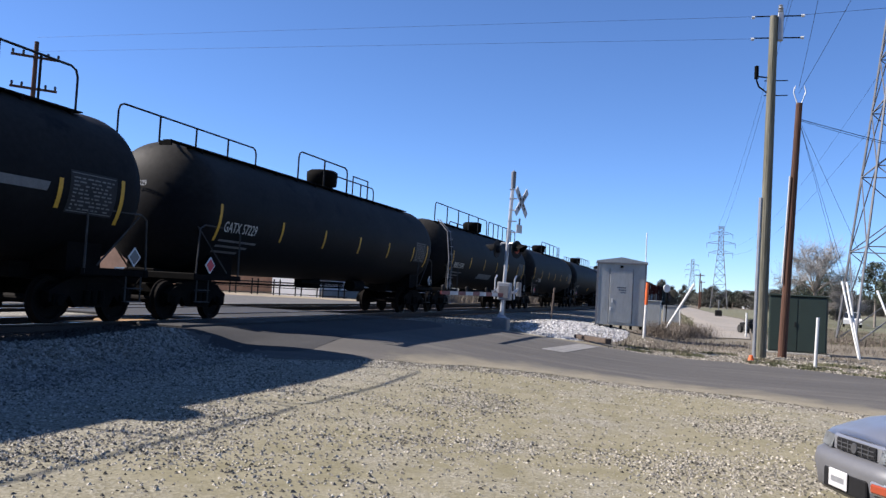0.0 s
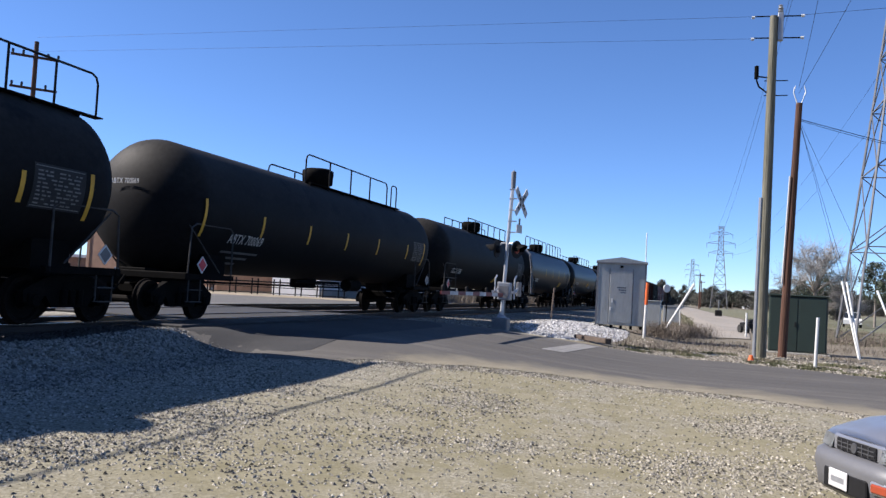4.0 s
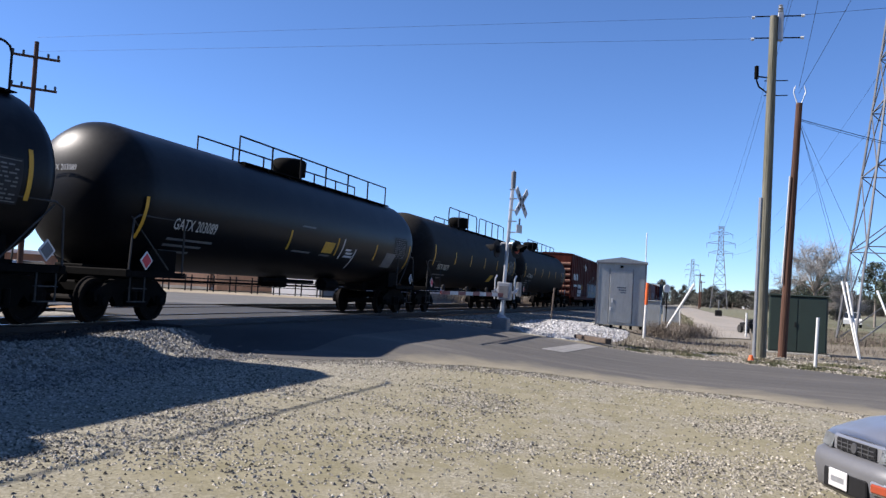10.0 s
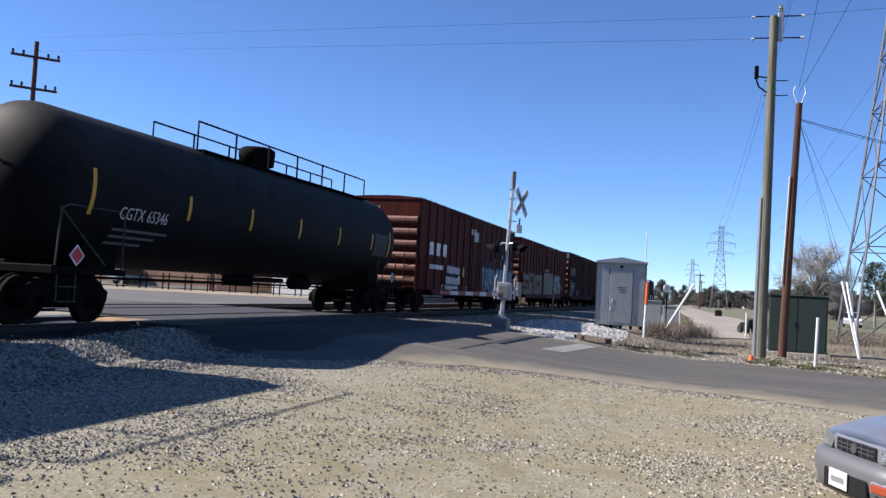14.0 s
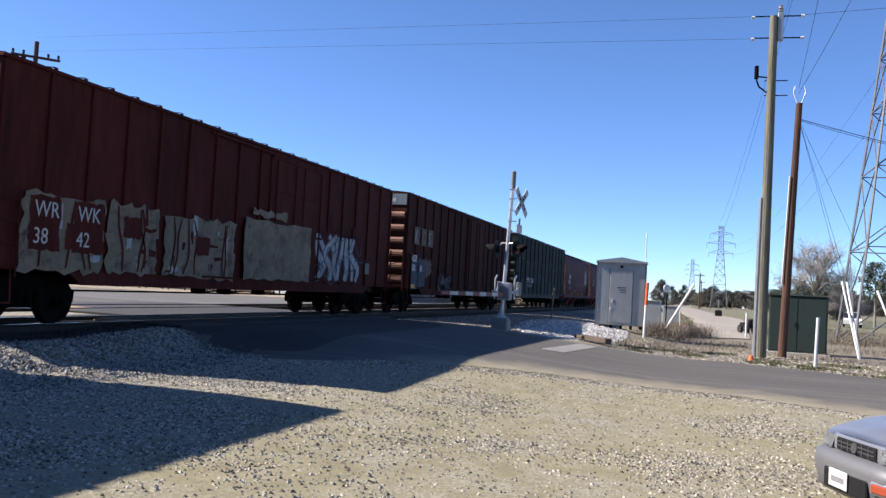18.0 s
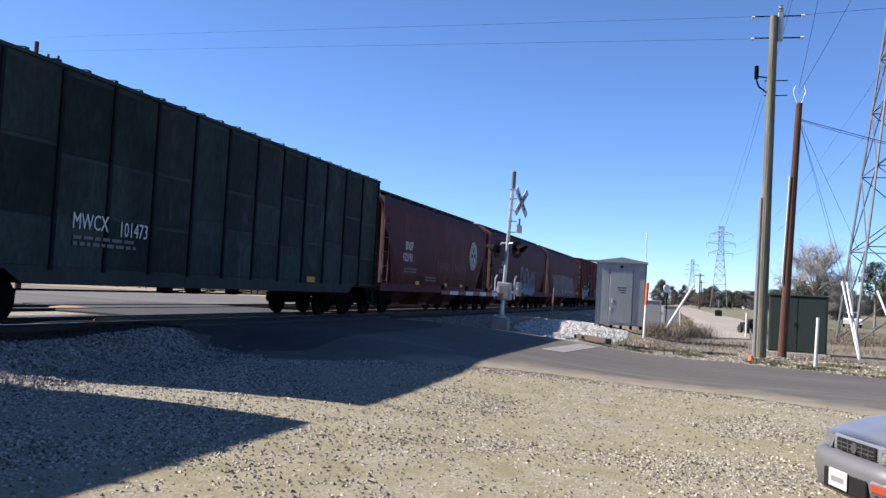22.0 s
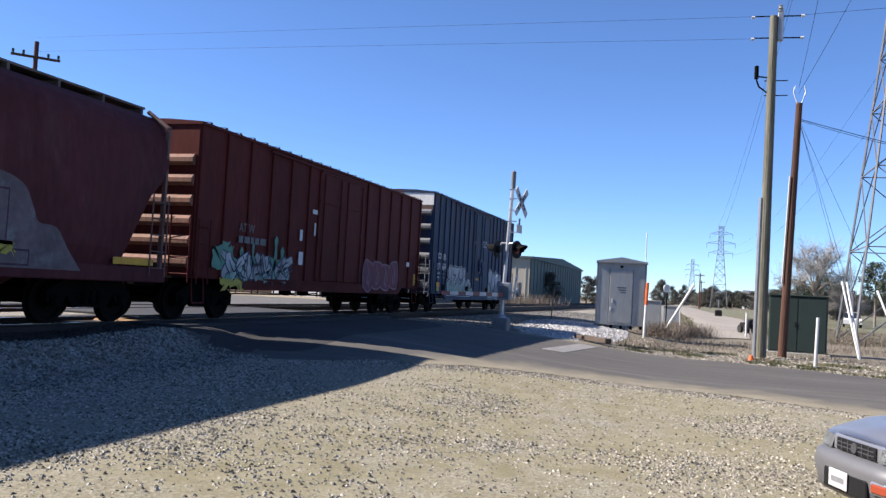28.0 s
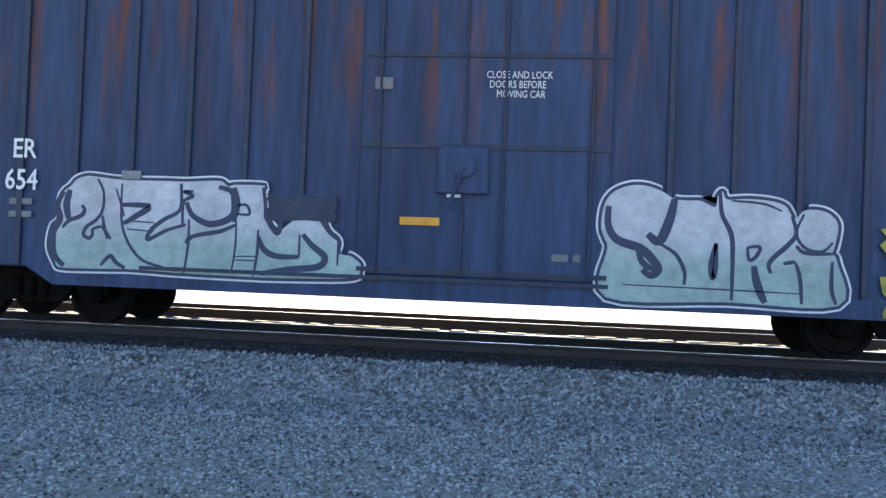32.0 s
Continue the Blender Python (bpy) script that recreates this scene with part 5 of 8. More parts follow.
signal()
hut = thing("equipment_hut", (35.0, 4.35, 0.62), "grey aluminium signal equipment hut on a gravel pad", "equipment hut")
hut.matrix_basis = pose(35.2, 3.30, ground_z(35.2, 3.30) + 0.05, 0, 0, 5)
bm = B()
box(bm, -0.02, 1.95, -0.97, 0.97, 0.14, 2.70, 0.02)
part("body", bm, M["aluminium"], hut)
bm = B()
for k in range(5):
    box(bm, 0.0, 1.9, -0.9 + 0.4 * k, -0.8 + 0.4 * k, 0.0, 0.14)
part("skid", bm, M["steel_dark"], hut)
bm = B()
a = [bm.verts.new(p) for p in ((-0.08, -1.02, 2.70), (-0.08, 1.02, 2.70), (-0.08, 1.02, 2.75), (-0.08, 0, 2.92), (-0.08, -1.02, 2.75))]
b = [bm.verts.new(p) for p in ((2.0, -1.02, 2.70), (2.0, 1.02, 2.70), (2.0, 1.02, 2.75), (2.0, 0, 2.92), (2.0, -1.02, 2.75))]
for k in range(5):
    bm.faces.new((a[(k + 1) % 5], a[k], b[k], b[(k + 1) % 5]))
bm.faces.new(a)
bm.faces.new(b[::-1])
part("roof", bm, M["aluminium"], hut, "low gabled metal roof")
bm = B()
box(bm, -0.05, -0.02, -0.45, 0.45, 0.25, 2.40, 0.008)
dr = part("door", bm, M["aluminium"], hut, "grey metal door")
bm = B()
box(bm, -0.068, -0.05, 0.31, 0.37, 1.05, 1.22)
box(bm, -0.068, -0.05, 0.37, 0.43, 0.74, 0.88)
part("handle", bm, M["lettering"], dr, "bright latch and padlock")
bm = B()
for k in range(3):
    for q in range(5 - k):
        box(bm, -0.054, -0.05, -0.19 + 0.075 * q, -0.135 + 0.075 * q, 1.66 - 0.10 * k, 1.70 - 0.10 * k)
part("notice", bm, M["graf_dark"], dr, "rows of small dark lettering")
bm = B()
box(bm, -0.06, -0.02, -0.06, 0.06, 2.48, 2.58)
part("vent", bm, M["steel_dark"], hut)
for y0 in (-0.96, 0.96):
    part("corner_angle", box(B(), -0.035, -0.02, y0 - 0.035, y0 + 0.035, 0.14, 2.70), M["galvanised_dull"], hut)
part("door_jamb", box(B(), -0.032, -0.021, -0.49, -0.455, 0.22, 2.44), M["galvanised_dull"], hut)
part("door_jamb", box(B(), -0.032, -0.021, 0.455, 0.49, 0.22, 2.44), M["galvanised_dull"], hut)
part("eave_trim", box(B(), -0.10, -0.03, -1.03, 1.03, 2.64, 2.70), M["galvanised_dull"], hut)


def utility_pole(name, x, y, top, r, mat, label, lean=0.0):
    z = ground_z(x, y)
    p = thing(name, (x, y, z), label, "utility pole")
    bm = B()
    tube(bm, [(0, 0, -0.1), (0, lean * 0.5, top * 0.5), (0, lean, top)], r, 14, r1=r * 0.72)
    part("shaft", bm, mat, p)
    return p


pole1 = utility_pole("utility_pole", 30.0, -1.80, 11.45, 0.185, M["pole_wood"], "tall weathered grey-green timber power pole beside the road", -0.04)
pole2 = utility_pole("utility_pole", 31.2, -2.56, 8.75, 0.15, M["pole_brown"], "shorter reddish-brown timber pole beside the taller one", -0.27)
pole3 = utility_pole("utility_pole", 36.1, 34.6, 13.2, 0.16, M["pole_brown"], "distant timber pole with two crossarms behind the train")
for z, w in ((12.3, 1.2), (10.6, 1.15)):
    bm = B()
    box(bm, -0.06, 0.06, -w, w, z, z + 0.12)
    a = part("crossarm", bm, M["pole_brown"], pole3)
    a.matrix_basis = pose(0, 0, 0, 0, 0, 48)
    for y in (-w + 0.1, -w * 0.5, w * 0.5, w - 0.1):
        i = part("insulator", lathe(B(), [(0, 0), (0, 0.05), (0.1, 0.07), (0.22, 0.06), (0.24, 0)], "Z", seg=8), M["glass_dark"], a)
        i.location = (0, y, z + 0.12)
# green cabinet behind the poles
cab = thing("utility_cabinet", pose(34.2, -3.32, 0, 0, 0, -6), "dark green metal utility cabinet behind the poles", "utility cabinet")
bm = B()
box(bm, -0.45, 0.45, -1.0, 1.0, 0.0, 2.12, 0.03)
part("body", bm, M["green_box"], cab)
bm = B()
box(bm, -0.5, 0.5, -1.04, 1.04, 2.12, 2.18, 0.02)
part("lid", bm, M["green_box"], cab)
for y0, y1 in ((-0.95, -0.02), (0.02, 0.95)):
    dq = part("cabinet_door", box(B(), -0.465, -0.45, y0, y1, 0.12, 2.04, 0.006), M["green_box"], cab)
    if y0 > 0:
        part("latch", box(B(), -0.50, -0.465, y0 + 0.03, y0 + 0.09, 1.0, 1.18, 0.006), M["black_paint"], dq)
part("plinth", box(B(), -0.6, 0.6, -1.12, 1.12, -0.05, 0.06, 0.02), M["concrete"], cab, "pale concrete pad")
# ---- far buildings ----
bld = thing("warehouse", (61.5, 29.3, 0.4), "long white panel-walled warehouse along the railway", "warehouse")
bm = B()
box(bm, 0, 88, 0, 4.2, 0, 6.25)
bw = part("wall", bm, M["wall_white"], bld)
brk = thing("brick_building", (66, 41.5, 0.2), "low tan brick building beside the warehouse", "building")
bm = B()
box(bm, 0, 11, 0, 14, 0, 8.9)
part("wall", bm, M["brick"], brk)
part("parapet_cap", box(B(), -0.08, 11.08, -0.08, 14.08, 8.9, 9.06, 0.02), M["concrete"], brk, "thin grey parapet cap")
for y in (-0.06, 13.7):
    part("corner_pier", box(B(), -0.06, 0.3, y, y + 0.36, 0, 8.9, 0.02), M["brick"], brk)
part("downpipe", box(B(), -0.12, -0.01, 0.5, 0.62, 0.1, 8.8, 0.01), M["pole_brown"], brk, "brown square downpipe")
part("base_course", box(B(), -0.05, -0.004, 0.3, 13.7, 0, 0.5, 0.01), M["concrete"], brk, "grey concrete base course")
shed = thing("metal_shed", (96, 19.4, 0.4), "beige and dark green metal shed with a shallow roof", "shed")
bm = B()
box(bm, 0, 42, 0, 3.8, 0, 5.3)
part("wall", bm, M["wall_beige"], shed)
bm = B()
box(bm, 0.1, 42, -0.06, -0.003, 0, 5.3)
part("green_side", bm, M["wall_green"], shed, "dark green ribbed side wall")


# ---- paint on the cars ----
def curve_pts(pts, closed=True, n=5):
    """Points on a smooth line through pts."""
    out, k = [], len(pts)
    for i in range(k if closed else k - 1):
        p = [Vector(pts[(i + j) % k] if closed else pts[min(max(i + j, 0), k - 1)]) for j in (-1, 0, 1, 2)]
        for s in range(n):
            t = s / n
            out.append(0.5 * ((2 * p[1]) + (p[2] - p[0]) * t + (2 * p[0] - 5 * p[1] + 4 * p[2] - p[3]) * t * t + (3 * p[1] - p[0] - 3 * p[2] + p[3]) * t ** 3))
    if not closed:
        out.append(Vector(pts[-1]))
    return out


def patch(car, name, outline, y, mat, grow=0.0, label="", parent=None):
    """A thin painted shape on the near side; grow widens it."""
    c = sum(outline, Vector((0, 0))) / len(outline)
    k = len(outline)
    out = []
    for i, p in enumerate(outline):
        d = (outline[(i + 1) % k] - outline[i - 1]).normalized()
        nrm = Vector((d.y, -d.x))
        if nrm.dot(p - c) < 0:
            nrm = -nrm
        out.append(p + nrm * grow)
    bm = B()
    vs = [bm.verts.new((p.x, y, p.y)) for p in out]
    f = bm.faces.new(vs)
    f.normal_update()
    if f.normal.y > 0:
        f.normal_flip()
    bmesh.ops.triangulate(bm, faces=[f], ngon_method="EAR_CLIP")
    return part(name, bm, mat, parent or car, label)


def stroke(bm, pts, y, w):
    """A flat brush line of width w on the near side."""
    pts = [Vector(p) for p in pts]
    rows = []
    for i, p in enumerate(pts):
        d = (pts[min(i + 1, len(pts) - 1)] - pts[max(i - 1, 0)]).normalized()
        nn = Vector((-d.y, d.x)) * w * 0.5 * (0.6 + 0.4 * math.sin(math.pi * (i + 0.5) / len(pts)))
        rows.append((bm.verts.new((p.x - nn.x, y, p.y - nn.y)), bm.verts.new((p.x + nn.x, y, p.y + nn.y))))
    for a, b in zip(rows, rows[1:]):
        bm.faces.new((a[0], b[0], b[1], a[1]))


def mural(car, x0, x1, z0, z1, y, outline, strokes, fill, label, halo=True, w=0.055, line="graf_dark"):
    """Graffiti: halo, dark outline, pale fill and inner brush lines, in thin coats."""
    def at(p):
        return Vector((x0 + (x1 - x0) * p[0], z0 + (z1 - z0) * p[1]))
    o = [at(p) for p in curve_pts([Vector(p) for p in outline])]
    base = patch(car, "graffiti", o, y, M["graf_white"] if halo else M[line], 0.065 if halo else 0.05, label)
    if halo:
        patch(car, "graffiti_outline", o, y - 0.002, M[line], 0.04, parent=base)
    patch(car, "graffiti_fill", o, y - 0.004, M[fill], 0.0, parent=base)
    if strokes:
        for s in strokes:
            bm = B()
            stroke(bm, [at(p) for p in curve_pts([Vector(p) for p in s], False, 4)], y - 0.006, w)
            part("graffiti_line", bm, M[line], base)
    return base


def letter_shape(rs, x0, x1):
    """One bubble letter in the unit square with two inner strokes."""
    m, hw = (x0 + x1) / 2, (x1 - x0) / 2
    k = 9
    o = []
    for i in range(k):
        t = 2 * math.pi * i / k + rs.uniform(-0.15, 0.15)
        o.append((m + hw * 1.08 * math.copysign(abs(math.cos(t)) ** 0.6, math.cos(t)), 0.5 + 0.5 * rs.uniform(0.82, 1.05) * math.copysign(abs(math.sin(t)) ** 0.6, math.sin(t))))
    st = [[(m - hw * rs.uniform(0.2, 0.5), 0.95), (m + hw * rs.uniform(-0.2, 0.3), 0.6), (m - hw * 0.2, 0.35), (m + hw * rs.uniform(-0.1, 0.5), 0.1)],
          [(m - hw * 0.3, 0.3), (m + hw * 0.1, 0.22), (m + hw * 0.4, 0.45), (m + hw * 0.2, 0.72)]]
    return o, st


def tag_row(car, x0, x1, z0, z1, y, n, fill, label, seed, halo=True, line="graf_dark", w=0.05):
    """A row of overlapping bubble letters."""
    rs = np.random.RandomState(seed)
    for k in range(n):
        a, b = x0 + (x1 - x0) * k / n, x0 + (x1 - x0) * (k + 1) / n
        o, st = letter_shape(rs, 0, 1)
        mural(car, a, b, z0 + rs.uniform(0, 0.1) * (z1 - z0), z1 - rs.uniform(0, 0.15) * (z1 - z0), y - 0.0005 * (k % 2), o, st, fill, label, halo, w, line)


def wild(car, x0, x1, z0, z1, y, n, cloud, fills, label, seed, line="graf_dark", w=0.035, spikes=True):
    """Interlocked angular letters over a ragged cloud of another colour."""
    rs = np.random.RandomState(seed)
    base = None
    if cloud:
        m = max(8, int((x1 - x0) * 4))
        up, low = [], []
        for k in range(m + 1):
            x = x0 + (x1 - x0) * k / m
            up.append(Vector((x, z1 - (z1 - z0) * (rs.uniform(0.0, 0.45) if spikes else rs.uniform(0.1, 0.25)) + (0.35 * (z1 - z0) * (rs.rand() < 0.18) if spikes else 0))))
            low.append(Vector((x, z0 + (z1 - z0) * rs.uniform(0.0, 0.06))))
        base = patch(car, "graffiti", up + low[::-1], y, M[cloud], 0.0, label)
    pitch = (x1 - x0) / n
    for k in range(n):
        cx = x0 + pitch * (k + 0.5)
        for q in range(3):
            lean = rs.uniform(-0.3, 0.3) * pitch
            bw = pitch * rs.uniform(0.16, 0.3)
            ox = cx + pitch * (q - 1) * 0.32
            za, zb = z0 + (z1 - z0) * rs.uniform(0.02, 0.3 if q == 1 else 0.12), z1 - (z1 - z0) * rs.uniform(0.08, 0.35)
            pts = [Vector(p) for p in ((ox - bw - lean, za), (ox + bw * 0.6 - lean, za - 0.02), (ox + bw * 0.9, (za + zb) / 2), (ox + bw + lean, zb - 0.05), (ox + lean, zb + 0.05), (ox - bw * 0.8 + lean, zb - 0.1), (ox - bw, (za + zb) / 2 + 0.05))]
            d = 0.002 + 0.0012 * (q + 3 * (k % 2))
            g = patch(car, "graffiti_outline", pts, y - d, M[line], w, label if base is None else "", base)
            base = base or g
            patch(car, "graffiti_fill", pts, y - d - 0.0006, M[fills[(k + q) % len(fills)]], 0.0, parent=base)
    for k in range(n * 2):
        bm = B()
        sx, sz = rs.uniform(x0, x1 - pitch * 0.6), rs.uniform(z0, z0 + (z1 - z0) * 0.6)
        stroke(bm, [Vector((sx + pitch * 0.3 * i + rs.randn() * 0.06, sz + rs.uniform(-0.2, 0.35) * (z1 - z0))) for i in range(3)], y - 0.012, w * 1.2)
        part("graffiti_line", bm, M[line], base)
    return base


def rect(car, name, x0, x1, z0, z1, y, mat, label="", ragged=0.0, seed=1):
    rs = np.random.RandomState(seed)
    pts = []
    for (ax, az), (bx, bz) in zip(((x0, z0), (x1, z0), (x1, z1), (x0, z1)), ((x1, z0), (x1, z1), (x0, z1), (x0, z0))):
        n = 10 if ragged else 1
        for i in range(n):
            pts.append(Vector((ax + (bx - ax) * i / n + rs.uniform(-1, 1) * ragged, az + (bz - az) * i / n + rs.uniform(-1, 1) * ragged)))
    return patch(car, name, pts, y, mat, 0.0, label)


def bars(car, x0, x1, z, rows, y, mat="lettering_dim", h=0.06, gap=0.11, label="rows of small stencilled lettering", seed=3):
    rs = np.random.RandomState(seed)
    bm = B()
    for r in range(rows):
        x = x0
        while x < x1 - 0.05:
            w = rs.uniform(0.08, 0.3)
            box(bm, x, min(x + w, x1), y - 0.003, y, z - r * gap - h, z - r * gap)
            x += w + 0.06
    return part("stencilled_print", bm, M[mat], car, label)


Y0 = SIDE                       # paint lies on the side sheets
# blue boxcar
o = -h6
words("reporting_mark", "CO", 0.36, M["lettering"], car_blue, o + 0.72, Y0, 2.24, squash=0.85, bold=0.004)
words("reporting_mark", "ER", 0.36, M["lettering"], car_blue, o + 1.47, Y0, 2.22, squash=0.85, bold=0.004)
words("car_number", "171", 0.38, M["lettering"], car_blue, o + 0.68, Y0, 1.80, squash=0.82, bold=0.004)
words("car_number", "654", 0.38, M["lettering"], car_blue, o + 1.38, Y0, 1.80, squash=0.82, bold=0.004)
words("load_limit", "LD LMT", 0.13, M["lettering"], car_blue, o + 0.73, Y0, 1.60, squash=0.8)
words("light_weight", "LT WT", 0.13, M["lettering"], car_blue, o + 0.73, Y0, 1.42, squash=0.8)
for z0 in (1.60, 1.43):
    for a, b in ((1.46, 1.56), (1.64, 1.78)):
        rect(car_blue, "weight_mark", o + a, o + b, z0, z0 + 0.08, Y0 - 0.002, M["lettering_dim"], "small stencilled weight")
rect(car_blue, "yellow_plate", o + 0.67, o + 1.11, 1.08, 1.27, Y0 - 0.003, M["orange_paint"], "orange and yellow stencil patch")
rect(car_blue, "yellow_plate", o + 0.71, o + 1.07, 0.92, 1.07, Y0 - 0.003, M["graf_yellow"])
PIECE_FORM = [(0.04, -0.01), (0.02, 0.05), (0.00, 0.20), (0.00, 0.34), (0.01, 0.47), (0.03, 0.52), (0.03, 0.76), (0.04, 0.85), (0.06, 0.91), (0.08, 0.99), (0.11, 1.03), (0.14, 1.03), (0.23, 1.00), (0.36, 1), (0.44, 1.00), (0.54, 1.02), (0.57, 0.96), (0.59, 0.98), (0.68, 0.98), (0.68, 0.92), (0.69, 0.68), (0.73, 0.49), (0.79, 0.63), (0.86, 0.65), (0.89, 0.5), (0.92, 0.40), (0.92, 0.27), (0.96, 0.24), (0.99, 0.16), (0.99, 0.08), (0.98, 0.02), (0.92, -0.01), (0.73, -0.03), (0.64, -0.03), (0.43, -0.02), (0.27, 0.0), (0.14, -0.01)]
PIECE_LINES_A = [(0.1, [(0.04, 0.85), (0.02, 0.70), (0.03, 0.54), (0.01, 0.40), (0.01, 0.23), (0.02, 0.11), (0.05, 0.01)]), (0.1, [(0.06, 0.87), (0.05, 0.70), (0.06, 0.54)]), (0.06, [(0.10, 0.70), (0.11, 0.65), (0.10, 0.58), (0.06, 0.52), (0.04, 0.44)]), (0.05, [(0.15, 1.00), (0.17, 0.86), (0.17, 0.66), (0.15, 0.54), (0.12, 0.46), (0.11, 0.37), (0.13, 0.33), (0.14, 0.38), (0.14, 0.43), (0.17, 0.46), (0.19, 0.33)]), (0.05, [(0.17, 0.59), (0.18, 0.43), (0.20, 0.33)]), (0.04, [(0.23, 0.96), (0.23, 0.66), (0.24, 0.43), (0.27, 0.23), (0.31, 0.10), (0.38, 0.03), (0.42, 0.0)]), (0.03, [(0.21, 0.90), (0.23, 0.71), (0.24, 0.59)]), (0.08, [(0.23, 0.72), (0.32, 0.71), (0.28, 0.60), (0.24, 0.51)])]
PIECE_LINES_B = [(0.06, [(0.42, 0.98), (0.42, 0.69), (0.37, 0.57), (0.33, 0.45), (0.32, 0.34), (0.38, 0.45), (0.44, 0.52)]), (0.02, [(0.25, 0.45), (0.34, 0.43)]), (0.02, [(0.25, 0.54), (0.34, 0.53)]), (0.05, [(0.46, 0.89), (0.43, 0.89), (0.46, 0.84), (0.43, 0.77), (0.43, 0.51)]), (0.09, [(0.44, 0.77), (0.46, 0.63), (0.51, 0.54), (0.56, 0.57), (0.59, 0.66), (0.59, 0.82), (0.58, 0.91), (0.54, 0.95)]), (0.04, [(0.45, 0.58), (0.45, 0.28), (0.44, -0.02)]), (0.06, [(0.44, 0.32), (0.47, 0.40), (0.55, 0.46), (0.6, 0.54)]), (0.03, [(0.6, 0.59), (0.60, 0.29), (0.59, 0.00)])]
PIECE_LINES_C = [(0.09, [(0.59, 0.95), (0.60, 0.76), (0.59, 0.57)]), (0.05, [(0.68, 0.96), (0.69, 0.77), (0.69, 0.62)]), (0.04, [(0.67, 0.49), (0.67, 0.24), (0.66, -0.02)]), (0.08, [(0.67, 0.42), (0.69, 0.28), (0.73, 0.21), (0.80, 0.21)]), (0.03, [(0.80, 0.2), (0.80, 0.46)]), (0.09, [(0.81, 0.46), (0.84, 0.34), (0.88, 0.22), (0.86, 0.11), (0.77, 0.07), (0.68, 0.01)]), (0.05, [(0.86, 0.64), (0.89, 0.5), (0.92, 0.41)]), (0.03, [(0.92, 0.43), (0.92, 0.13)])]
PIECE_LINES_D = [(0.06, [(0.17, 0.03), (0.20, 0.14), (0.22, 0.07), (0.25, 0.01)]), (0.07, [(0.69, 0.64), (0.73, 0.46), (0.74, 0.61)]), (0.02, [(0.6, 0.19), (0.67, 0.20)]), (0.02, [(0.6, 0.15), (0.67, 0.15)]), (0.04, [(0.60, 0.75), (0.63, 0.76), (0.64, 0.66), (0.6, 0.66)])]
BUBBLE_FORM = [(0.02, 0.00), (0.02, 0.44), (0.01, 0.51), (-0.01, 0.63), (0, 0.83), (0.04, 0.95), (0.11, 1.01), (0.18, 1.01), (0.25, 0.96), (0.30, 0.90), (0.35, 0.89), (0.41, 0.89), (0.47, 0.84), (0.48, 0.93), (0.50, 0.98), (0.52, 0.91), (0.60, 0.92), (0.69, 0.91), (0.76, 0.87), (0.80, 0.76), (0.84, 0.83), (0.90, 0.84), (0.95, 0.80), (0.98, 0.71), (0.97, 0.54), (0.96, 0.46), (0.98, 0.39), (0.99, 0.01), (0.53, 0.00)]
BUBBLE_LINES_A = [(0.11, [(0.02, 0.82), (0.02, 0.65), (0.06, 0.52), (0.16, 0.45), (0.21, 0.36), (0.24, 0.27), (0.21, 0.21), (0.17, 0.26)]), (0.08, [(0.15, 0.45), (0.17, 0.33), (0.22, 0.26)]), (0.12, [(0.3, 0.90), (0.28, 0.71), (0.24, 0.52), (0.19, 0.58)]), (0.05, [(0.24, 0.5), (0.31, 0.41), (0.35, 0.26), (0.35, 0.14)]), (0.07, [(0.48, 0.52), (0.46, 0.33), (0.47, 0.21), (0.48, 0.32), (0.48, 0.51)]), (0.06, [(0.49, 0.98), (0.50, 0.78), (0.54, 0.61), (0.55, 0.42), (0.55, 0.02)]), (0.05, [(0.61, 0.49), (0.66, 0.50), (0.65, 0.42), (0.62, 0.38), (0.61, 0.49)]), (0.1, [(0.64, 0.33), (0.65, 0.21), (0.67, 0.09), (0.69, 0.01)])]
BUBBLE_LINES_B = [(0.06, [(0.79, 0.78), (0.81, 0.63), (0.78, 0.53), (0.72, 0.41), (0.7, 0.34), (0.71, 0.27)]), (0.05, [(0.81, 0.52), (0.85, 0.46), (0.96, 0.46)]), (0.05, [(0.81, 0.37), (0.83, 0.24), (0.84, 0.01)]), (0.05, [(0.96, 0.39), (0.96, 0.15), (0.98, 0.02)]), (0.04, [(0.84, 0.80), (0.81, 0.63), (0.85, 0.50), (0.92, 0.48), (0.96, 0.56)]), (0.02, [(0.09, 0.12), (0.53, 0.11), (0.83, 0.1)]), (0.03, [(0.54, 0.90), (0.67, 0.88), (0.75, 0.82)]), (0.05, [(0.76, 0.36), (0.81, 0.38)])]


def lettered(car, x0, x1, z0, z1, y, outline, lines, label):
    """A sprayed piece: pale halo, dark edge, mint fill, then brush lines of their own widths."""
    base = mural(car, x0, x1, z0, z1, y, outline, (), "mint", label)
    for k, (w, pts) in enumerate(lines):
        bm = B()
        stroke(bm, [Vector((x0 + (x1 - x0) * p[0], z0 + (z1 - z0) * p[1])) for p in curve_pts([Vector(p) for p in pts], False, 5)], y - 0.006 - 0.0004 * (k % 6), w)
        part("graffiti_line", bm, M["graf_dark"], base)
    return base


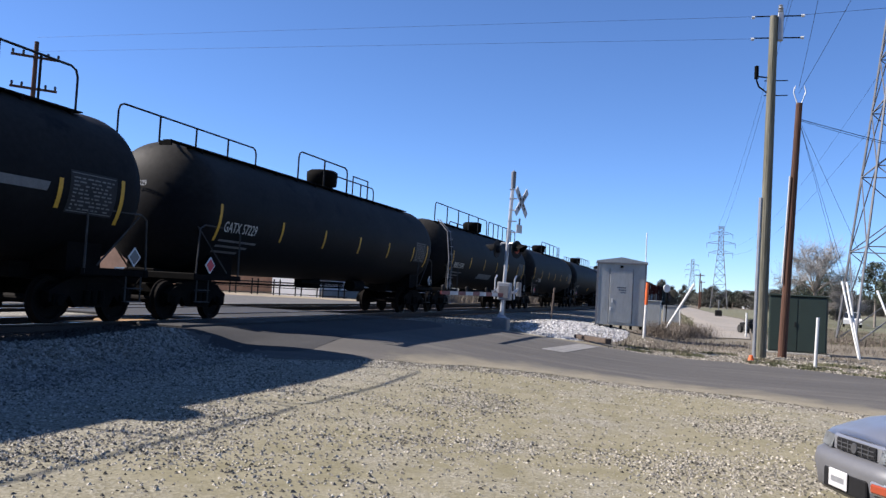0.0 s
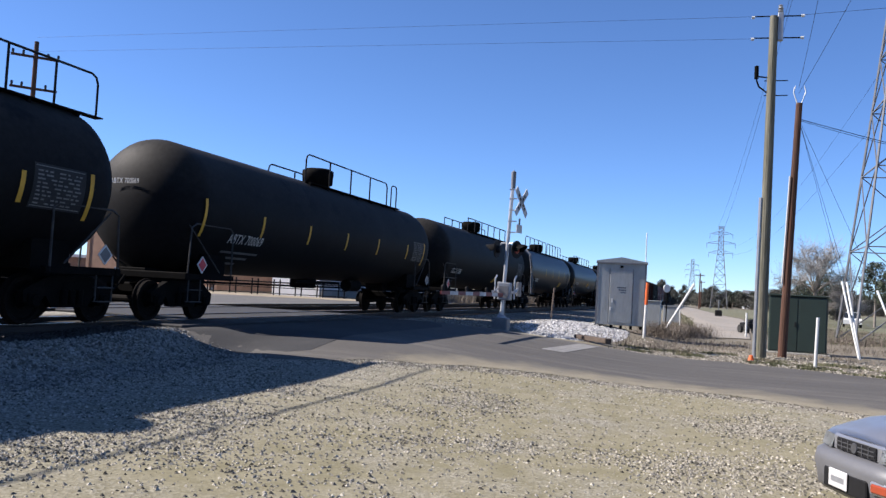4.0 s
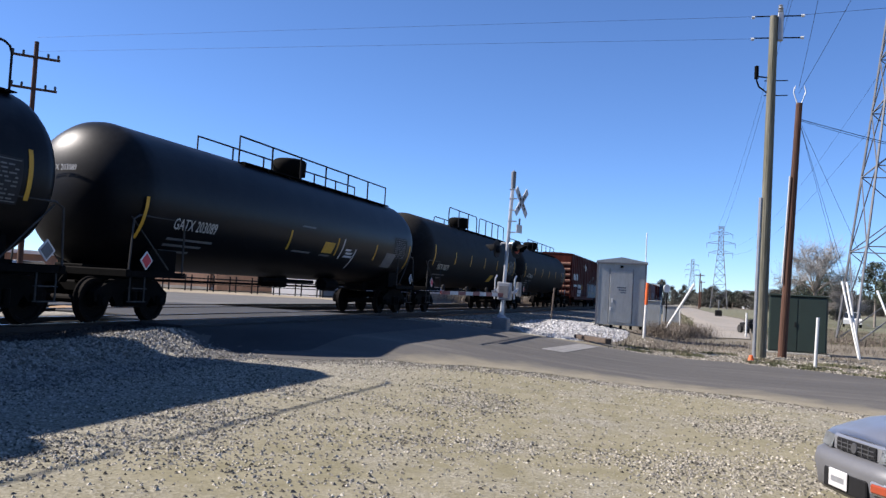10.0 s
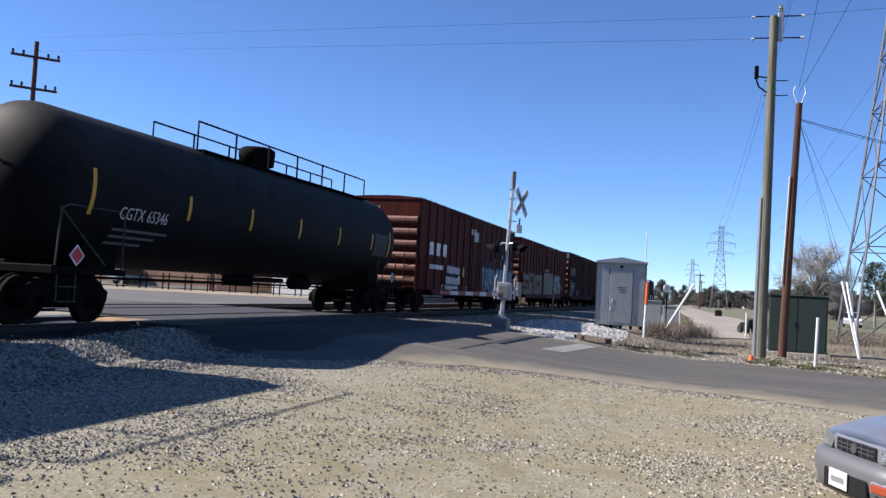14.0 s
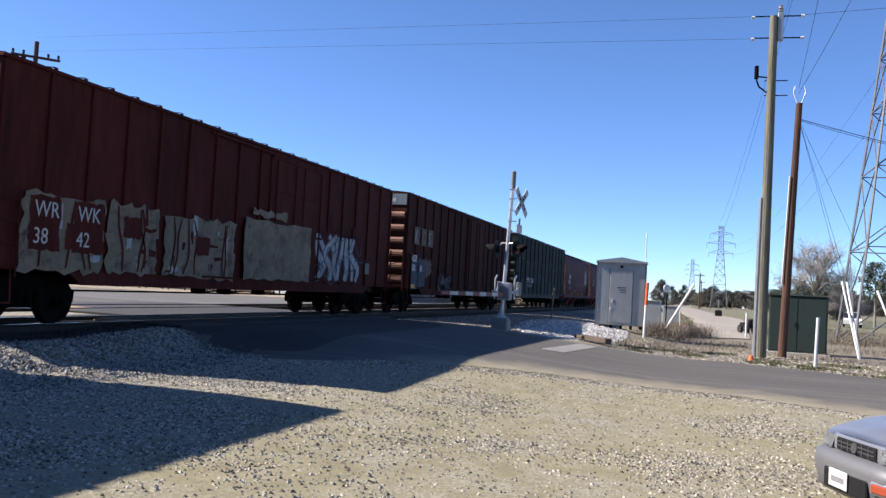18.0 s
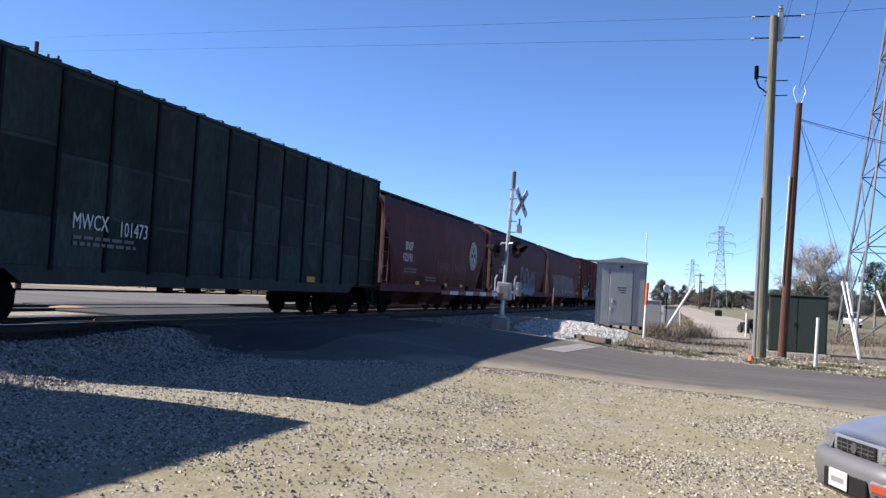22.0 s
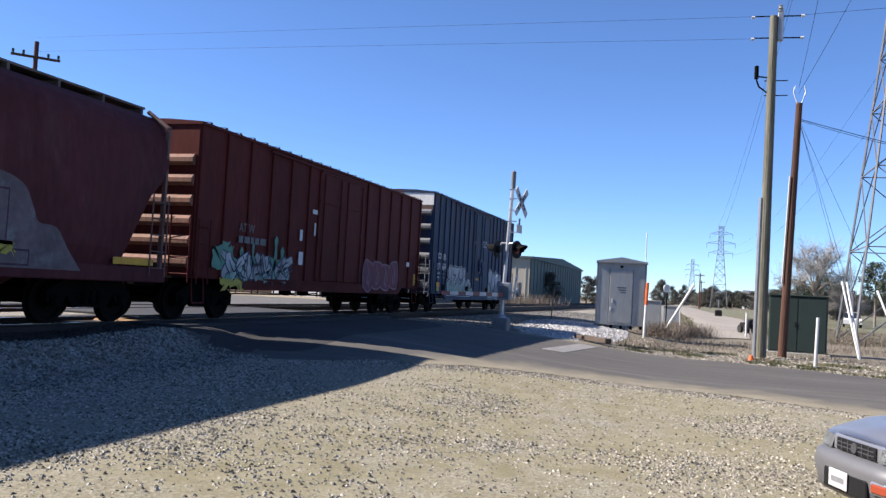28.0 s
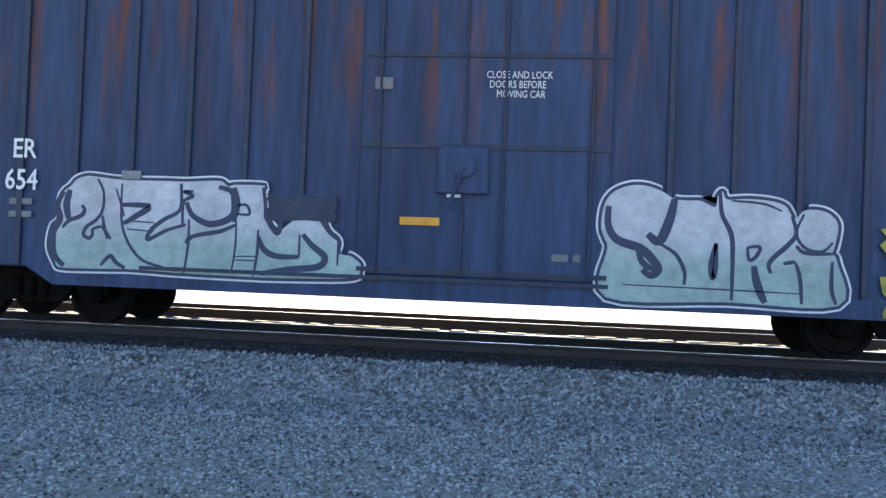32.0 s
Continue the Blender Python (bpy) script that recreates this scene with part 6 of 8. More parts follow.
lettered(car_blue, o + 2.06, o + 6.26, 0.80, 1.96, Y0 - 0.002, PIECE_FORM, PIECE_LINES_A + PIECE_LINES_B + PIECE_LINES_C + PIECE_LINES_D, "mint and white graffiti with dark blue outlines")
rect(car_blue, "paint_patch", o + 4.98, o + 5.88, 1.50, 1.84, Y0 - 0.012, M["blue_dark"], "dark touch-up patch", 0.02)
part("route_box", slab(B(), [(o + 3.02, 1.97), (o + 3.28, 1.97), (o + 3.28, 2.08), (o + 3.02, 2.08)], Y0 - 0.03, Y0), M["galvanised_dull"], car_blue, "small card holder frame")
lettered(car_blue, o + 9.22, o + 12.02, 0.70, 2.06, Y0 - 0.002, BUBBLE_FORM, BUBBLE_LINES_A + BUBBLE_LINES_B, "white and mint bubble graffiti with dark outlines")
rect(car_blue, "yellow_paint", o + 12.5, o + 13.2, 0.62, 1.65, Y0 - 0.004, M["olive_spray"], "faded olive-yellow sprayed block", 0.07)
rect(car_blue, "yellow_paint", o + 13.2, o + 14.2, 0.80, 1.2, Y0 - 0.005, M["olive_spray"], "", 0.06, 5)
yd = -(CAR_HALF - 0.06) - 0.080
word_row("warning", "CLOSE AND LOCK", 0.13, M["lettering"], car_blue, o + 7.72, yd, 3.36, squash=0.75)
word_row("warning", "DOORS BEFORE", 0.13, M["lettering"], car_blue, o + 7.76, yd, 3.24, squash=0.75)
word_row("warning", "MOVING CAR", 0.13, M["lettering"], car_blue, o + 7.85, yd, 3.12, squash=0.75)
rect(car_blue, "paper_tag", o + 7.28, o + 7.48, 1.86, 2.06, yd - 0.002, M["lettering"], "white paper tag")
rect(car_blue, "yellow_plate", o + 6.7, o + 7.2, 1.50, 1.60, yd - 0.002, M["orange_paint"])
rect(car_blue, "pale_sign", o + 6.32, o + 6.55, 3.2, 3.35, yd - 0.002, M["lettering_dim"])
bars(car_blue, o + 8.6, o + 8.95, 1.2, 1, yd, "lettering_dim", 0.09)
for k in range(3):
    bars(car_blue, o + 7.15, o + 7.8, 2.45 - 0.13 * k, 1, yd, "lettering_dim" if k else "placard_red", 0.03, seed=k)
part("end_band", box(B(), -h6 - 0.02, -h6 - 0.002, -1.5, 1.5, 4.10, 4.35), M["band_brown"], car_blue, "rusty brown band under the pale header")
word_row("reporting_mark", "COER 171654", 0.27, M["lettering"], car_blue, -h6 - 0.026, 0.35, 4.14, face="front", squash=0.74)
for z0 in (2.62, 3.10, 3.58):
    for k in range(3):
        part("end_print", box(B(), -h6 - 0.075, -h6 - 0.070, 0.30, 1.03 - 0.11 * k, z0 + 0.055 * k, z0 + 0.035 + 0.055 * k), M["lettering_dim"], car_blue, "line of small print on an end rib" if k == 0 else "")
# lever and mechanism on the plug door
bm = B()
box(bm, o + 7.15, o + 7.8, yd - 0.05, yd, 1.9, 2.5, 0.02)
lathe(bm, [(0.0, 0), (0.0, 0.14), (-0.05, 0.14), (-0.07, 0)], "Y", (o + 7.5, yd - 0.05, 2.25), 14)
tube(bm, [(o + 7.5, yd - 0.1, 2.25), (o + 7.3, yd - 0.1, 1.7)], 0.025, 6)
part("door_lock", bm, M["box_blue"], car_blue, "door crank and gear box")

# rust-red boxcar


def throwup(car, x0, x1, z0, z1, y, n, fills, cloud, label, seed):
    """Wild-style piece: a ragged cloud with drips, then bent thick strokes edged in dark, then thin lines."""
    rs = np.random.RandomState(seed)
    m = int((x1 - x0) * 5)
    up = [Vector((x0 + (x1 - x0) * k / m, z1 - (z1 - z0) * rs.uniform(0.0, 0.28))) for k in range(m + 1)]
    low = [Vector((x0 + (x1 - x0) * k / m, z0 + 0.05 * rs.rand())) for k in range(m + 1)]
    base = patch(car, "graffiti", up + low[::-1], y, M[cloud], 0.0, label)
    for k in range(n):
        x = x0 + (x1 - x0) * (k + rs.rand()) / n
        w = rs.uniform(0.05, 0.11)
        zt = z1 + rs.uniform(0.1, 0.65)
        patch(car, "paint_drip", [Vector(p) for p in ((x - w, z1 - 0.4), (x + w, z1 - 0.4), (x + 0.5 * w, zt - 0.3), (x + w, zt - 0.1), (x, zt), (x - w, zt - 0.12), (x - 0.5 * w, zt - 0.3))], y, M[cloud], 0.0, parent=base)
    pitch = (x1 - x0) / n
    for k in range(n):
        cx = x0 + pitch * (k + 0.5)
        for q in range(2):
            a = [Vector((cx + pitch * rs.uniform(-0.55, 0.55), z0 + (z1 - z0) * t)) for t in (0.06, 0.32, 0.58, 0.92)]
            a[3].x = a[0].x + rs.uniform(-0.3, 0.3)
            line = curve_pts(a, False, 4)
            w, d = rs.uniform(0.2, 0.3), 0.002 + 0.0016 * (q + 2 * (k % 2))
            bm = B()
            stroke(bm, line, y - d, w + 0.09)
            part("graffiti_outline", bm, M["graf_dark"], base)
            bm = B()
            stroke(bm, line, y - d - 0.0006, w)
            part("graffiti_fill", bm, M[fills[(k + q) % len(fills)]], base)
        for q in range(3):
            sx, sz = cx + rs.uniform(-0.5, 0.5) * pitch, z0 + (z1 - z0) * rs.uniform(0.1, 0.8)
            pts = [Vector((sx + 0.22 * i * rs.uniform(0.5, 1.2), sz + rs.uniform(-0.28, 0.28))) for i in range(4)]
            bm = B()
            stroke(bm, curve_pts(pts, False, 3), y - 0.011, 0.04)
            part("graffiti_line", bm, M["graf_dark"], base)
    return base


throwup(car_kcs, 1.4, 8.0, 0.9, 2.25, Y0 - 0.002, 8, ("silver_spray", "silver_spray", "graf_blue", "silver_spray"), "graf_teal", "teal and grey-white wild-style graffiti with black lines", 11)
for x, z in ((3.0, 1.35), (5.3, 1.25), (7.45, 1.0)):
    rect(car_kcs, "yellow_spray", x, x + 0.35, z, z + 0.14, Y0 - 0.014, M["graf_yellow"], "", 0.03, 81)
rect(car_kcs, "white_tag", 5.3, 5.7, 2.75, 2.95, Y0 - 0.003, M["silver_spray"], "small white sprayed tag", 0.03, 82)
for k, (a, z) in enumerate(((-4.6, 1.65), (-4.7, 1.2), (-4.8, 0.98))):
    tag_row(car_kcs, a, a + 1.9, z, z + (0.38 if k < 2 else 0.2), Y0 - 0.002, 5, "white_worn", "small white bubble graffiti", 20 + k, False, w=0.03)
for k, s in enumerate((-7.1, -6.2, -5.3)):
    rect(car_kcs, "mark", s, s + 0.5, 2.35, 2.85, Y0 - 0.002, M["lettering"], "large white painted railway mark", 0.03, 40 + k)
bars(car_kcs, -7.0, -5.1, 1.97, 1, Y0, "lettering", 0.18)
bars(car_kcs, -1.1, -0.2, 3.85, 3, yd, "lettering", 0.06, 0.09)
rect(car_kcs, "pale_sign", -0.5, 0.3, 3.3, 3.75, yd - 0.002, M["white_worn"], "peeling white sign patch", 0.06, 6)
rect(car_kcs, "yellow_plate", -2.2, -1.95, 1.6, 2.0, Y0 - 0.002, M["yellow"])
rect(car_kcs, "paper_tag", -2.9, -2.6, 1.25, 1.6, Y0 - 0.004, M["lettering"])
word_row("reporting_mark", "KCS 125814", 0.2, M["lettering"], car_kcs, -h - 0.012, 0.9, 3.98, face="front", squash=0.75)
# dark red boxcar with cream panels


def cream_block(car, x0, x1, z0, z1, seed):
    """Old block lettering: a ragged cream field broken by red lines and paler flakes."""
    rs = np.random.RandomState(seed)
    base = rect(car, "graffiti", x0, x1, z0, z1, Y0 - 0.002, M["graf_cream"], "peeling cream block graffiti", 0.07, seed)
    for k in range(int((x1 - x0) * 7)):
        x, z = rs.uniform(x0, x1 - 0.25), rs.uniform(z0 + 0.05, z1 - 0.3)
        w, t = rs.uniform(0.04, 0.14), rs.uniform(0.12, 0.5)
        if k % 3 == 0:
            w, t = t, w
        pts = [Vector((x + rs.uniform(-0.03, 0.03) + w * a, z + rs.uniform(-0.04, 0.04) + t * b)) for a, b in ((0, 0), (0.5, -0.05), (1, 0), (1.1, 0.5), (1, 1), (0.5, 1.05), (0, 1), (-0.1, 0.5))]
        patch(car, "paint_flake", pts, Y0 - 0.004 - 0.001 * (k % 5), M[("box_red", "faded_buff", "silver_spray", "box_red", "graf_cream")[k % 5]], 0.0, parent=base)
    for k in range(int((x1 - x0) * 2.5)):
        x = rs.uniform(x0 + 0.05, x1 - 0.2)
        bm = B()
        stroke(bm, curve_pts([Vector((x + rs.uniform(-0.12, 0.12), z0 + (z1 - z0) * t)) for t in (0.05, 0.35, 0.65, 0.95)], False, 3), Y0 - 0.010, 0.06)
        part("graffiti_line", bm, M["box_red"], base)


for a, b, z, k in ((-8.0, -6.05, 2.25, 91), (-5.95, -4.45, 2.3, 92), (-4.2, -1.55, 2.25, 93)):
    cream_block(car_wr, a, b, 0.95, z, k)
for a, b, c, d, k in ((-5.5, -5.0, 1.65, 2.05, 7), (-3.1, -2.6, 1.45, 1.85, 8), (-7.0, -6.75, 1.35, 1.8, 9)):
    rect(car_wr, "dark_patch", a, b, c, d, Y0 - 0.016, M["box_red"], "", 0.02, k)
rect(car_wr, "buff_panel", -1.2, 2.3, 1.0, 2.45, yd - 0.032, M["graf_cream"], "square yellowish cream paint panel", 0.04, 10)
rect(car_wr, "buff_panel", -0.8, 0.9, 2.55, 2.72, yd - 0.002, M["graf_cream"], "", 0.05, 12)
throwup(car_wr, 2.7, 5.8, 1.0, 2.5, Y0 - 0.002, 5, ("silver_spray", "silver_spray"), "box_red", "silver-white angular graffiti with dark outlines", 14)
for s, a, z in (("WR", -7.75, 1.85), ("WK", -6.75, 1.85), ("38", -7.75, 1.40), ("42", -6.75, 1.40)):
    words("reporting_mark" if z > 1.5 else "car_number", s, 0.38, M["white_worn"], car_wr, a, Y0 - 0.017, z, squash=0.9)
for a, b in ((-7.85, -7.15), (-6.85, -6.05)):
    rect(car_wr, "number_field", a, b, 1.3, 2.2, Y0 - 0.014, M["box_red"], "red field behind the number", 0.03, 15)
word_row("reporting_mark", "WRWK 3842", 0.22, M["lettering"], car_wr, -h2 - 0.012, 0.9, 4.02, face="front", squash=0.75)
rect(car_wr, "white_tag", 6.4, 6.75, 1.35, 1.7, Y0 - 0.002, M["lettering_dim"])
# brown boxcar
rect(car_agr, "blue_patch", -8.1, -7.35, 0.95, 2.25, Y0 - 0.002, M["faded_blue"], "faded blue paint patch", 0.03, 16)
rect(car_agr, "blue_patch", -7.25, -6.4, 1.05, 2.1, Y0 - 0.002, M["faded_blue"], "", 0.04, 17)
words("reporting_mark", "AGR", 0.36, M["lettering"], car_agr, -8.05, Y0 - 0.004, 1.98, squash=0.8)
words("car_number", "180", 0.36, M["lettering"], car_agr, -8.05, Y0 - 0.004, 1.62, squash=0.8)
words("car_number", "48", 0.36, M["lettering"], car_agr, -7.1, Y0 - 0.004, 1.62, squash=0.8)
for k, s in enumerate((-7.9, -7.05, -6.25)):
    rect(car_agr, "faded_letter", s, s + 0.62, 2.62, 3.3, Y0 - 0.002, M["faded_buff"], "pale buffed-out square of old lettering", 0.02, 50 + k)
for ch, a in (("K", -7.84), ("C", -7.0), ("S", -6.2)):
    words("faded_letter", ch, 0.72, M["silver_spray" if ch != "C" else "graf_cream"], car_agr, a, Y0 - 0.006, 2.70, squash=0.8)
rect(car_agr, "faded_letter", -6.4, -5.7, 1.45, 2.1, Y0 - 0.002, M["faded_buff"], "", 0.1, 55)
throwup(car_agr, -4.7, -3.1, 0.95, 1.55, Y0 - 0.002, 3, ("faded_buff", "box_brown"), "box_brown", "faded scratchy graffiti", 18)
rect(car_agr, "yellow_plate", -8.1, -7.6, 0.98, 1.12, Y0 - 0.005, M["yellow"])
rect(car_agr, "white_tag", 5.6, 5.85, 1.25, 1.6, Y0 - 0.002, M["lettering_dim"])
part("end_plate", box(B(), -h3 - 0.03, -h3, -1.5, -0.12, 4.02, 4.42), M["plate_blue"], car_agr, "blue-grey painted number field")
word_row("reporting_mark", "AGR 18048", 0.22, M["lettering"], car_agr, -h3 - 0.036, -0.28, 4.12, face="front", squash=0.75)
# green chip car
words("reporting_mark", "MWCX", 0.40, M["lettering"], car_green, -5.55, Y0 - 0.003, 1.72, squash=0.72)
words("car_number", "101473", 0.40, M["lettering"], car_green, -4.32, Y0 - 0.003, 1.66, squash=0.72)
bars(car_green, -5.5, -3.8, 1.6, 2, Y0)
rect(car_green, "yellow_plate", -8.6, -8.2, 1.12, 1.32, Y0 - 0.002, M["yellow"])
rect(car_green, "yellow_plate", 3.6, 4.1, 1.0, 1.15, Y0 - 0.002, M["yellow"])
k4 = int(2 * h4 / 1.25)
rs_ = np.random.RandomState(44)
for i in range(k4):
    xa, xb = -h4 + 0.1 + (2 * h4 - 0.12) * i / k4, -h4 + 0.02 + (2 * h4 - 0.12) * (i + 1) / k4
    cuts = [1.0, rs_.uniform(1.8, 2.1), rs_.uniform(2.8, 3.2), 4.36] if i % 5 else [1.0, rs_.uniform(1.7, 2.4), 4.36]
    for z0, z1 in zip(cuts, cuts[1:]):
        part("side_panel", box(B(), xa + 0.01, xb - 0.01, -W - 0.012, -W, z0 + 0.035, z1 - 0.035, 0.006), M["chip_panel"], car_green)
# hoppers
YH = -1.56
words("reporting_mark", "BNSF", 0.44, M["white_worn"], hop1, -4.85, YH - 0.004, 2.38, squash=0.85, bold=0.008)
words("car_number", "422193", 0.42, M["white_worn"], hop1, -5.1, YH - 0.004, 1.96, squash=0.85, bold=0.006)
bars(hop1, -4.9, -3.5, 1.72, 2, YH - 0.01, "lettering_dim")
em = part("emblem", lathe(B(), [(0, 0), (0, 0.66), (-0.004, 0.66), (-0.004, 0)], "Y", seg=40), M["white_worn"], hop1, "round white emblem with a cross")
em.matrix_basis = pose(4.6, YH - 0.006, 2.62)
bm = B()
for a, b in ((0.57, 0.61), (0.36, 0.41)):
    ring = [[bm.verts.new((r * math.cos(6.2832 * k / 40), 0, r * math.sin(6.2832 * k / 40))) for r in (a, b)] for k in range(40)]
    for k in range(40):
        bm.faces.new((ring[k][0], ring[k][1], ring[(k + 1) % 40][1], ring[(k + 1) % 40][0]))
for k in range(22):
    t = 6.2832 * k / 22
    q = Matrix.Rotation(t, 3, "Y")
    vs = [bm.verts.new(q @ Vector(p)) for p in ((-0.03, 0, 0.44), (0.03, 0, 0.44), (0.03, 0, 0.54), (-0.03, 0, 0.54))]
    bm.faces.new(vs)
for k in range(4):
    q = Matrix.Rotation(math.pi / 2 * k, 3, "Y")
    vs = [bm.verts.new(q @ Vector(p)) for p in ((-0.04, 0.0, 0.05), (0.04, 0, 0.05), (0.13, 0, 0.33), (-0.13, 0, 0.33))]
    bm.faces.new(vs)
ec = part("emblem_cross", bm, M["hopper_red"], em, "dark rings and cross of the emblem")
ec.location = (0, -0.006, 0)
for x in (-3.5, 0.2, 2.6):
    rect(hop1, "yellow_plate", x, x + 0.42, 1.12, 1.24, YH + 0.01, M["yellow"])
bars(hop1, -2.4, -1.0, 1.45, 2, YH - 0.01, "lettering_dim")
rs_ = np.random.RandomState(70)
for k in range(15):
    x = -0.9 + 0.27 * k + 0.35 * (k > 6)
    bm = B()
    stroke(bm, [Vector((x + 0.06 * q + rs_.uniform(-0.03, 0.03), 1.72 + (0.42 if q % 2 else 0.0) + rs_.uniform(-0.08, 0.1))) for q in range(4)], YH - 0.006, 0.025)
    part("chalk_mark", bm, M["hopper_line"], hop1, "thin scrawled chalk line")
words("reporting_mark", "ATSF", 0.36, M["white_worn"], hop2, -5.3, YH - 0.004, 2.42, squash=0.8)
words("car_number", "314391", 0.36, M["white_worn"], hop2, -5.8, YH - 0.004, 2.02, squash=0.8)
BUBBLES = {"D": [[(0.12, 0.08), (0.10, 0.5), (0.12, 0.9), (0.5, 0.97), (0.86, 0.62), (0.82, 0.2), (0.5, 0.04), (0.12, 0.08)]], "O": [[(0.5, 0.05), (0.12, 0.3), (0.16, 0.78), (0.5, 0.97), (0.85, 0.76), (0.88, 0.3), (0.5, 0.05)]],
           "W": [[(0.06, 0.95), (0.14, 0.3), (0.3, 0.06), (0.5, 0.6), (0.7, 0.06), (0.86, 0.4), (0.94, 0.98)]], "K": [[(0.12, 1.0), (0.16, 0.5), (0.14, 0.04)], [(0.85, 1.02), (0.5, 0.62), (0.2, 0.46), (0.55, 0.36), (0.92, 0.04)]]}


def bubble_letter(car, ch, x, z, w, h_, y):
    """A fat letter: a wide white brush line under a dark blue one and a thin pale gleam."""
    base = None
    for k, (width, mat) in enumerate(((0.36, "silver_spray"), (0.27, "hopper_shade"), (0.05, "graf_blue"))):
        bm = B()
        for line in BUBBLES[ch]:
            stroke(bm, [Vector((x + w * p[0] + 0.05 * (k == 2), z + h_ * p[1] + 0.06 * (k == 2))) for p in curve_pts([Vector(p) for p in line], False, 6)], y - 0.002 * k, width)
        o_ = part("graffiti" if k == 0 else "graffiti_fill", bm, M[mat], base or car, "maroon bubble letter with grey-white edges" if k == 0 else "")
        base = base or o_


for k, (ch, a, w_) in enumerate((("D", -0.35, 1.15), ("O", 0.95, 0.95), ("W", 2.0, 1.15), ("K", 3.25, 0.95))):
    bubble_letter(hop2, ch, a, 1.25, w_, 1.15, YH - 0.008 - 0.007 * (k % 2))
rect(hop2, "blue_cloud", -0.8, 4.2, 1.0, 1.5, YH - 0.003, M["graf_blue"], "pale blue paint cloud", 0.14, 67)
rect(hop2, "blue_cloud", -1.7, -0.3, 1.0, 1.45, YH - 0.002, M["graf_blue"], "pale blue paint cloud", 0.12, 62)
rect(hop2, "yellow_plate", -3.2, -2.7, 1.05, 1.15, YH + 0.01, M["yellow"])
cl = [(-5.4, 0.98), (-5.5, 1.5), (-5.2, 2.1), (-4.6, 2.5), (-3.8, 2.42), (-3.0, 2.55), (-2.2, 2.45), (-1.4, 2.58), (-0.6, 2.45), (0.2, 2.55), (1.0, 2.42), (1.8, 2.5), (2.6, 2.35), (3.3, 2.5), (3.9, 2.35), (4.15, 2.0), (4.3, 1.75), (4.7, 1.7), (5.0, 1.35), (5.35, 0.98)]
patch(hop3, "white_cloud", curve_pts([Vector(p) for p in cl], False, 4), YH - 0.002, M["cloud_dim"], 0.0, "grey-white paint cloud behind the letters")
for s, a, z, sq, size in (("E", -4.9, 1.12, 1.25, 1.75), ("V", -3.6, 1.12, 1.15, 1.7), ("E", -2.25, 1.1, 1.15, 1.7), ("R", -0.75, 1.1, 1.0, 1.7), ("Y", 0.40, 1.1, 0.95, 1.65), ("B", 1.80, 1.1, 0.9, 1.6), ("L", 3.30, 1.08, 1.0, 1.6)):
    graffiti(hop3, s, a, z, size, "cloud_dim", YH - 0.008, 0.04, sq, "graffiti", "large faded grey letter with maroon edges on a pale cloud", "hopper_shade")
for k, a in enumerate((-4.2, -1.4, 0.2, 2.0, 3.3)):
    rect(hop3, "yellow_spray", a, a + 0.5, 1.2, 1.38, YH - 0.016, M["graf_yellow"], "", 0.06, 80 + k)
rect(hop3, "yellow_plate", 6.2, 7.4, 1.15, 1.28, YH + 0.01, M["yellow"])
bars(hop3, -6.0, -4.9, 2.4, 3, YH - 0.002, "lettering_dim")
# bright red boxcar
throwup(car_red, -6.3, -3.2, 0.96, 1.62, Y0 - 0.004, 5, ("silver_spray", "mint", "silver_spray"), "graf_green", "white, green and yellow graffiti", 31)
rect(car_red, "green_ball", -6.7, -5.9, 1.2, 1.75, Y0 - 0.001, M["graf_green"], "green sprayed ball", 0.1, 64)
rect(car_red, "yellow_spray", -6.3, -5.4, 0.78, 1.2, Y0 - 0.001, M["graf_yellow"], "", 0.12, 65)
tag_row(car_red, 2.0, 5.1, 0.80, 1.9, Y0 - 0.002, 4, "graf_pink", "dull pink bubble letters on the red side", 33, False, line="graf_pink_line", w=0.05)
word_row("reporting_mark", "AT W", 0.30, M["lettering_dim"], car_red, -5.7, Y0, 2.1, squash=0.9)
bars(car_red, -5.7, -4.4, 2.0, 1, Y0, "lettering_dim", 0.16)
for x, z, w_, hh_ in ((-1.9, 2.9, 0.3, 0.12), (-2.6, 2.1, 0.16, 0.3), (-1.75, 2.3, 0.1, 0.35), (-2.6, 1.45, 0.25, 0.35), (6.0, 1.75, 0.3, 0.16)):
    rect(car_red, "paper_tag", x, x + w_, z, z + hh_, Y0 - 0.003, M["lettering"])
rect(car_red, "yellow_plate", 6.85, 7.15, 1.08, 1.5, Y0 - 0.002, M["yellow"])

# ---- verge, poles and wires ----
def wire(name, a, b, sag, r=0.012, n=16, label="thin black overhead wire"):
    a, b = Vector(a), Vector(b)
    pts = [a.lerp(b, k / n) - Vector((0, 0, sag * 4 * (k / n) * (1 - k / n))) for k in range(n + 1)]
    return tagged(part(name, tube(B(), pts, r, 5), M["black_paint"]), label, "cable", "overhead wires")


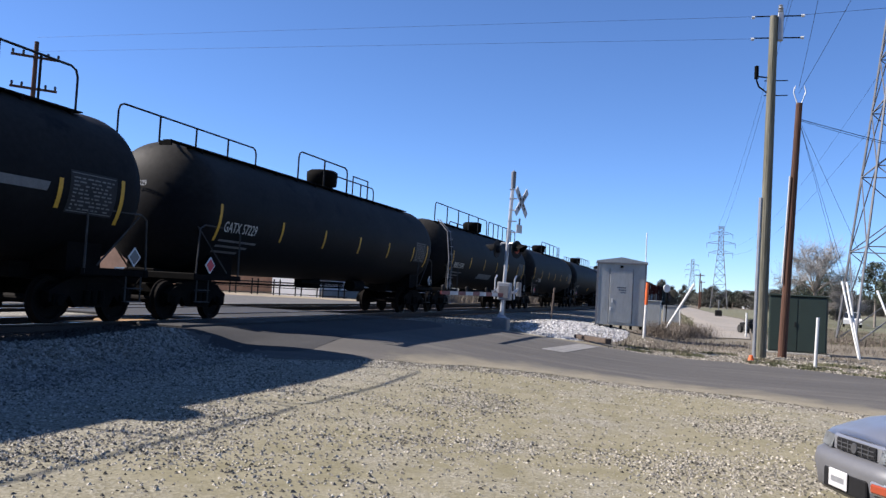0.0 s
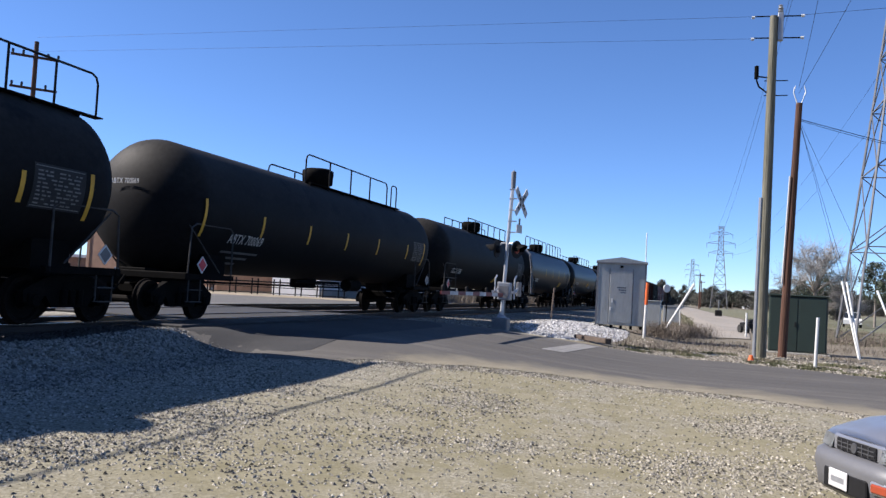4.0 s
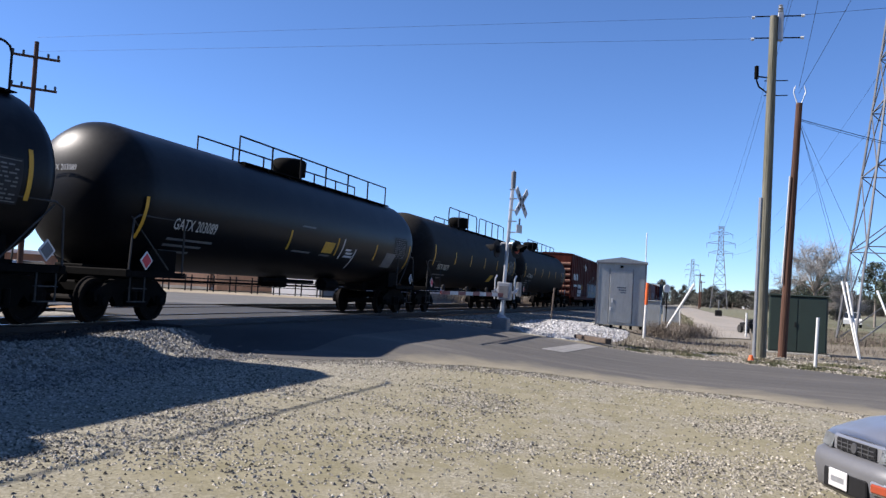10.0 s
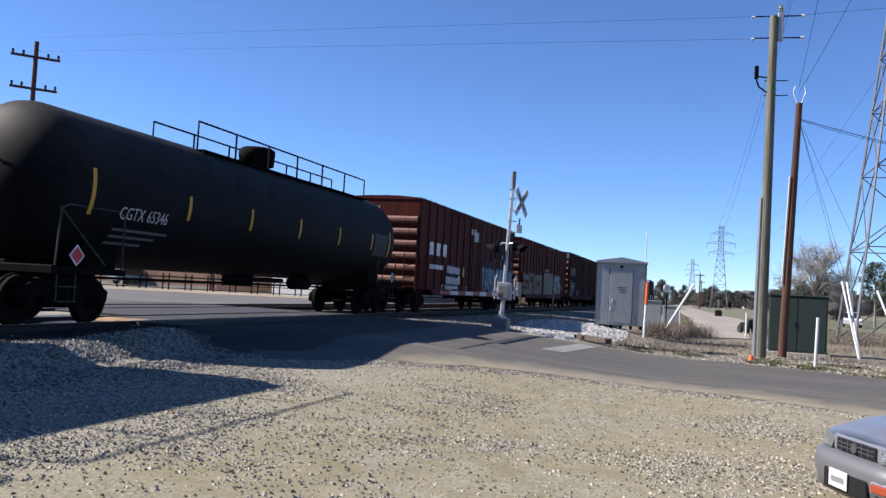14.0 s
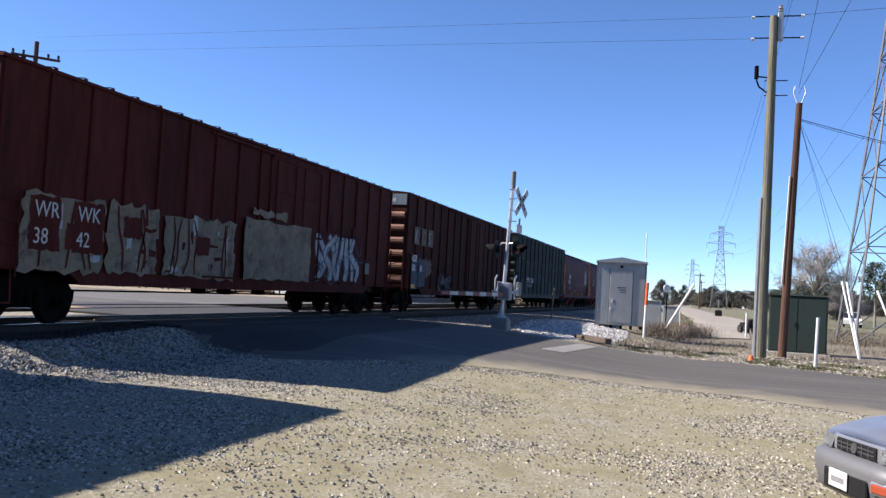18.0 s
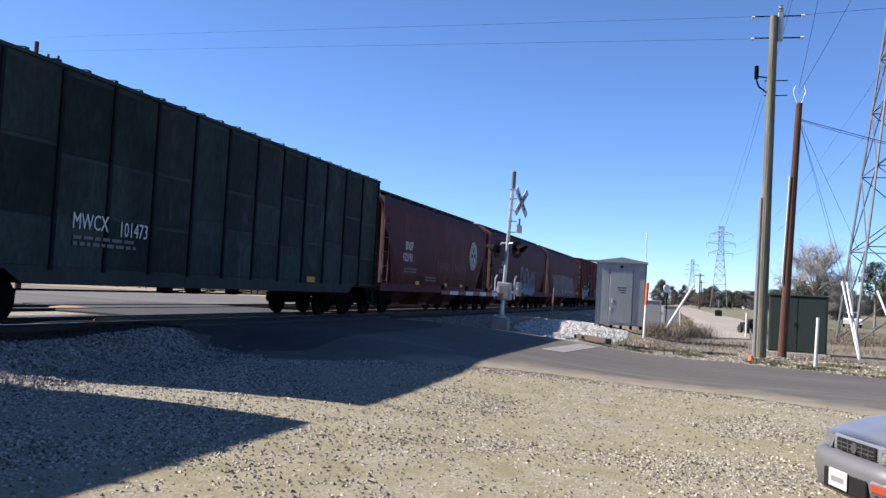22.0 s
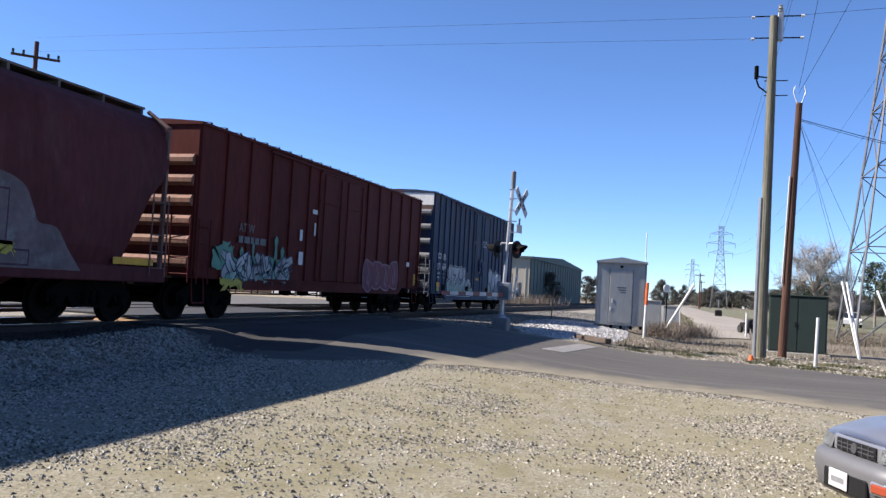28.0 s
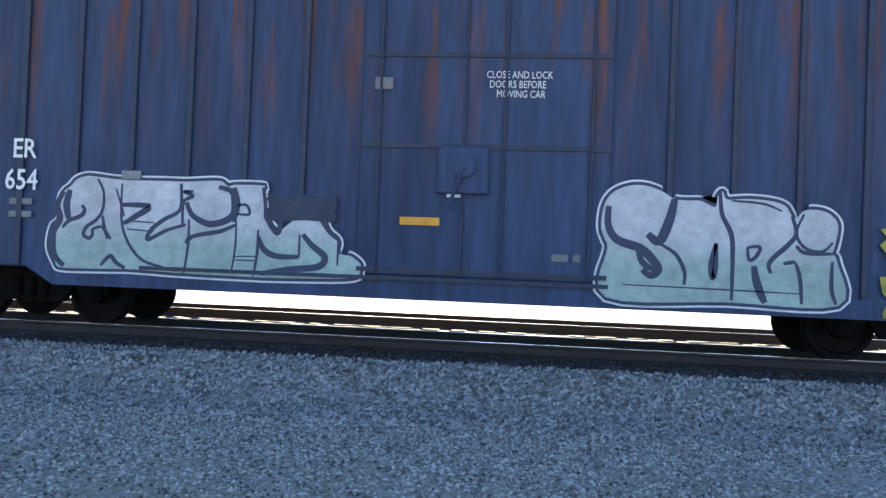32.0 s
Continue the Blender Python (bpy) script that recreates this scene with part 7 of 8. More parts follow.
# hardware on the tall pole
top = Vector((0, -0.04, 11.45))
bm = B()
box(bm, -0.09, 0.09, -0.30, -0.12, 0, 0.95, 0.02)
o_ = part("bracket", bm, M["galvanised"], pole1, "grey fibreglass bracket on the pole top")
o_.location = top + Vector((0, 0, -0.85))
i = part("insulator", lathe(B(), [(0, 0), (0, 0.06), (0.06, 0.1), (0.1, 0.06), (0.16, 0.1), (0.2, 0.06), (0.26, 0.08), (0.3, 0)], "Z", seg=12), M["galvanised"], pole1, "pale porcelain insulator")
i.location = top + Vector((0, -0.2, 0.1))
for z in (-0.02, -0.76):
    bm = B()
    tube(bm, [(0, -0.85, z), (0, 0.62, z + 0.03)], 0.022, 6)
    arm = part("insulator_rod", bm, M["steel_dark"], pole1)
    arm.location = top
    for y in (-0.9, 0.66):
        q = part("rod_end", lathe(B(), [(-0.05, 0), (-0.05, 0.05), (0.05, 0.05), (0.05, 0)], "Y", seg=8), M["white_paint"], arm)
        q.location = (0, y, z)
bm = B()
lathe(bm, [(-0.24, 0), (-0.22, 0.07), (0.2, 0.07), (0.24, 0)], "Z", (0, 0.45, 9.55), 12)
tube(bm, [(0, 0.45, 9.3), (0, 0.36, 9.05), (0, 0.1, 8.85), (0, -0.1, 8.8)], 0.03, 6)
tube(bm, [(0, 0.4, 9.4), (0, 0, 9.35)], 0.025, 6)
part("arrester", bm, M["steel_dark"], pole1, "dark cut-out fuse on a bent arm")
bm = B()
for z in (9.25, 8.75):
    tube(bm, [(0, -0.55, z), (0, 0.2, z)], 0.018, 6)
part("step_bolt", bm, M["steel_dark"], pole1)
bm = B()
tube(bm, [(-0.05, 0.20, 0), (-0.05, 0.185, 2.6), (-0.05, 0.165, 5.3)], 0.065, 8)
part("riser_pipe", bm, M["galvanised"], pole1, "grey cable riser up the pole")
for s in (-0.11, 0.11):
    bm = B()
    tube(bm, [(0, -0.27 + s * 0.5, 8.7), (0, -0.27 + s * 1.8, 9.15), (0, -0.27 + s * 1.3, 9.35)], 0.018, 6)
    part("riser_bend", bm, M["white_paint"], pole2, "white conduit ends on the pole top")
bm = B()
tube(bm, [(-0.1, 0.085, 2.5), (-0.1, -0.045, 6.2)], 0.03, 6)
part("ground_moulding", bm, M["white_worn"], pole2)

P1 = Vector((30.0, -1.84, 11.46))
for dz, y in ((0.0, 0.66), (-0.76, 0.66)):
    wire("power_wire", P1 + Vector((0, y, dz)), Vector((36.1, 34.6, 13.9 + dz)), 0.0, 0.0045)
wire("power_wire", P1 + Vector((0, -0.9, 0.0)), Vector((16.0, -60, 12.5)), 0.8, 0.006)
wire("service_cable", Vector((31.2, -2.85, 8.2)), Vector((37.0, -14.0, 6.6)), 0.12, 0.013, label="black service cable to the brown pole")
wire("service_cable", Vector((31.2, -2.85, 8.15)), Vector((36.5, -14.0, 6.9)), 0.3, 0.009)


for a, b, r_ in (((31.2, -2.8, 9.3), (15.3, -2.3, 11.5), 0.007), ((31.2, -2.8, 9.1), (20.0, -4.85, 13.3), 0.007)):
    wire("service_cable", a, b, 0.25, r_)
for b in ((34.0, -4.75, 2.75), (34.6, -5.0, 2.75), (35.0, -6.1, 2.5)):
    wire("guy_wire", (31.2, -2.83, 8.2), b, 0.0, 0.006, 2, "thin steel guy wire from the brown pole")


def lattice(name, x, y, height, base, top_w, arms, bar, label, turn=0.0, z=0.0):
    """Steel lattice tower: four tapered legs, bracing, cross arms."""
    t = thing(name, pose(x, y, z, 0, 0, turn), label, "pylon", "transmission pylons")
    levels = [0.0]
    w = lambda h: base + (top_w - base) * min(h / (height * 0.75), 1.0)
    while levels[-1] < height - 0.5:
        levels.append(min(height, levels[-1] + max(1.6 * w(levels[-1]), height * 0.05)))
    cs = [(-1, -1), (1, -1), (1, 1), (-1, 1)]
    for sx, sy in cs:
        bm = B()
        tube(bm, [(sx * w(h), sy * w(h), h) for h in levels], bar, 5)
        part("leg", bm, M["galvanised_dull"], t)
    for k, (a, b) in enumerate(zip(cs, cs[1:] + cs[:1])):
        bm = B()
        for h0, h1 in zip(levels, levels[1:]):
            p = [Vector((s[0] * w(h), s[1] * w(h), h)) for s, h in ((a, h0), (b, h0), (a, h1), (b, h1))]
            tube(bm, [p[0], p[3]], bar * 0.55, 4)
            tube(bm, [p[1], p[2]], bar * 0.55, 4)
            tube(bm, [p[2], p[3]], bar * 0.6, 4)
        part("bracing", bm, M["galvanised_dull"], t, "crossed lattice bracing")
    for h, reach in arms:
        bm = B()
        for s in (-1, 1):
            for q in (-1, 1):
                tube(bm, [(q * w(h), s * w(h), h), (0, s * reach, h + 0.2)], bar * 0.6, 4)
                tube(bm, [(q * w(h), s * w(h), h + height * 0.035), (0, s * reach, h + 0.2)], bar * 0.5, 4)
            tube(bm, [(0, s * reach, h + 0.2), (0, s * reach, h - height * 0.05)], bar * 0.6, 5)
        part("cross_arm", bm, M["galvanised_dull"], t, "lattice cross arm with insulator strings")
    return t


lattice("pylon", 50.3, -10.4, 32.0, 3.15, 0.75, [(24, 5.5), (27.5, 4.8)], 0.07, "galvanised lattice transmission tower beyond the road")
lattice("pylon", 280, -4.0, 26.0, 2.6, 0.75, [(17.5, 3.6), (20.5, 4.3), (23.5, 3.4)], 0.085, "distant lattice transmission tower over the fields")
lattice("pylon", 520, 8.0, 27.0, 2.9, 0.8, [(17.5, 3.6), (20.5, 4.3), (23.5, 3.4)], 0.13, "far grey lattice tower near the horizon")
for h, r1, r2 in ((23, 5.5, 3.6), (26.6, 4.8, 4.3)):
    for s in (-1, 1):
        wire("transmission_line", (50.3, -10.4 + s * r1, h), (280, -4 + s * r2, h * 0.8 - 1), 5.0, 0.012, 30, "long transmission line between the pylons")
pz = utility_pole("utility_pole", 225, 1.5, 9.2, 0.2, M["pole_brown"], "far timber pole in line with the pylons")
part("crossarm", box(B(), -0.1, 0.1, -1.1, 1.1, 8.5, 8.7), M["pole_brown"], pz)
pz = utility_pole("utility_pole", 300, 1.5, 9.2, 0.2, M["pole_brown"], "far timber pole in line with the pylons")
part("crossarm", box(B(), -0.1, 0.1, -1.1, 1.1, 8.5, 8.7), M["pole_brown"], pz)


def stick(name, a, b, r, mat, label, cat, cap=None):
    p = thing(name, a, label, cat)
    d = Vector(b) - Vector(a)
    part("shaft", tube(B(), [(0, 0, 0), d], r, 10), M[mat], p)
    if cap:
        part("top", tube(B(), [d * 0.62, d * 1.005], r * 1.15, 10), M[cap], p, "orange reflective top")
    return p


stick("marker_post", (26.36, -3.05, -0.05), (26.36, -3.09, 1.46), 0.042, "white_paint", "white plastic marker post on the verge", "marker post")
stick("marker_post", (34.32, 2.26, 0.10), (34.33, 2.20, 2.36), 0.055, "white_paint", "white marker post with an orange top by the hut", "marker post", "orange")
stick("antenna", (37.2, 2.50, 0.1), (37.2, 2.50, 4.55), 0.022, "white_paint", "thin white whip antenna behind the hut", "antenna")
stick("pipe_post", (36.75, 6.4, 0.3), (36.75, 6.3, 2.0), 0.035, "walk_grey", "grey thin pipe post in the gravel", "post")
stick("leaning_pole", (40.96, 1.93, 0.0), (41.0, 0.51, 2.55), 0.055, "white_paint", "white pole leaning over the brush", "pole")
stick("marker_post", (41.98, 1.12, 0.0), (41.98, 1.14, 1.3), 0.03, "white_paint", "short white stake in the brush", "marker post")
stick("guy_guard", (32.7, -5.2, 0.0), (34.0, -4.75, 2.75), 0.038, "white_paint", "white plastic guard on a guy wire", "guy wire guard")
stick("guy_guard", (33.2, -5.3, 0.0), (34.6, -5.0, 2.75), 0.038, "white_paint", "white plastic guard on a guy wire", "guy wire guard")
stick("guy_guard", (33.5, -6.7, 0.3), (35.0, -6.1, 2.5), 0.038, "white_paint", "white plastic guard on a guy wire", "guy wire guard")
stick("marker_post", (47.5, -2.1, 0.0), (47.5, -2.1, 1.3), 0.05, "white_paint", "white stake at the gravel drive", "marker post")
dish = thing("dish_sign", (46.0, 1.95, 0.0), "round white disc on a thin post", "sign")
part("post", tube(B(), [(0, 0, 0), (0, -0.03, 2.4)], 0.03, 8), M["steel_dark"], dish)
dsc = part("disc", lathe(B(), [(-0.02, 0), (-0.02, 0.21), (0.02, 0.21), (0.02, 0)], "X", seg=24), M["white_paint"], dish)
dsc.location = (-0.05, 0.0, 2.35)
dsc.rotation_euler = (0, 0, 0.7)
for x, y, w_, hh_, nm in ((52.0, 3.0, 1.0, 1.5, "grey metal relay cabinet"), (66.0, 2.4, 1.2, 1.2, "small grey cabinet")):
    cb = thing("relay_cabinet", (x, y, ground_z(x, y)), nm + " beside the drive", "relay cabinet")
    part("body", box(B(), -0.4, 0.4, -w_ / 2, w_ / 2, 0, hh_, 0.03), M["aluminium"], cb)
    part("lid", box(B(), -0.45, 0.45, -w_ / 2 - 0.04, w_ / 2 + 0.04, hh_, hh_ + 0.06, 0.02), M["aluminium"], cb)
mk = thing("ground_flag", (28.1, -1.42, 0.0), "small orange cone-shaped marker at the pole's foot", "marker")
part("cone", lathe(B(), [(0, 0.10), (0.03, 0.09), (0.15, 0.05), (0.18, 0)], "Z", seg=12), M["orange"], mk)
# black debris by the stone pad
db = thing("rail_offcut", pose(28.6, 3.55, 0.22, 0, 0, 35), "dark timber offcut lying on the stones", "timber")
part("plank", box(B(), -1.1, 1.1, -0.12, 0.12, 0, 0.16, 0.02), M["tie"], db)

# gravel drive and grassy field beyond the verge
bm = B()
for pts in (((43.5, 0.1), (45.0, -2.2), (70, -3.2), (105, -4.2), (130, -2.3), (255, 4.6), (255, 9.5), (178, 6.3), (74, 0.8)),):
    vs = [bm.verts.new((x, y, ground_z(x, y) + 0.04)) for x, y in pts]
    bm.faces.new(vs)
tagged(part("gravel_drive", bm, M["drive"]), "pale gravel drive beside the railway", "drive", kind="structure")
bm = B()
vs = [bm.verts.new((x, y, 0.03)) for x, y in ((52, -4.4), (62, -40), (320, -120), (320, 2), (255, 3.6), (130, -2.8), (105, -4.7))]
bm.faces.new(vs)
tagged(part("field", bm, M["grass"]), "dull green and straw field", "field", kind="structure")


def blades(name, count, where, height, mat, label, width=0.012, lean=0.35, seed=5):
    """Thin upright blades or twigs as one mesh."""
    rs = np.random.RandomState(seed)
    vs, fs = [], []
    for _ in range(count):
        x, y = where(rs)
        z = ground_z(x, y)
        a, l, hh_ = rs.rand() * 6.28, rs.randn() * lean, height * rs.uniform(0.4, 1.1)
        c, d = math.cos(a) * width, math.sin(a) * width
        dx, dy = -math.sin(a) * l * hh_, math.cos(a) * l * hh_
        k = len(vs)
        vs += [(x - c, y - d, z - 0.02), (x + c, y + d, z - 0.02), (x + dx * 0.5 + c * 0.7, y + dy * 0.5 + d * 0.7, z + hh_ * 0.6), (x + dx * 0.5 - c * 0.7, y + dy * 0.5 - d * 0.7, z + hh_ * 0.6), (x + dx, y + dy, z + hh_)]
        fs += [(k, k + 1, k + 2, k + 3), (k + 3, k + 2, k + 4)]
    return tagged(part(name, (vs, fs), mat), label, "vegetation", kind="stuff")


def verge_place(rs):
    while True:
        y = rs.uniform(-7.5, 2.7)
        x = road_far(y) + 0.25 + 4.0 * rs.rand() ** 1.3
        if noise.noise((x * 0.8, y * 0.8, 6)) + 0.5 * noise.noise((x * 2.6, y * 2.6, 3)) > 0.12 + rs.uniform(0, 0.25):
            return x, y


vy = rg.uniform(-7.5, 2.5, 6000)
vx = np.array([road_far(b) for b in vy]) + 0.05 + 7.0 * rg.rand(6000) ** 1.4
scatter("verge_stones", vx, vy, (0.01, 0.05), M["stone_lot"], "grey stones scattered over the dirt verge", 8)


mound = thing("dirt_mound", (42.8, 0.95, 0.0), "low brown dirt mound grown with dead brush", "mound")
bm = B()
rows = []
for k in range(9):
    r_ = 1.5 * k / 8
    rows.append([bm.verts.new((r_ * 0.7 * math.cos(6.2832 * q / 20), r_ * math.sin(6.2832 * q / 20), 0.62 * (1 - smooth(0, 1.5, r_)) - 0.03 + 0.07 * noise.noise((3 * r_, q * 0.9, 5)) * (k < 8))) for q in range(20)])
for a, b in zip(rows, rows[1:]):
    for q in range(20):
        bm.faces.new((a[q], a[(q + 1) % 20], b[(q + 1) % 20], b[q]))
part("earth", bm, M["dry_brush"], mound, smooth_faces=True)


def clump_place(cs, r):
    def f(rs):
        x, y = cs[rs.randint(len(cs))]
        return x + rs.randn() * r, y + rs.randn() * r
    return f


blades("verge_grass", 9000, verge_place, 0.085, M["grass"], "short green and straw grass on the road verge")
blades("dead_weeds", 4200, clump_place([(29.5, 1.9), (30.5, 1.0), (33, 1.6), (31, 2.3), (36, 0.5), (38, 1.2), (39, 1.9), (33.5, -0.5), (36, -1.4), (38, -3), (31.5, -4.2), (37, -5.5), (40, -6.5), (38.5, -7.5)], 1.0), 0.20, M["dry_brush"], "brown dead weeds and brush beyond the road", 0.006, 0.9, 6)
blades("brush_thicket", 4200, clump_place([(42.2, 1.2), (42.6, 0.75), (43, 0.9), (41.6, 1.7), (40.5, 2.0), (39.5, 1.6), (43.4, 0.3)], 0.45), 0.72, M["dry_brush"], "tangled brown thicket round the white pole", 0.006, 1.0, 7)
def field_place(rs):
    x = 46 + 70 * rs.rand() ** 1.6
    y = (-3.4 - 0.03 * (x - 46) - 9 * rs.rand() ** 1.5) if rs.rand() < 0.75 else (0.6 + 0.012 * (x - 46) + 1.6 * rs.rand() ** 1.5)
    return x, y


blades("field_grass", 9000, field_place, 0.16, M["grass"], "patchy straw and green grass along the drive", 0.02, 0.45, 9)
blades("field_brush", 4500, clump_place([(50, -7.5), (56, -9), (62, -7), (48, -9.5), (70, -8), (66, -11), (46, -6.5)], 1.3), 0.36, M["dry_brush"], "low brown brush over the field", 0.009, 1.0, 10)
blades("trackside_weeds", 2600, clump_place([(75, 20), (84, 19.5), (90, 18.8), (95, 18.5), (80, 19.8)], 1.8), 1.3, M["dry_brush"], "tall dry weeds before the metal shed", 0.014, 0.5, 8)


# ---- trees ----
def leaf_cloud(centres, count, r, size, seed):
    rs = np.random.RandomState(seed)
    vs, fs = [], []
    for _ in range(count):
        c, cr = centres[rs.randint(len(centres))]
        p = rs.randn(3)
        p = p / np.linalg.norm(p) * rs.rand() ** 0.45
        p = np.array(c) + p * np.array((cr, cr, cr * 0.7)) * r
        a, b = rs.randn(3), rs.randn(3)
        a = a / np.linalg.norm(a) * size * rs.uniform(0.5, 1.2)
        b = b / np.linalg.norm(b) * size * rs.uniform(0.4, 1.0)
        k = len(vs)
        vs += [tuple(p - a), tuple(p + b), tuple(p + a), tuple(p - b)]
        fs.append((k, k + 1, k + 2, k + 3))
    return vs, fs


def tree_meshes():
    """Three pines and two leafless trees, ten metres high, to be copied at other sizes."""
    made = {}
    for v in range(3):
        rs = np.random.RandomState(90 + v)
        t = thing("pine_tree", (0, 0, 0), "dark green pine with an uneven crown", "tree", "trees round the lot")
        part("trunk", tube(B(), [(0, 0, -0.3), (0.1, 0.05, 4), (0.0, 0.1, 9.6)], 0.17, 8, r1=0.04), M["bark"], t)
        cs = []
        for k in range(26):
            z = 4.2 + 5.4 * k / 25
            rad = (1.9 - 1.2 * abs((z - 6.2) / 4.2)) * rs.uniform(0.5, 1.05)
            a = rs.rand() * 6.28
            cs.append(((rad * math.cos(a), rad * math.sin(a), z), rs.uniform(0.6, 1.05)))
        bm = B()
        for c, _ in cs[::2]:
            tube(bm, [(0, 0, c[2] - 0.4), c], 0.035, 4, r1=0.012)
        part("limb", bm, M["bark"], t)
        part("crown", leaf_cloud(cs, 2600, 1.0, 0.16, 5 + v), M["needles"], t, "clumps of dark needles")
        made["pine", v] = t
    for v in range(2):
        rs = np.random.RandomState(120 + v)
        t = thing("evergreen", (0, 0, 0), "broad dark evergreen with foliage to the ground", "tree", "trees round the lot")
        part("trunk", tube(B(), [(0, 0, -0.3), (0.1, 0.05, 4), (0.0, 0.1, 8.4)], 0.2, 8, r1=0.04), M["bark"], t)
        cs = []
        for k in range(40):
            z = 0.9 + 8.2 * k / 39
            rad = 2.9 * math.sin(math.pi * min(1.0, 0.25 + 0.75 * k / 39)) ** 0.7 * rs.uniform(0.35, 1.05)
            a = rs.rand() * 6.28
            cs.append(((rad * math.cos(a), rad * math.sin(a), z), rs.uniform(0.8, 1.5)))
        part("crown", leaf_cloud(cs, 7500, 1.0, 0.15, 15 + v), M["leaf_dark"], t, "clumps of dark foliage")
        made["low", v] = t
    for v in range(2):
        rs = np.random.RandomState(70 + v)
        t = thing("bare_tree", (0, 0, 0), "leafless grey-brown tree with a round crown of fine twigs", "tree", "trees round the lot")
        bm = B()
        tube(bm, [(0, 0, -0.3), (0.05, 0.02, 1.4), (0.0, 0.08, 2.9)], 0.24, 8, r1=0.17)
        fork = Vector((0.0, 0.08, 2.8))
        ends = []
        for k in range(15):
            a = 2.4 * k + rs.uniform(-0.3, 0.3)
            up = rs.uniform(0.15, 1.0)
            goal = Vector((3.0 * math.cos(a) * math.sqrt(1 - up * up * 0.8), 3.0 * math.sin(a) * math.sqrt(1 - up * up * 0.8), 2.9 + 3.9 * up))
            mid = fork.lerp(goal, 0.5) + Vector((0, 0, 0.5)) + Vector(rs.randn(3)) * 0.15
            tube(bm, [fork, fork.lerp(mid, 0.5) + Vector((0, 0, 0.12)), mid, goal], 0.075, 6, cap=False, r1=0.02)
            ends += [mid.lerp(goal, q) for q in (0.0, 0.3, 0.6, 1.0)]
        part("trunk", bm, M["bark"], t)
        bm = B()
        for p in ends:
            for _ in range(11):
                d = (p - Vector((0, 0, 3.2))).normalized() * 0.62 + Vector(rs.randn(3)) * 0.42
                e1 = p + d * 0.75
                tube(bm, [p, p + d * 0.4 + Vector(rs.randn(3)) * 0.05, e1], 0.018, 3, cap=False, r1=0.010)
                for _ in range(5):
                    d2 = d * 0.45 + Vector(rs.randn(3)) * 0.38
                    tube(bm, [e1 - d * 0.3 * rs.rand(), e1 + d2], 0.011, 3, cap=False, r1=0.006)
        part("twig_haze", bm, M["twig"], t, "haze of fine twigs")
        made["bare", v] = t
    return made


TREES = tree_meshes()
_used = set()


def plant(kind, v, x, y, size, turn=0.0, wide=1.0, z=None):
    src = TREES[kind, v]
    m = pose(x, y, ground_z(x, y) if z is None else z, 0, 0, turn)
    if (kind, v) not in _used:
        _used.add((kind, v))
        src.matrix_basis, t = m, src
    else:
        t = copy_thing(src, m)
    t.scale = (size * wide, size * wide, size)
    return t


rt = np.random.RandomState(3)
# tree line beyond the field
for k in range(60):
    x = 330 + rt.rand() * 110
    plant("low" if k % 3 else "pine", k % 2, x, x * (0.012 - 0.20 * k / 59) + rt.uniform(-1.5, 1.5), rt.uniform(0.6, 0.95), rt.rand() * 360, 1.7)
for k in range(6):
    plant("low", k % 2, 235 + rt.rand() * 30, 14.0 - 1.6 * k + rt.uniform(-1, 1), rt.uniform(0.45, 0.75), rt.rand() * 360, 1.0)
# low wood that closes the gaps of the tree line
wc = [((350 + rt.rand() * 40, 0, 0), 0) for k in range(190)]
wc = [((x, x * (0.030 - 0.27 * k / 189), rt.uniform(0.8, 5.2)), rt.uniform(1.6, 3.0)) for k, ((x, _, _), _) in enumerate(wc)]
tagged(part("far_wood", leaf_cloud(wc, 26000, 1.0, 0.42, 77), M["leaf_dark"]), "dark brown-green wood along the field's far edge", "trees", kind="stuff")
# nearer mixed trees past the green cabinet
plant("bare", 0, 108, -12.3, 1.24, 20, 0.92)
for x, y, s, kind, v in ((150, -21.5, 0.62, "low", 0), (138, -18.6, 0.6, "low", 1), (102, -17.6, 0.72, "pine", 2), (150, -15.0, 0.62, "low", 1), (155, -12.4, 0.55, "low", 0), (160, -17.9, 0.66, "low", 1), (112, -16.2, 0.55, "bare", 1), (125, -15.2, 0.6, "pine", 1), (98, -18.2, 0.62, "pine", 0), (135, -13.6, 0.62, "pine", 0), (170, -21.2, 0.9, "pine", 1), (130, -16.4, 0.5, "bare", 1)):
    plant(kind, v, x, y, s, rt.rand() * 360, 1.15)
# trees beyond the railway, seen as the view swings round
for k in range(9):
    plant("pine", k % 3, 1.5 + 1.6 * k + rt.uniform(-0.6, 0.6), 61 + rt.uniform(-3, 6), rt.uniform(1.35, 1.65), rt.rand() * 360, 0.75)
for k in range(4):
    plant("bare", k % 2, 12 + 5 * k, 62 + rt.uniform(-3, 5), rt.uniform(1.1, 1.4), rt.rand() * 360, 0.9)
for k in range(5):
    plant("low", k % 2, 150 + 14 * k, 19 + rt.uniform(-2, 1), rt.uniform(0.4, 0.55), rt.rand() * 360, 1.6)
for x, y in ((76, 18.8), (140, 16.5), (146, 17.5)):
    plant("low", 1, x + 30, y, 0.42, 60, 1.3)

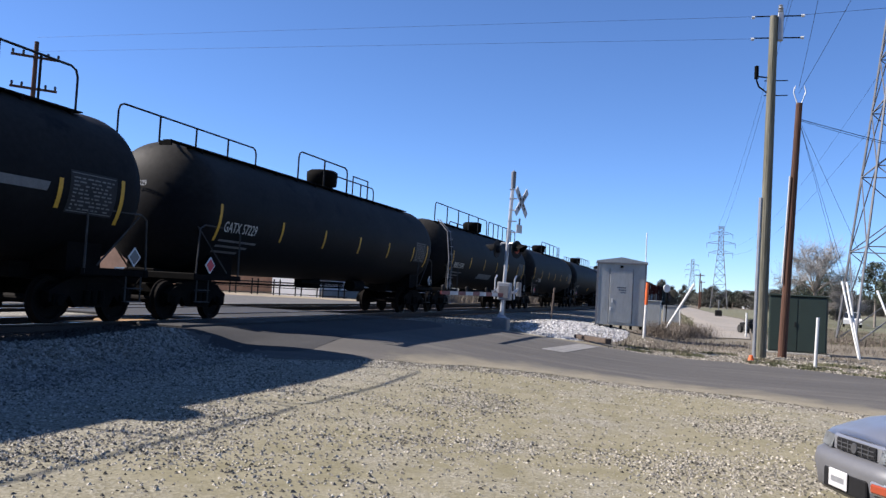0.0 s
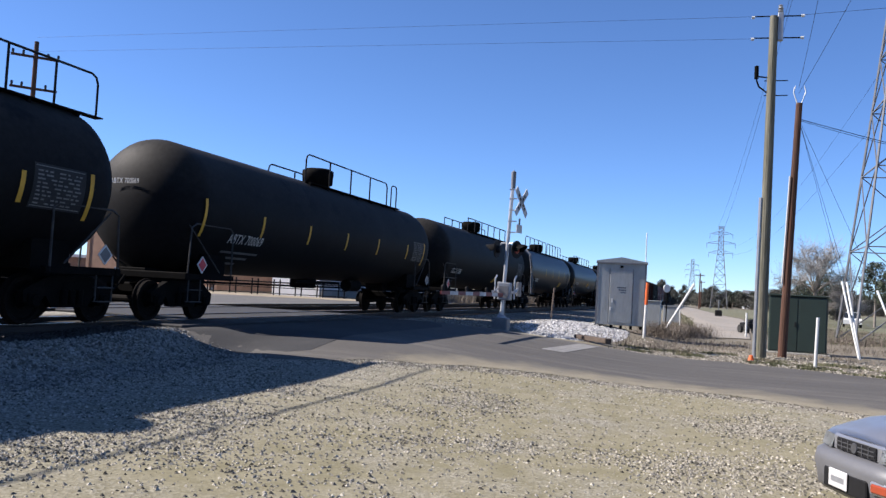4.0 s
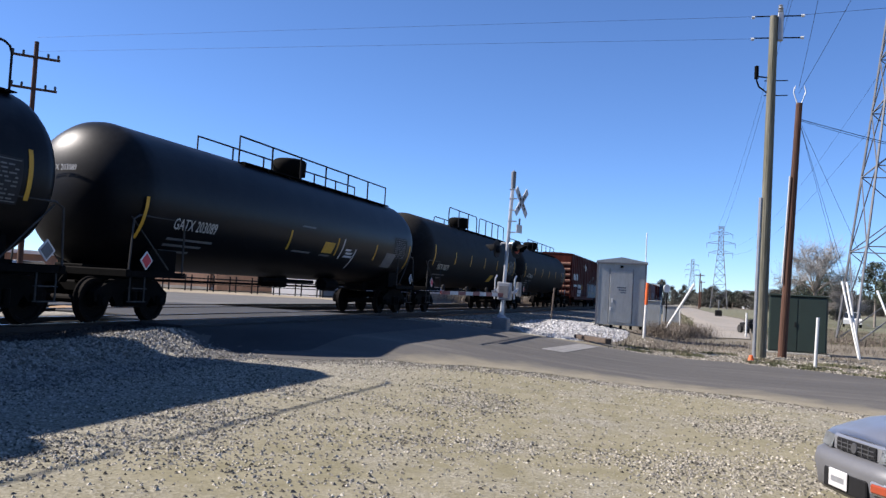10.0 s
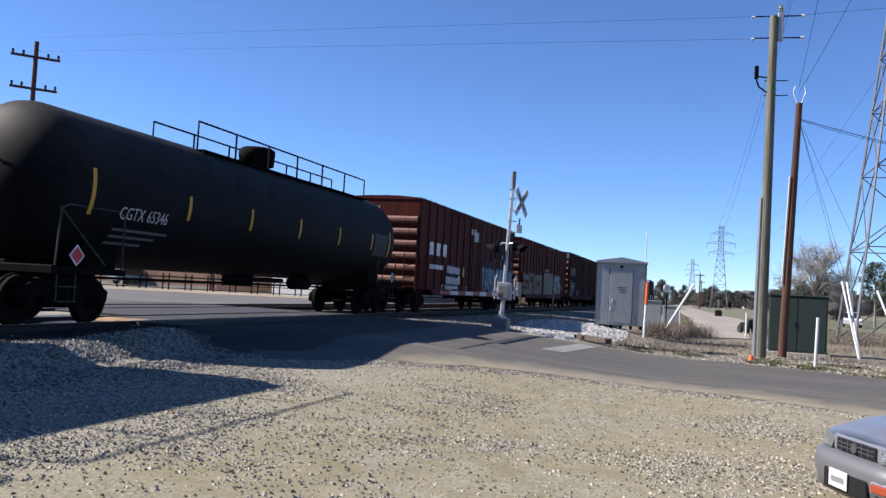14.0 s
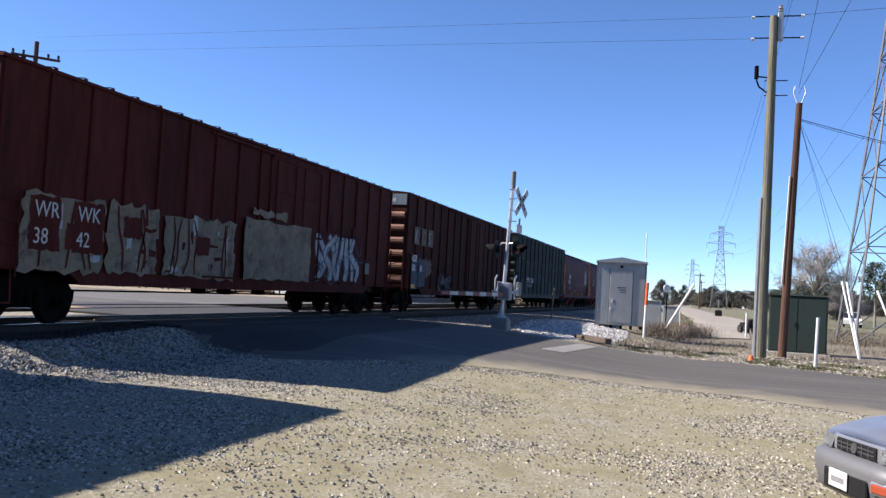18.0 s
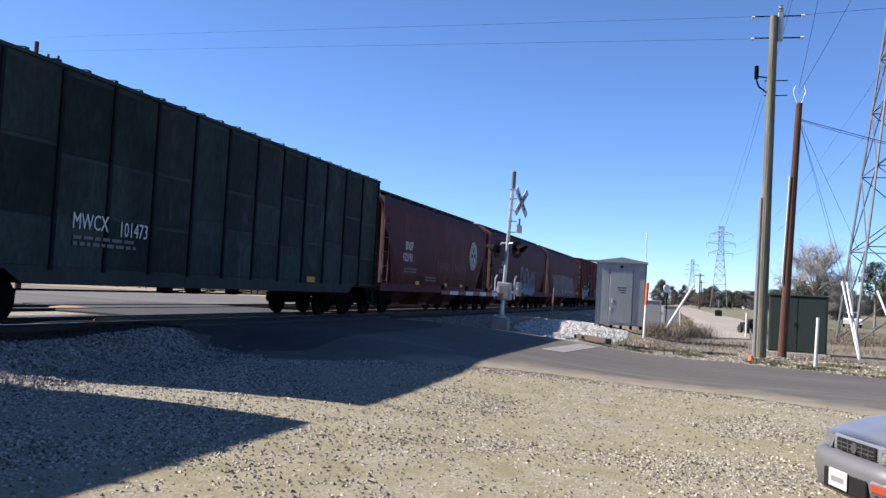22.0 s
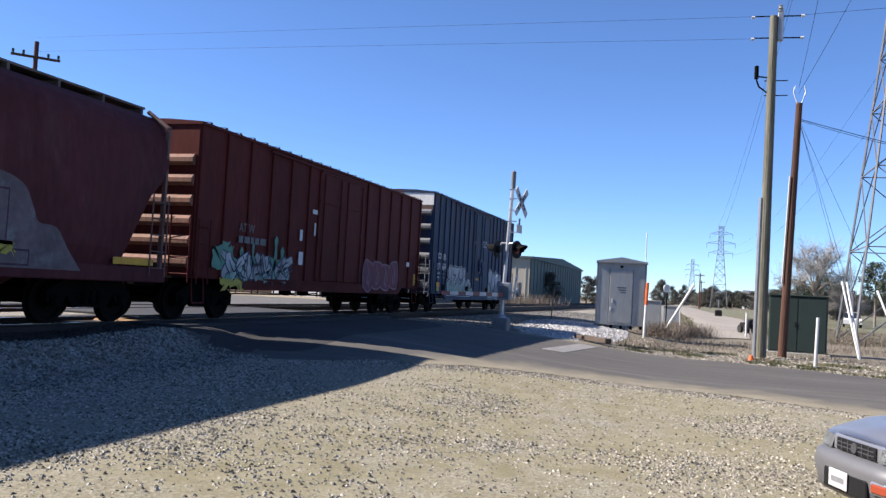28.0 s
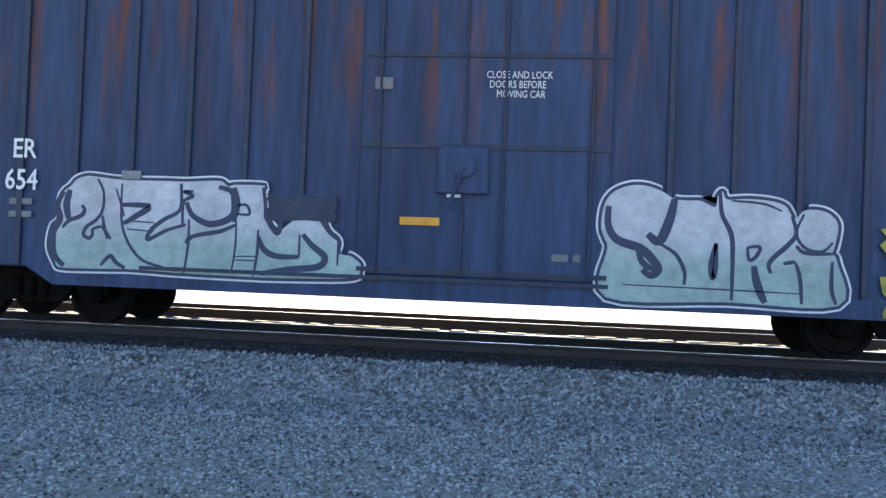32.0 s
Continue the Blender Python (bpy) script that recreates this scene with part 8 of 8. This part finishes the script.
# ---- beyond the railway ----
fence = thing("pipe_fence", (0, 0, 0), "black pipe rail fence along the far pavement", "fence")
fa, fb = Vector((52.0, 45.0, 0.47)), Vector((60.6, 26.5, 0.47))
part("rail", tube(B(), [fa + Vector((0, 0, 1.0)), fb + Vector((0, 0, 1.0))], 0.05, 8), M["black_paint"], fence)
part("rail", tube(B(), [fa + Vector((0, 0, 0.15)), fb + Vector((0, 0, 0.15))], 0.03, 8), M["black_paint"], fence)
part("rail", tube(B(), [fa + Vector((0, 0, 0.6)), fb + Vector((0, 0, 0.6))], 0.03, 8), M["black_paint"], fence)
for k in range(13):
    for e in (0.0, 0.022):
        p = fa.lerp(fb, min(1, k / 12.4 + e))
        part("post", tube(B(), [p, p + Vector((0, 0, 1.25))], 0.055, 8), M["black_paint"], fence)
bm = B()
vs = [bm.verts.new((fa.x + a, fa.y + b, 0.50)) for a, b in ((-9, -1), (0.6, 0.3))] + [bm.verts.new((fb.x + a, fb.y + b, 0.50)) for a, b in ((0.6, -0.5), (-6, -3.5))]
bm.faces.new(vs)
tagged(part("far_verge", bm, M["verge_tan"]), "strip of dry tan grass before the fence", "verge", kind="structure")
bank = thing("retaining_wall", (0, 0, 0), "low tan concrete wall behind the fence", "wall")
part("wall", slab(B(), [(44, 0.2), (64, 0.2), (64, 0.9), (44, 0.9)], 56.0, 56.4), M["concrete_tan"], bank)
lot = thing("long_shed", (30, 70, 0.4), "distant low shed with a rust-brown wall", "shed")
part("wall", box(B(), 0, 60, 0, 12, 0, 2.6), M["brick"], lot)
part("roof", slab(B(), [(-0.5, 2.6), (60.5, 2.6), (60.5, 2.9), (-0.5, 3.2)], -0.5, 12.5), M["wall_white"], lot)
gb = thing("grey_building", (-42, 47, 0.4), "pale grey metal-sided building beyond the tracks", "building")
part("wall", box(B(), 0, 38.5, 0, 14, 0, 7.6), M["wall_white"], gb)
bm = B()
slab(bm, [(-0.4, 7.6), (38.9, 7.6), (38.9, 7.9), (-0.4, 7.9)], -0.4, 14.4)
part("roof", bm, M["galvanised"], gb)


def simple_vehicle(x, y, turn, paint, label, length=4.6, height=1.5, cat="car", name="parked_car"):
    """Parked vehicle far off: body, cabin, wheels, lights."""
    c = thing(name, pose(x, y, ground_z(x, y) + 0.03, 0, 0, turn), label, cat)
    L = length / 2
    part("body", slab(B(), [(-L, 0.35), (L, 0.35), (L, 0.75), (L * 0.55, 0.92), (-L, 0.95)], -0.85, 0.85), M[paint], c)
    part("cabin", slab(B(), [(-L * 0.9, 0.95), (L * 0.5, 0.92), (L * 0.15, height), (-L * 0.75, height)], -0.74, 0.74), M["glass_dark"], c)
    part("roof", box(B(), -L * 0.74, L * 0.14, -0.72, 0.72, height, height + 0.04), M[paint], c)
    for sx in (-0.62, 0.62):
        for sy in (-0.78, 0.78):
            w = cached("car_wheel", lambda: lathe(B(), [(-0.1, 0), (-0.1, 0.33), (0.1, 0.33), (0.1, 0.2), (0.07, 0.18), (0.07, 0)], "Y", seg=18), "wheel", M["rubber"], c, pose(L * sx, sy, 0.33))
    return c


cart = thing("utility_cart", pose(54.0, -2.62, ground_z(54.0, -2.62) + 0.04, 0, 0, 25), "small dark flat cart parked by the gravel drive", "cart")
part("body", box(B(), -0.55, 0.55, -0.42, 0.42, 0.28, 0.62, 0.05), M["black_paint"], cart)
part("seat", box(B(), -0.45, -0.05, -0.35, 0.35, 0.62, 0.84, 0.05), M["rubber"], cart)
for sx in (-0.38, 0.38):
    for sy in (-0.43, 0.43):
        part("wheel", lathe(B(), [(-0.09, 0), (-0.09, 0.24), (0.09, 0.24), (0.09, 0)], "Y", (sx, sy, 0.24), 14), M["rubber"], cart)
for bx, by in ((117.6, -1.7),):
    vp = thing("valve_post", (bx, by, ground_z(bx, by)), "dark pipe stub standing on the drive", "post")
    part("pipe", tube(B(), [(0, 0, 0), (0, 0, 2.2)], 0.09, 8), M["galvanised_dull"], vp)
    part("collar", box(B(), -0.35, 0.35, -0.45, 0.45, 0, 0.85, 0.1), M["black_paint"], vp)
simple_vehicle(96.0, -14.5, 172, "white_paint", "white van parked behind the pylon", 4.2, 1.5, "van", "parked_van")
fh = thing("white_house", pose(430, -21.0, 0.0, 0, 0, 4), "small white house far off across the field", "house")
part("wall", box(B(), 0, 6, -3.5, 3.5, 0, 7.2), M["wall_white"], fh)
part("roof", slab(B(), [(-0.3, 7.2), (6.3, 7.2), (3.0, 8.8)], -3.8, 3.8), M["galvanised_dull"], fh)
part("window", box(B(), -0.05, -0.004, -1.6, -0.4, 4.6, 6.2), M["glass_dark"], fh)
simple_vehicle(66, 50.0, -17, "graf_blue", "pale blue car parked behind the fence", 4.6, 1.5)
simple_vehicle(58, 54.0, -17, "white_paint", "white car parked behind the fence", 4.6, 1.6)
simple_vehicle(82, 46.0, -17, "white_paint", "white car parked by the far pavement", 5.0, 1.7)

# warehouse details
for k in range(11):
    bm = B()
    box(bm, 8 * k + 3.95, 8 * k + 4.05, -0.05, -0.003, 0, 6.25)
    part("wall_joint", bm, M["lettering_dim"], bld)
part("roof_edge", box(B(), -0.1, 88.1, -0.12, 4.3, 6.25, 6.45), M["wall_white"], bld, "pale metal roof edge")
for x, w_, hh_ in ((20, 1.6, 0.8), (33, 0.15, 1.8), (38, 0.15, 1.6)):
    part("roof_vent", box(B(), x, x + w_, 2, 2 + w_, 6.45, 6.45 + hh_, 0.01), M["galvanised"], bld)
part("roof_rail", tube(B(), [(38, 2, 7.8), (44, 2, 7.8), (44, 2, 6.45)], 0.06, 6), M["galvanised"], bld)
for k in range(6):
    part("dock_pipe", tube(B(), [(60 + 3.2 * k, -0.1, 1.0), (60 + 3.2 * k, -0.5, 1.05), (61.4 + 3.2 * k, -0.5, 1.05)], 0.12, 8), M["placard_red"] if k % 2 else M["black_paint"], bld)
part("parapet", slab(B(), [(0, 0), (88, 0), (88, 0.7), (0, 0.7)], -0.35, -0.2), M["concrete"], bld, "low concrete base course")
for k in range(20):
    part("wall_rib", box(B(), 0.1 + 2.1 * k, 0.2 + 2.1 * k, -0.12, -0.06, 0, 5.3), M["wall_green"], shed)
part("roof", slab(B(), [(-0.3, 5.3), (42.3, 5.3), (42.3, 5.5), (21, 6.3), (-0.3, 5.55)], -0.3, 4.1), M["wall_green"], shed, "shallow dark metal roof")
for k in range(3):
    part("wall_rib", box(B(), -0.05, -0.003, 0.4 + 1.2 * k, 0.5 + 1.2 * k, 0, 5.25), M["wall_beige"], shed)


# ---- silver car at the lot's edge ----
def silver_car():
    c = thing("parked_car", pose(7.63, -1.20, 0.0, 0, 0, 21.7), "silver compact sport utility parked on the gravel, grey bumper", "car")
    # local: the nose at y = 0 looks along +y; x to its right
    bm = B()
    rows = []
    for y, hw, low, zs, zt in ((-0.03, 0.66, 0.50, 0.63, 0.665), (-0.10, 0.72, 0.46, 0.665, 0.70), (-0.28, 0.79, 0.36, 0.71, 0.755), (-0.60, 0.83, 0.34, 0.76, 0.815), (-1.15, 0.845, 0.34, 0.81, 0.87), (-2.5, 0.85, 0.34, 0.82, 0.88), (-4.0, 0.83, 0.36, 0.82, 0.88), (-4.15, 0.78, 0.40, 0.80, 0.86)):
        half = [(hw, low), (hw, zs - 0.10), (hw - 0.02, zs - 0.03), (hw - 0.07, zs), (hw * 0.72, zt - 0.025), (hw * 0.55, zt - 0.02), (hw * 0.5, zt), (0, zt + 0.01)]
        sec = [(-x, z) for x, z in half] + [(x, z) for x, z in half[:-1]][::-1]
        rows.append([bm.verts.new((x, y - 0.16 * (abs(x) / 0.85) ** 3 if y > -0.5 else y, z)) for x, z in sec])
    for r, s in zip(rows, rows[1:]):
        for k in range(len(r) - 1):
            bm.faces.new((r[k], s[k], s[k + 1], r[k + 1]))
    bm.faces.new(rows[0][::-1])
    bm.faces.new(rows[-1])
    part("body", bm, M["car_silver"], c, "silver painted body with a raised bonnet", True)
    part("bonnet_vent", box(B(), -0.02, 0.26, -0.70, -0.60, 0.815, 0.835), M["black_paint"], c)
    # fenders and sides
    for s in (-1, 1):
        bm = B()
        slab(bm, [(-4.1, 0.22), (-0.35, 0.22), (-0.3, 0.40), (-4.1, 0.40)], 0, 0.05)
        for v in bm.verts:
            v.co = Vector((s * (0.82 + v.co.y), v.co.x, v.co.z))
        part("side_cladding", bm, M["car_grey"], c, "grey lower cladding")
        # head lamp
        bm = B()
        vs = [(s * 0.34, 0.005, 0.54), (s * 0.56, -0.035, 0.545), (s * 0.70, -0.13, 0.56), (s * 0.705, -0.18, 0.635), (s * 0.58, -0.08, 0.645), (s * 0.34, -0.03, 0.645)]
        a = [bm.verts.new(v) for v in vs]
        bm.faces.new(a if s > 0 else a[::-1])
        bmesh.ops.solidify(bm, geom=bm.faces[:], thickness=0.02)
        part("headlamp", bm, M["lens_clear"], c, "clear headlamp glass")
        if s < 0:
            bm = B()
            box(bm, -0.12, 0.12, -0.02, 0.02, 0.335, 0.405, 0.012)
            o = part("indicator", bm, M["lens_amber"], c, "amber indicator in the bumper")
            o.matrix_basis = pose(s * 0.50, 0.062, -0.01, 0, 0, -s * 10)
            bm = B()
            box(bm, -0.14, 0.14, -0.03, 0.012, 0.32, 0.42, 0.012)
            q = part("indicator_frame", bm, M["car_silver"], c)
            q.matrix_basis = pose(s * 0.50, 0.056, -0.01, 0, 0, -s * 10)
        for y in (-0.78, -3.35):
            w = part("wheel", lathe(B(), [(-0.1, 0), (-0.1, 0.2), (-0.1, 0.33), (0.1, 0.33), (0.11, 0.22), (0.08, 0.2), (0.06, 0)], "X", seg=24), M["rubber"], c)
            w.location = (s * 0.76, y, 0.33)
            r = part("rim", lathe(B(), [(0.07, 0), (0.07, 0.19), (0.10, 0.2), (0.10, 0)], "X", seg=20), M["galvanised"], w)
            r.scale = (s, 1, 1)
    # front panel round the grille
    bm = B()
    box(bm, -0.36, 0.36, -0.10, -0.02, 0.52, 0.665, 0.02)
    part("nose_panel", bm, M["car_silver"], c)
    bm = B()
    box(bm, -0.28, 0.28, -0.03, -0.005, 0.54, 0.64, 0.006)
    g = part("grille", bm, M["black_paint"], c, "dark slatted grille")
    for z in (0.573, 0.607):
        part("grille_bar", box(B(), -0.27, 0.27, -0.005, 0.003, z - 0.004, z + 0.004), M["grille_grey"], g)
    for x in (-0.19, -0.10, 0.10, 0.19):
        part("grille_bar", box(B(), x - 0.005, x + 0.005, -0.005, 0.002, 0.545, 0.635), M["grille_grey"], g)
    e = part("badge", lathe(B(), [(0, 0), (0, 0.045), (0.012, 0.04), (0.014, 0)], "Y", seg=16), M["grille_grey"], g, "round plain badge")
    e.location = (0, 0.0, 0.59)
    # bumper, bowed
    bm = B()
    prof = [(0.0, 0.18), (0.05, 0.23), (0.07, 0.34), (0.09, 0.43), (0.07, 0.50), (0.0, 0.53), (-0.12, 0.53), (-0.12, 0.18)]
    rows = []
    for k in range(15):
        t = -1 + 2 * k / 14
        bow = -0.55 * max(0.0, abs(t) - 0.62) ** 1.3 * 2.4 - 0.06 * t * t
        rows.append([bm.verts.new((0.86 * t, p + bow, z)) for p, z in prof])
    for r, s in zip(rows, rows[1:]):
        for k in range(len(prof)):
            bm.faces.new((r[k], s[k], s[(k + 1) % len(prof)], r[(k + 1) % len(prof)]))
    part("bumper", bm, M["car_grey"], c, "dull grey plastic bumper", True)
    part("bumper_opening", box(B(), -0.31, 0.31, 0.03, 0.085, 0.23, 0.39, 0.01), M["black_paint"], c, "dark air opening")
    pl = part("plate", box(B(), -0.07, 0.20, 0.092, 0.102, 0.255, 0.40, 0.004), M["plate_white"], c, "white number plate")
    part("plate_mark", box(B(), -0.03, 0.16, 0.102, 0.104, 0.30, 0.345), M["galvanised"], pl, "grey bar in place of the number")
    # cabin, screen and body behind
    bm = B()
    slab(bm, [(-1.1, 0.86), (-1.8, 1.40), (-3.9, 1.42), (-4.12, 0.86)], -0.62, 0.62)
    for v in bm.verts:
        v.co = Vector((v.co.y * (1.12 if v.co.z < 1.2 else 1.0), v.co.x, v.co.z))
    part("glasshouse", bm, M["glass_dark"], c, "dark window glass")
    part("roof", box(B(), -0.62, 0.62, -3.95, -1.72, 1.40, 1.45, 0.02), M["car_silver"], c)
    part("tailgate", box(B(), -0.78, 0.78, -4.2, -4.1, 0.35, 0.85, 0.03), M["car_silver"], c)
    for s in (-1, 1):
        part("mirror", box(B(), s * 0.86 - 0.09, s * 0.86 + 0.09, -1.45, -1.33, 0.86, 1.0, 0.03), M["car_grey"], c)
    part("chassis", box(B(), -0.75, 0.75, -4.1, -0.2, 0.25, 0.45), M["black_paint"], c)


silver_car()


def motions():
    for car, u in TRAIN:
        walk(car, [(t, pose(train_x(u, t), TRACK_Y, RAIL_Z)) for t in (0.0, 4.0, 8.0, 12.0, 16.0, 20.0, 24.0, 28.0, 32.0)])
    # all wheelsets roll alike: one is keyed, the others follow the same keys
    lead = WHEELS[0]
    walk(lead, [(0.05 * k, Matrix.Rotation((train_x(0, 0.05 * k) - train_x(0, 0)) / WHEEL_R, 4, "Y")) for k in range(641)])
    for w in WHEELS[1:]:
        w.rotation_mode = "QUATERNION"
        w.animation_data_create()
        w.animation_data.action = lead.animation_data.action
        w.animation_data.action_slot = lead.animation_data.action_slot


motions()
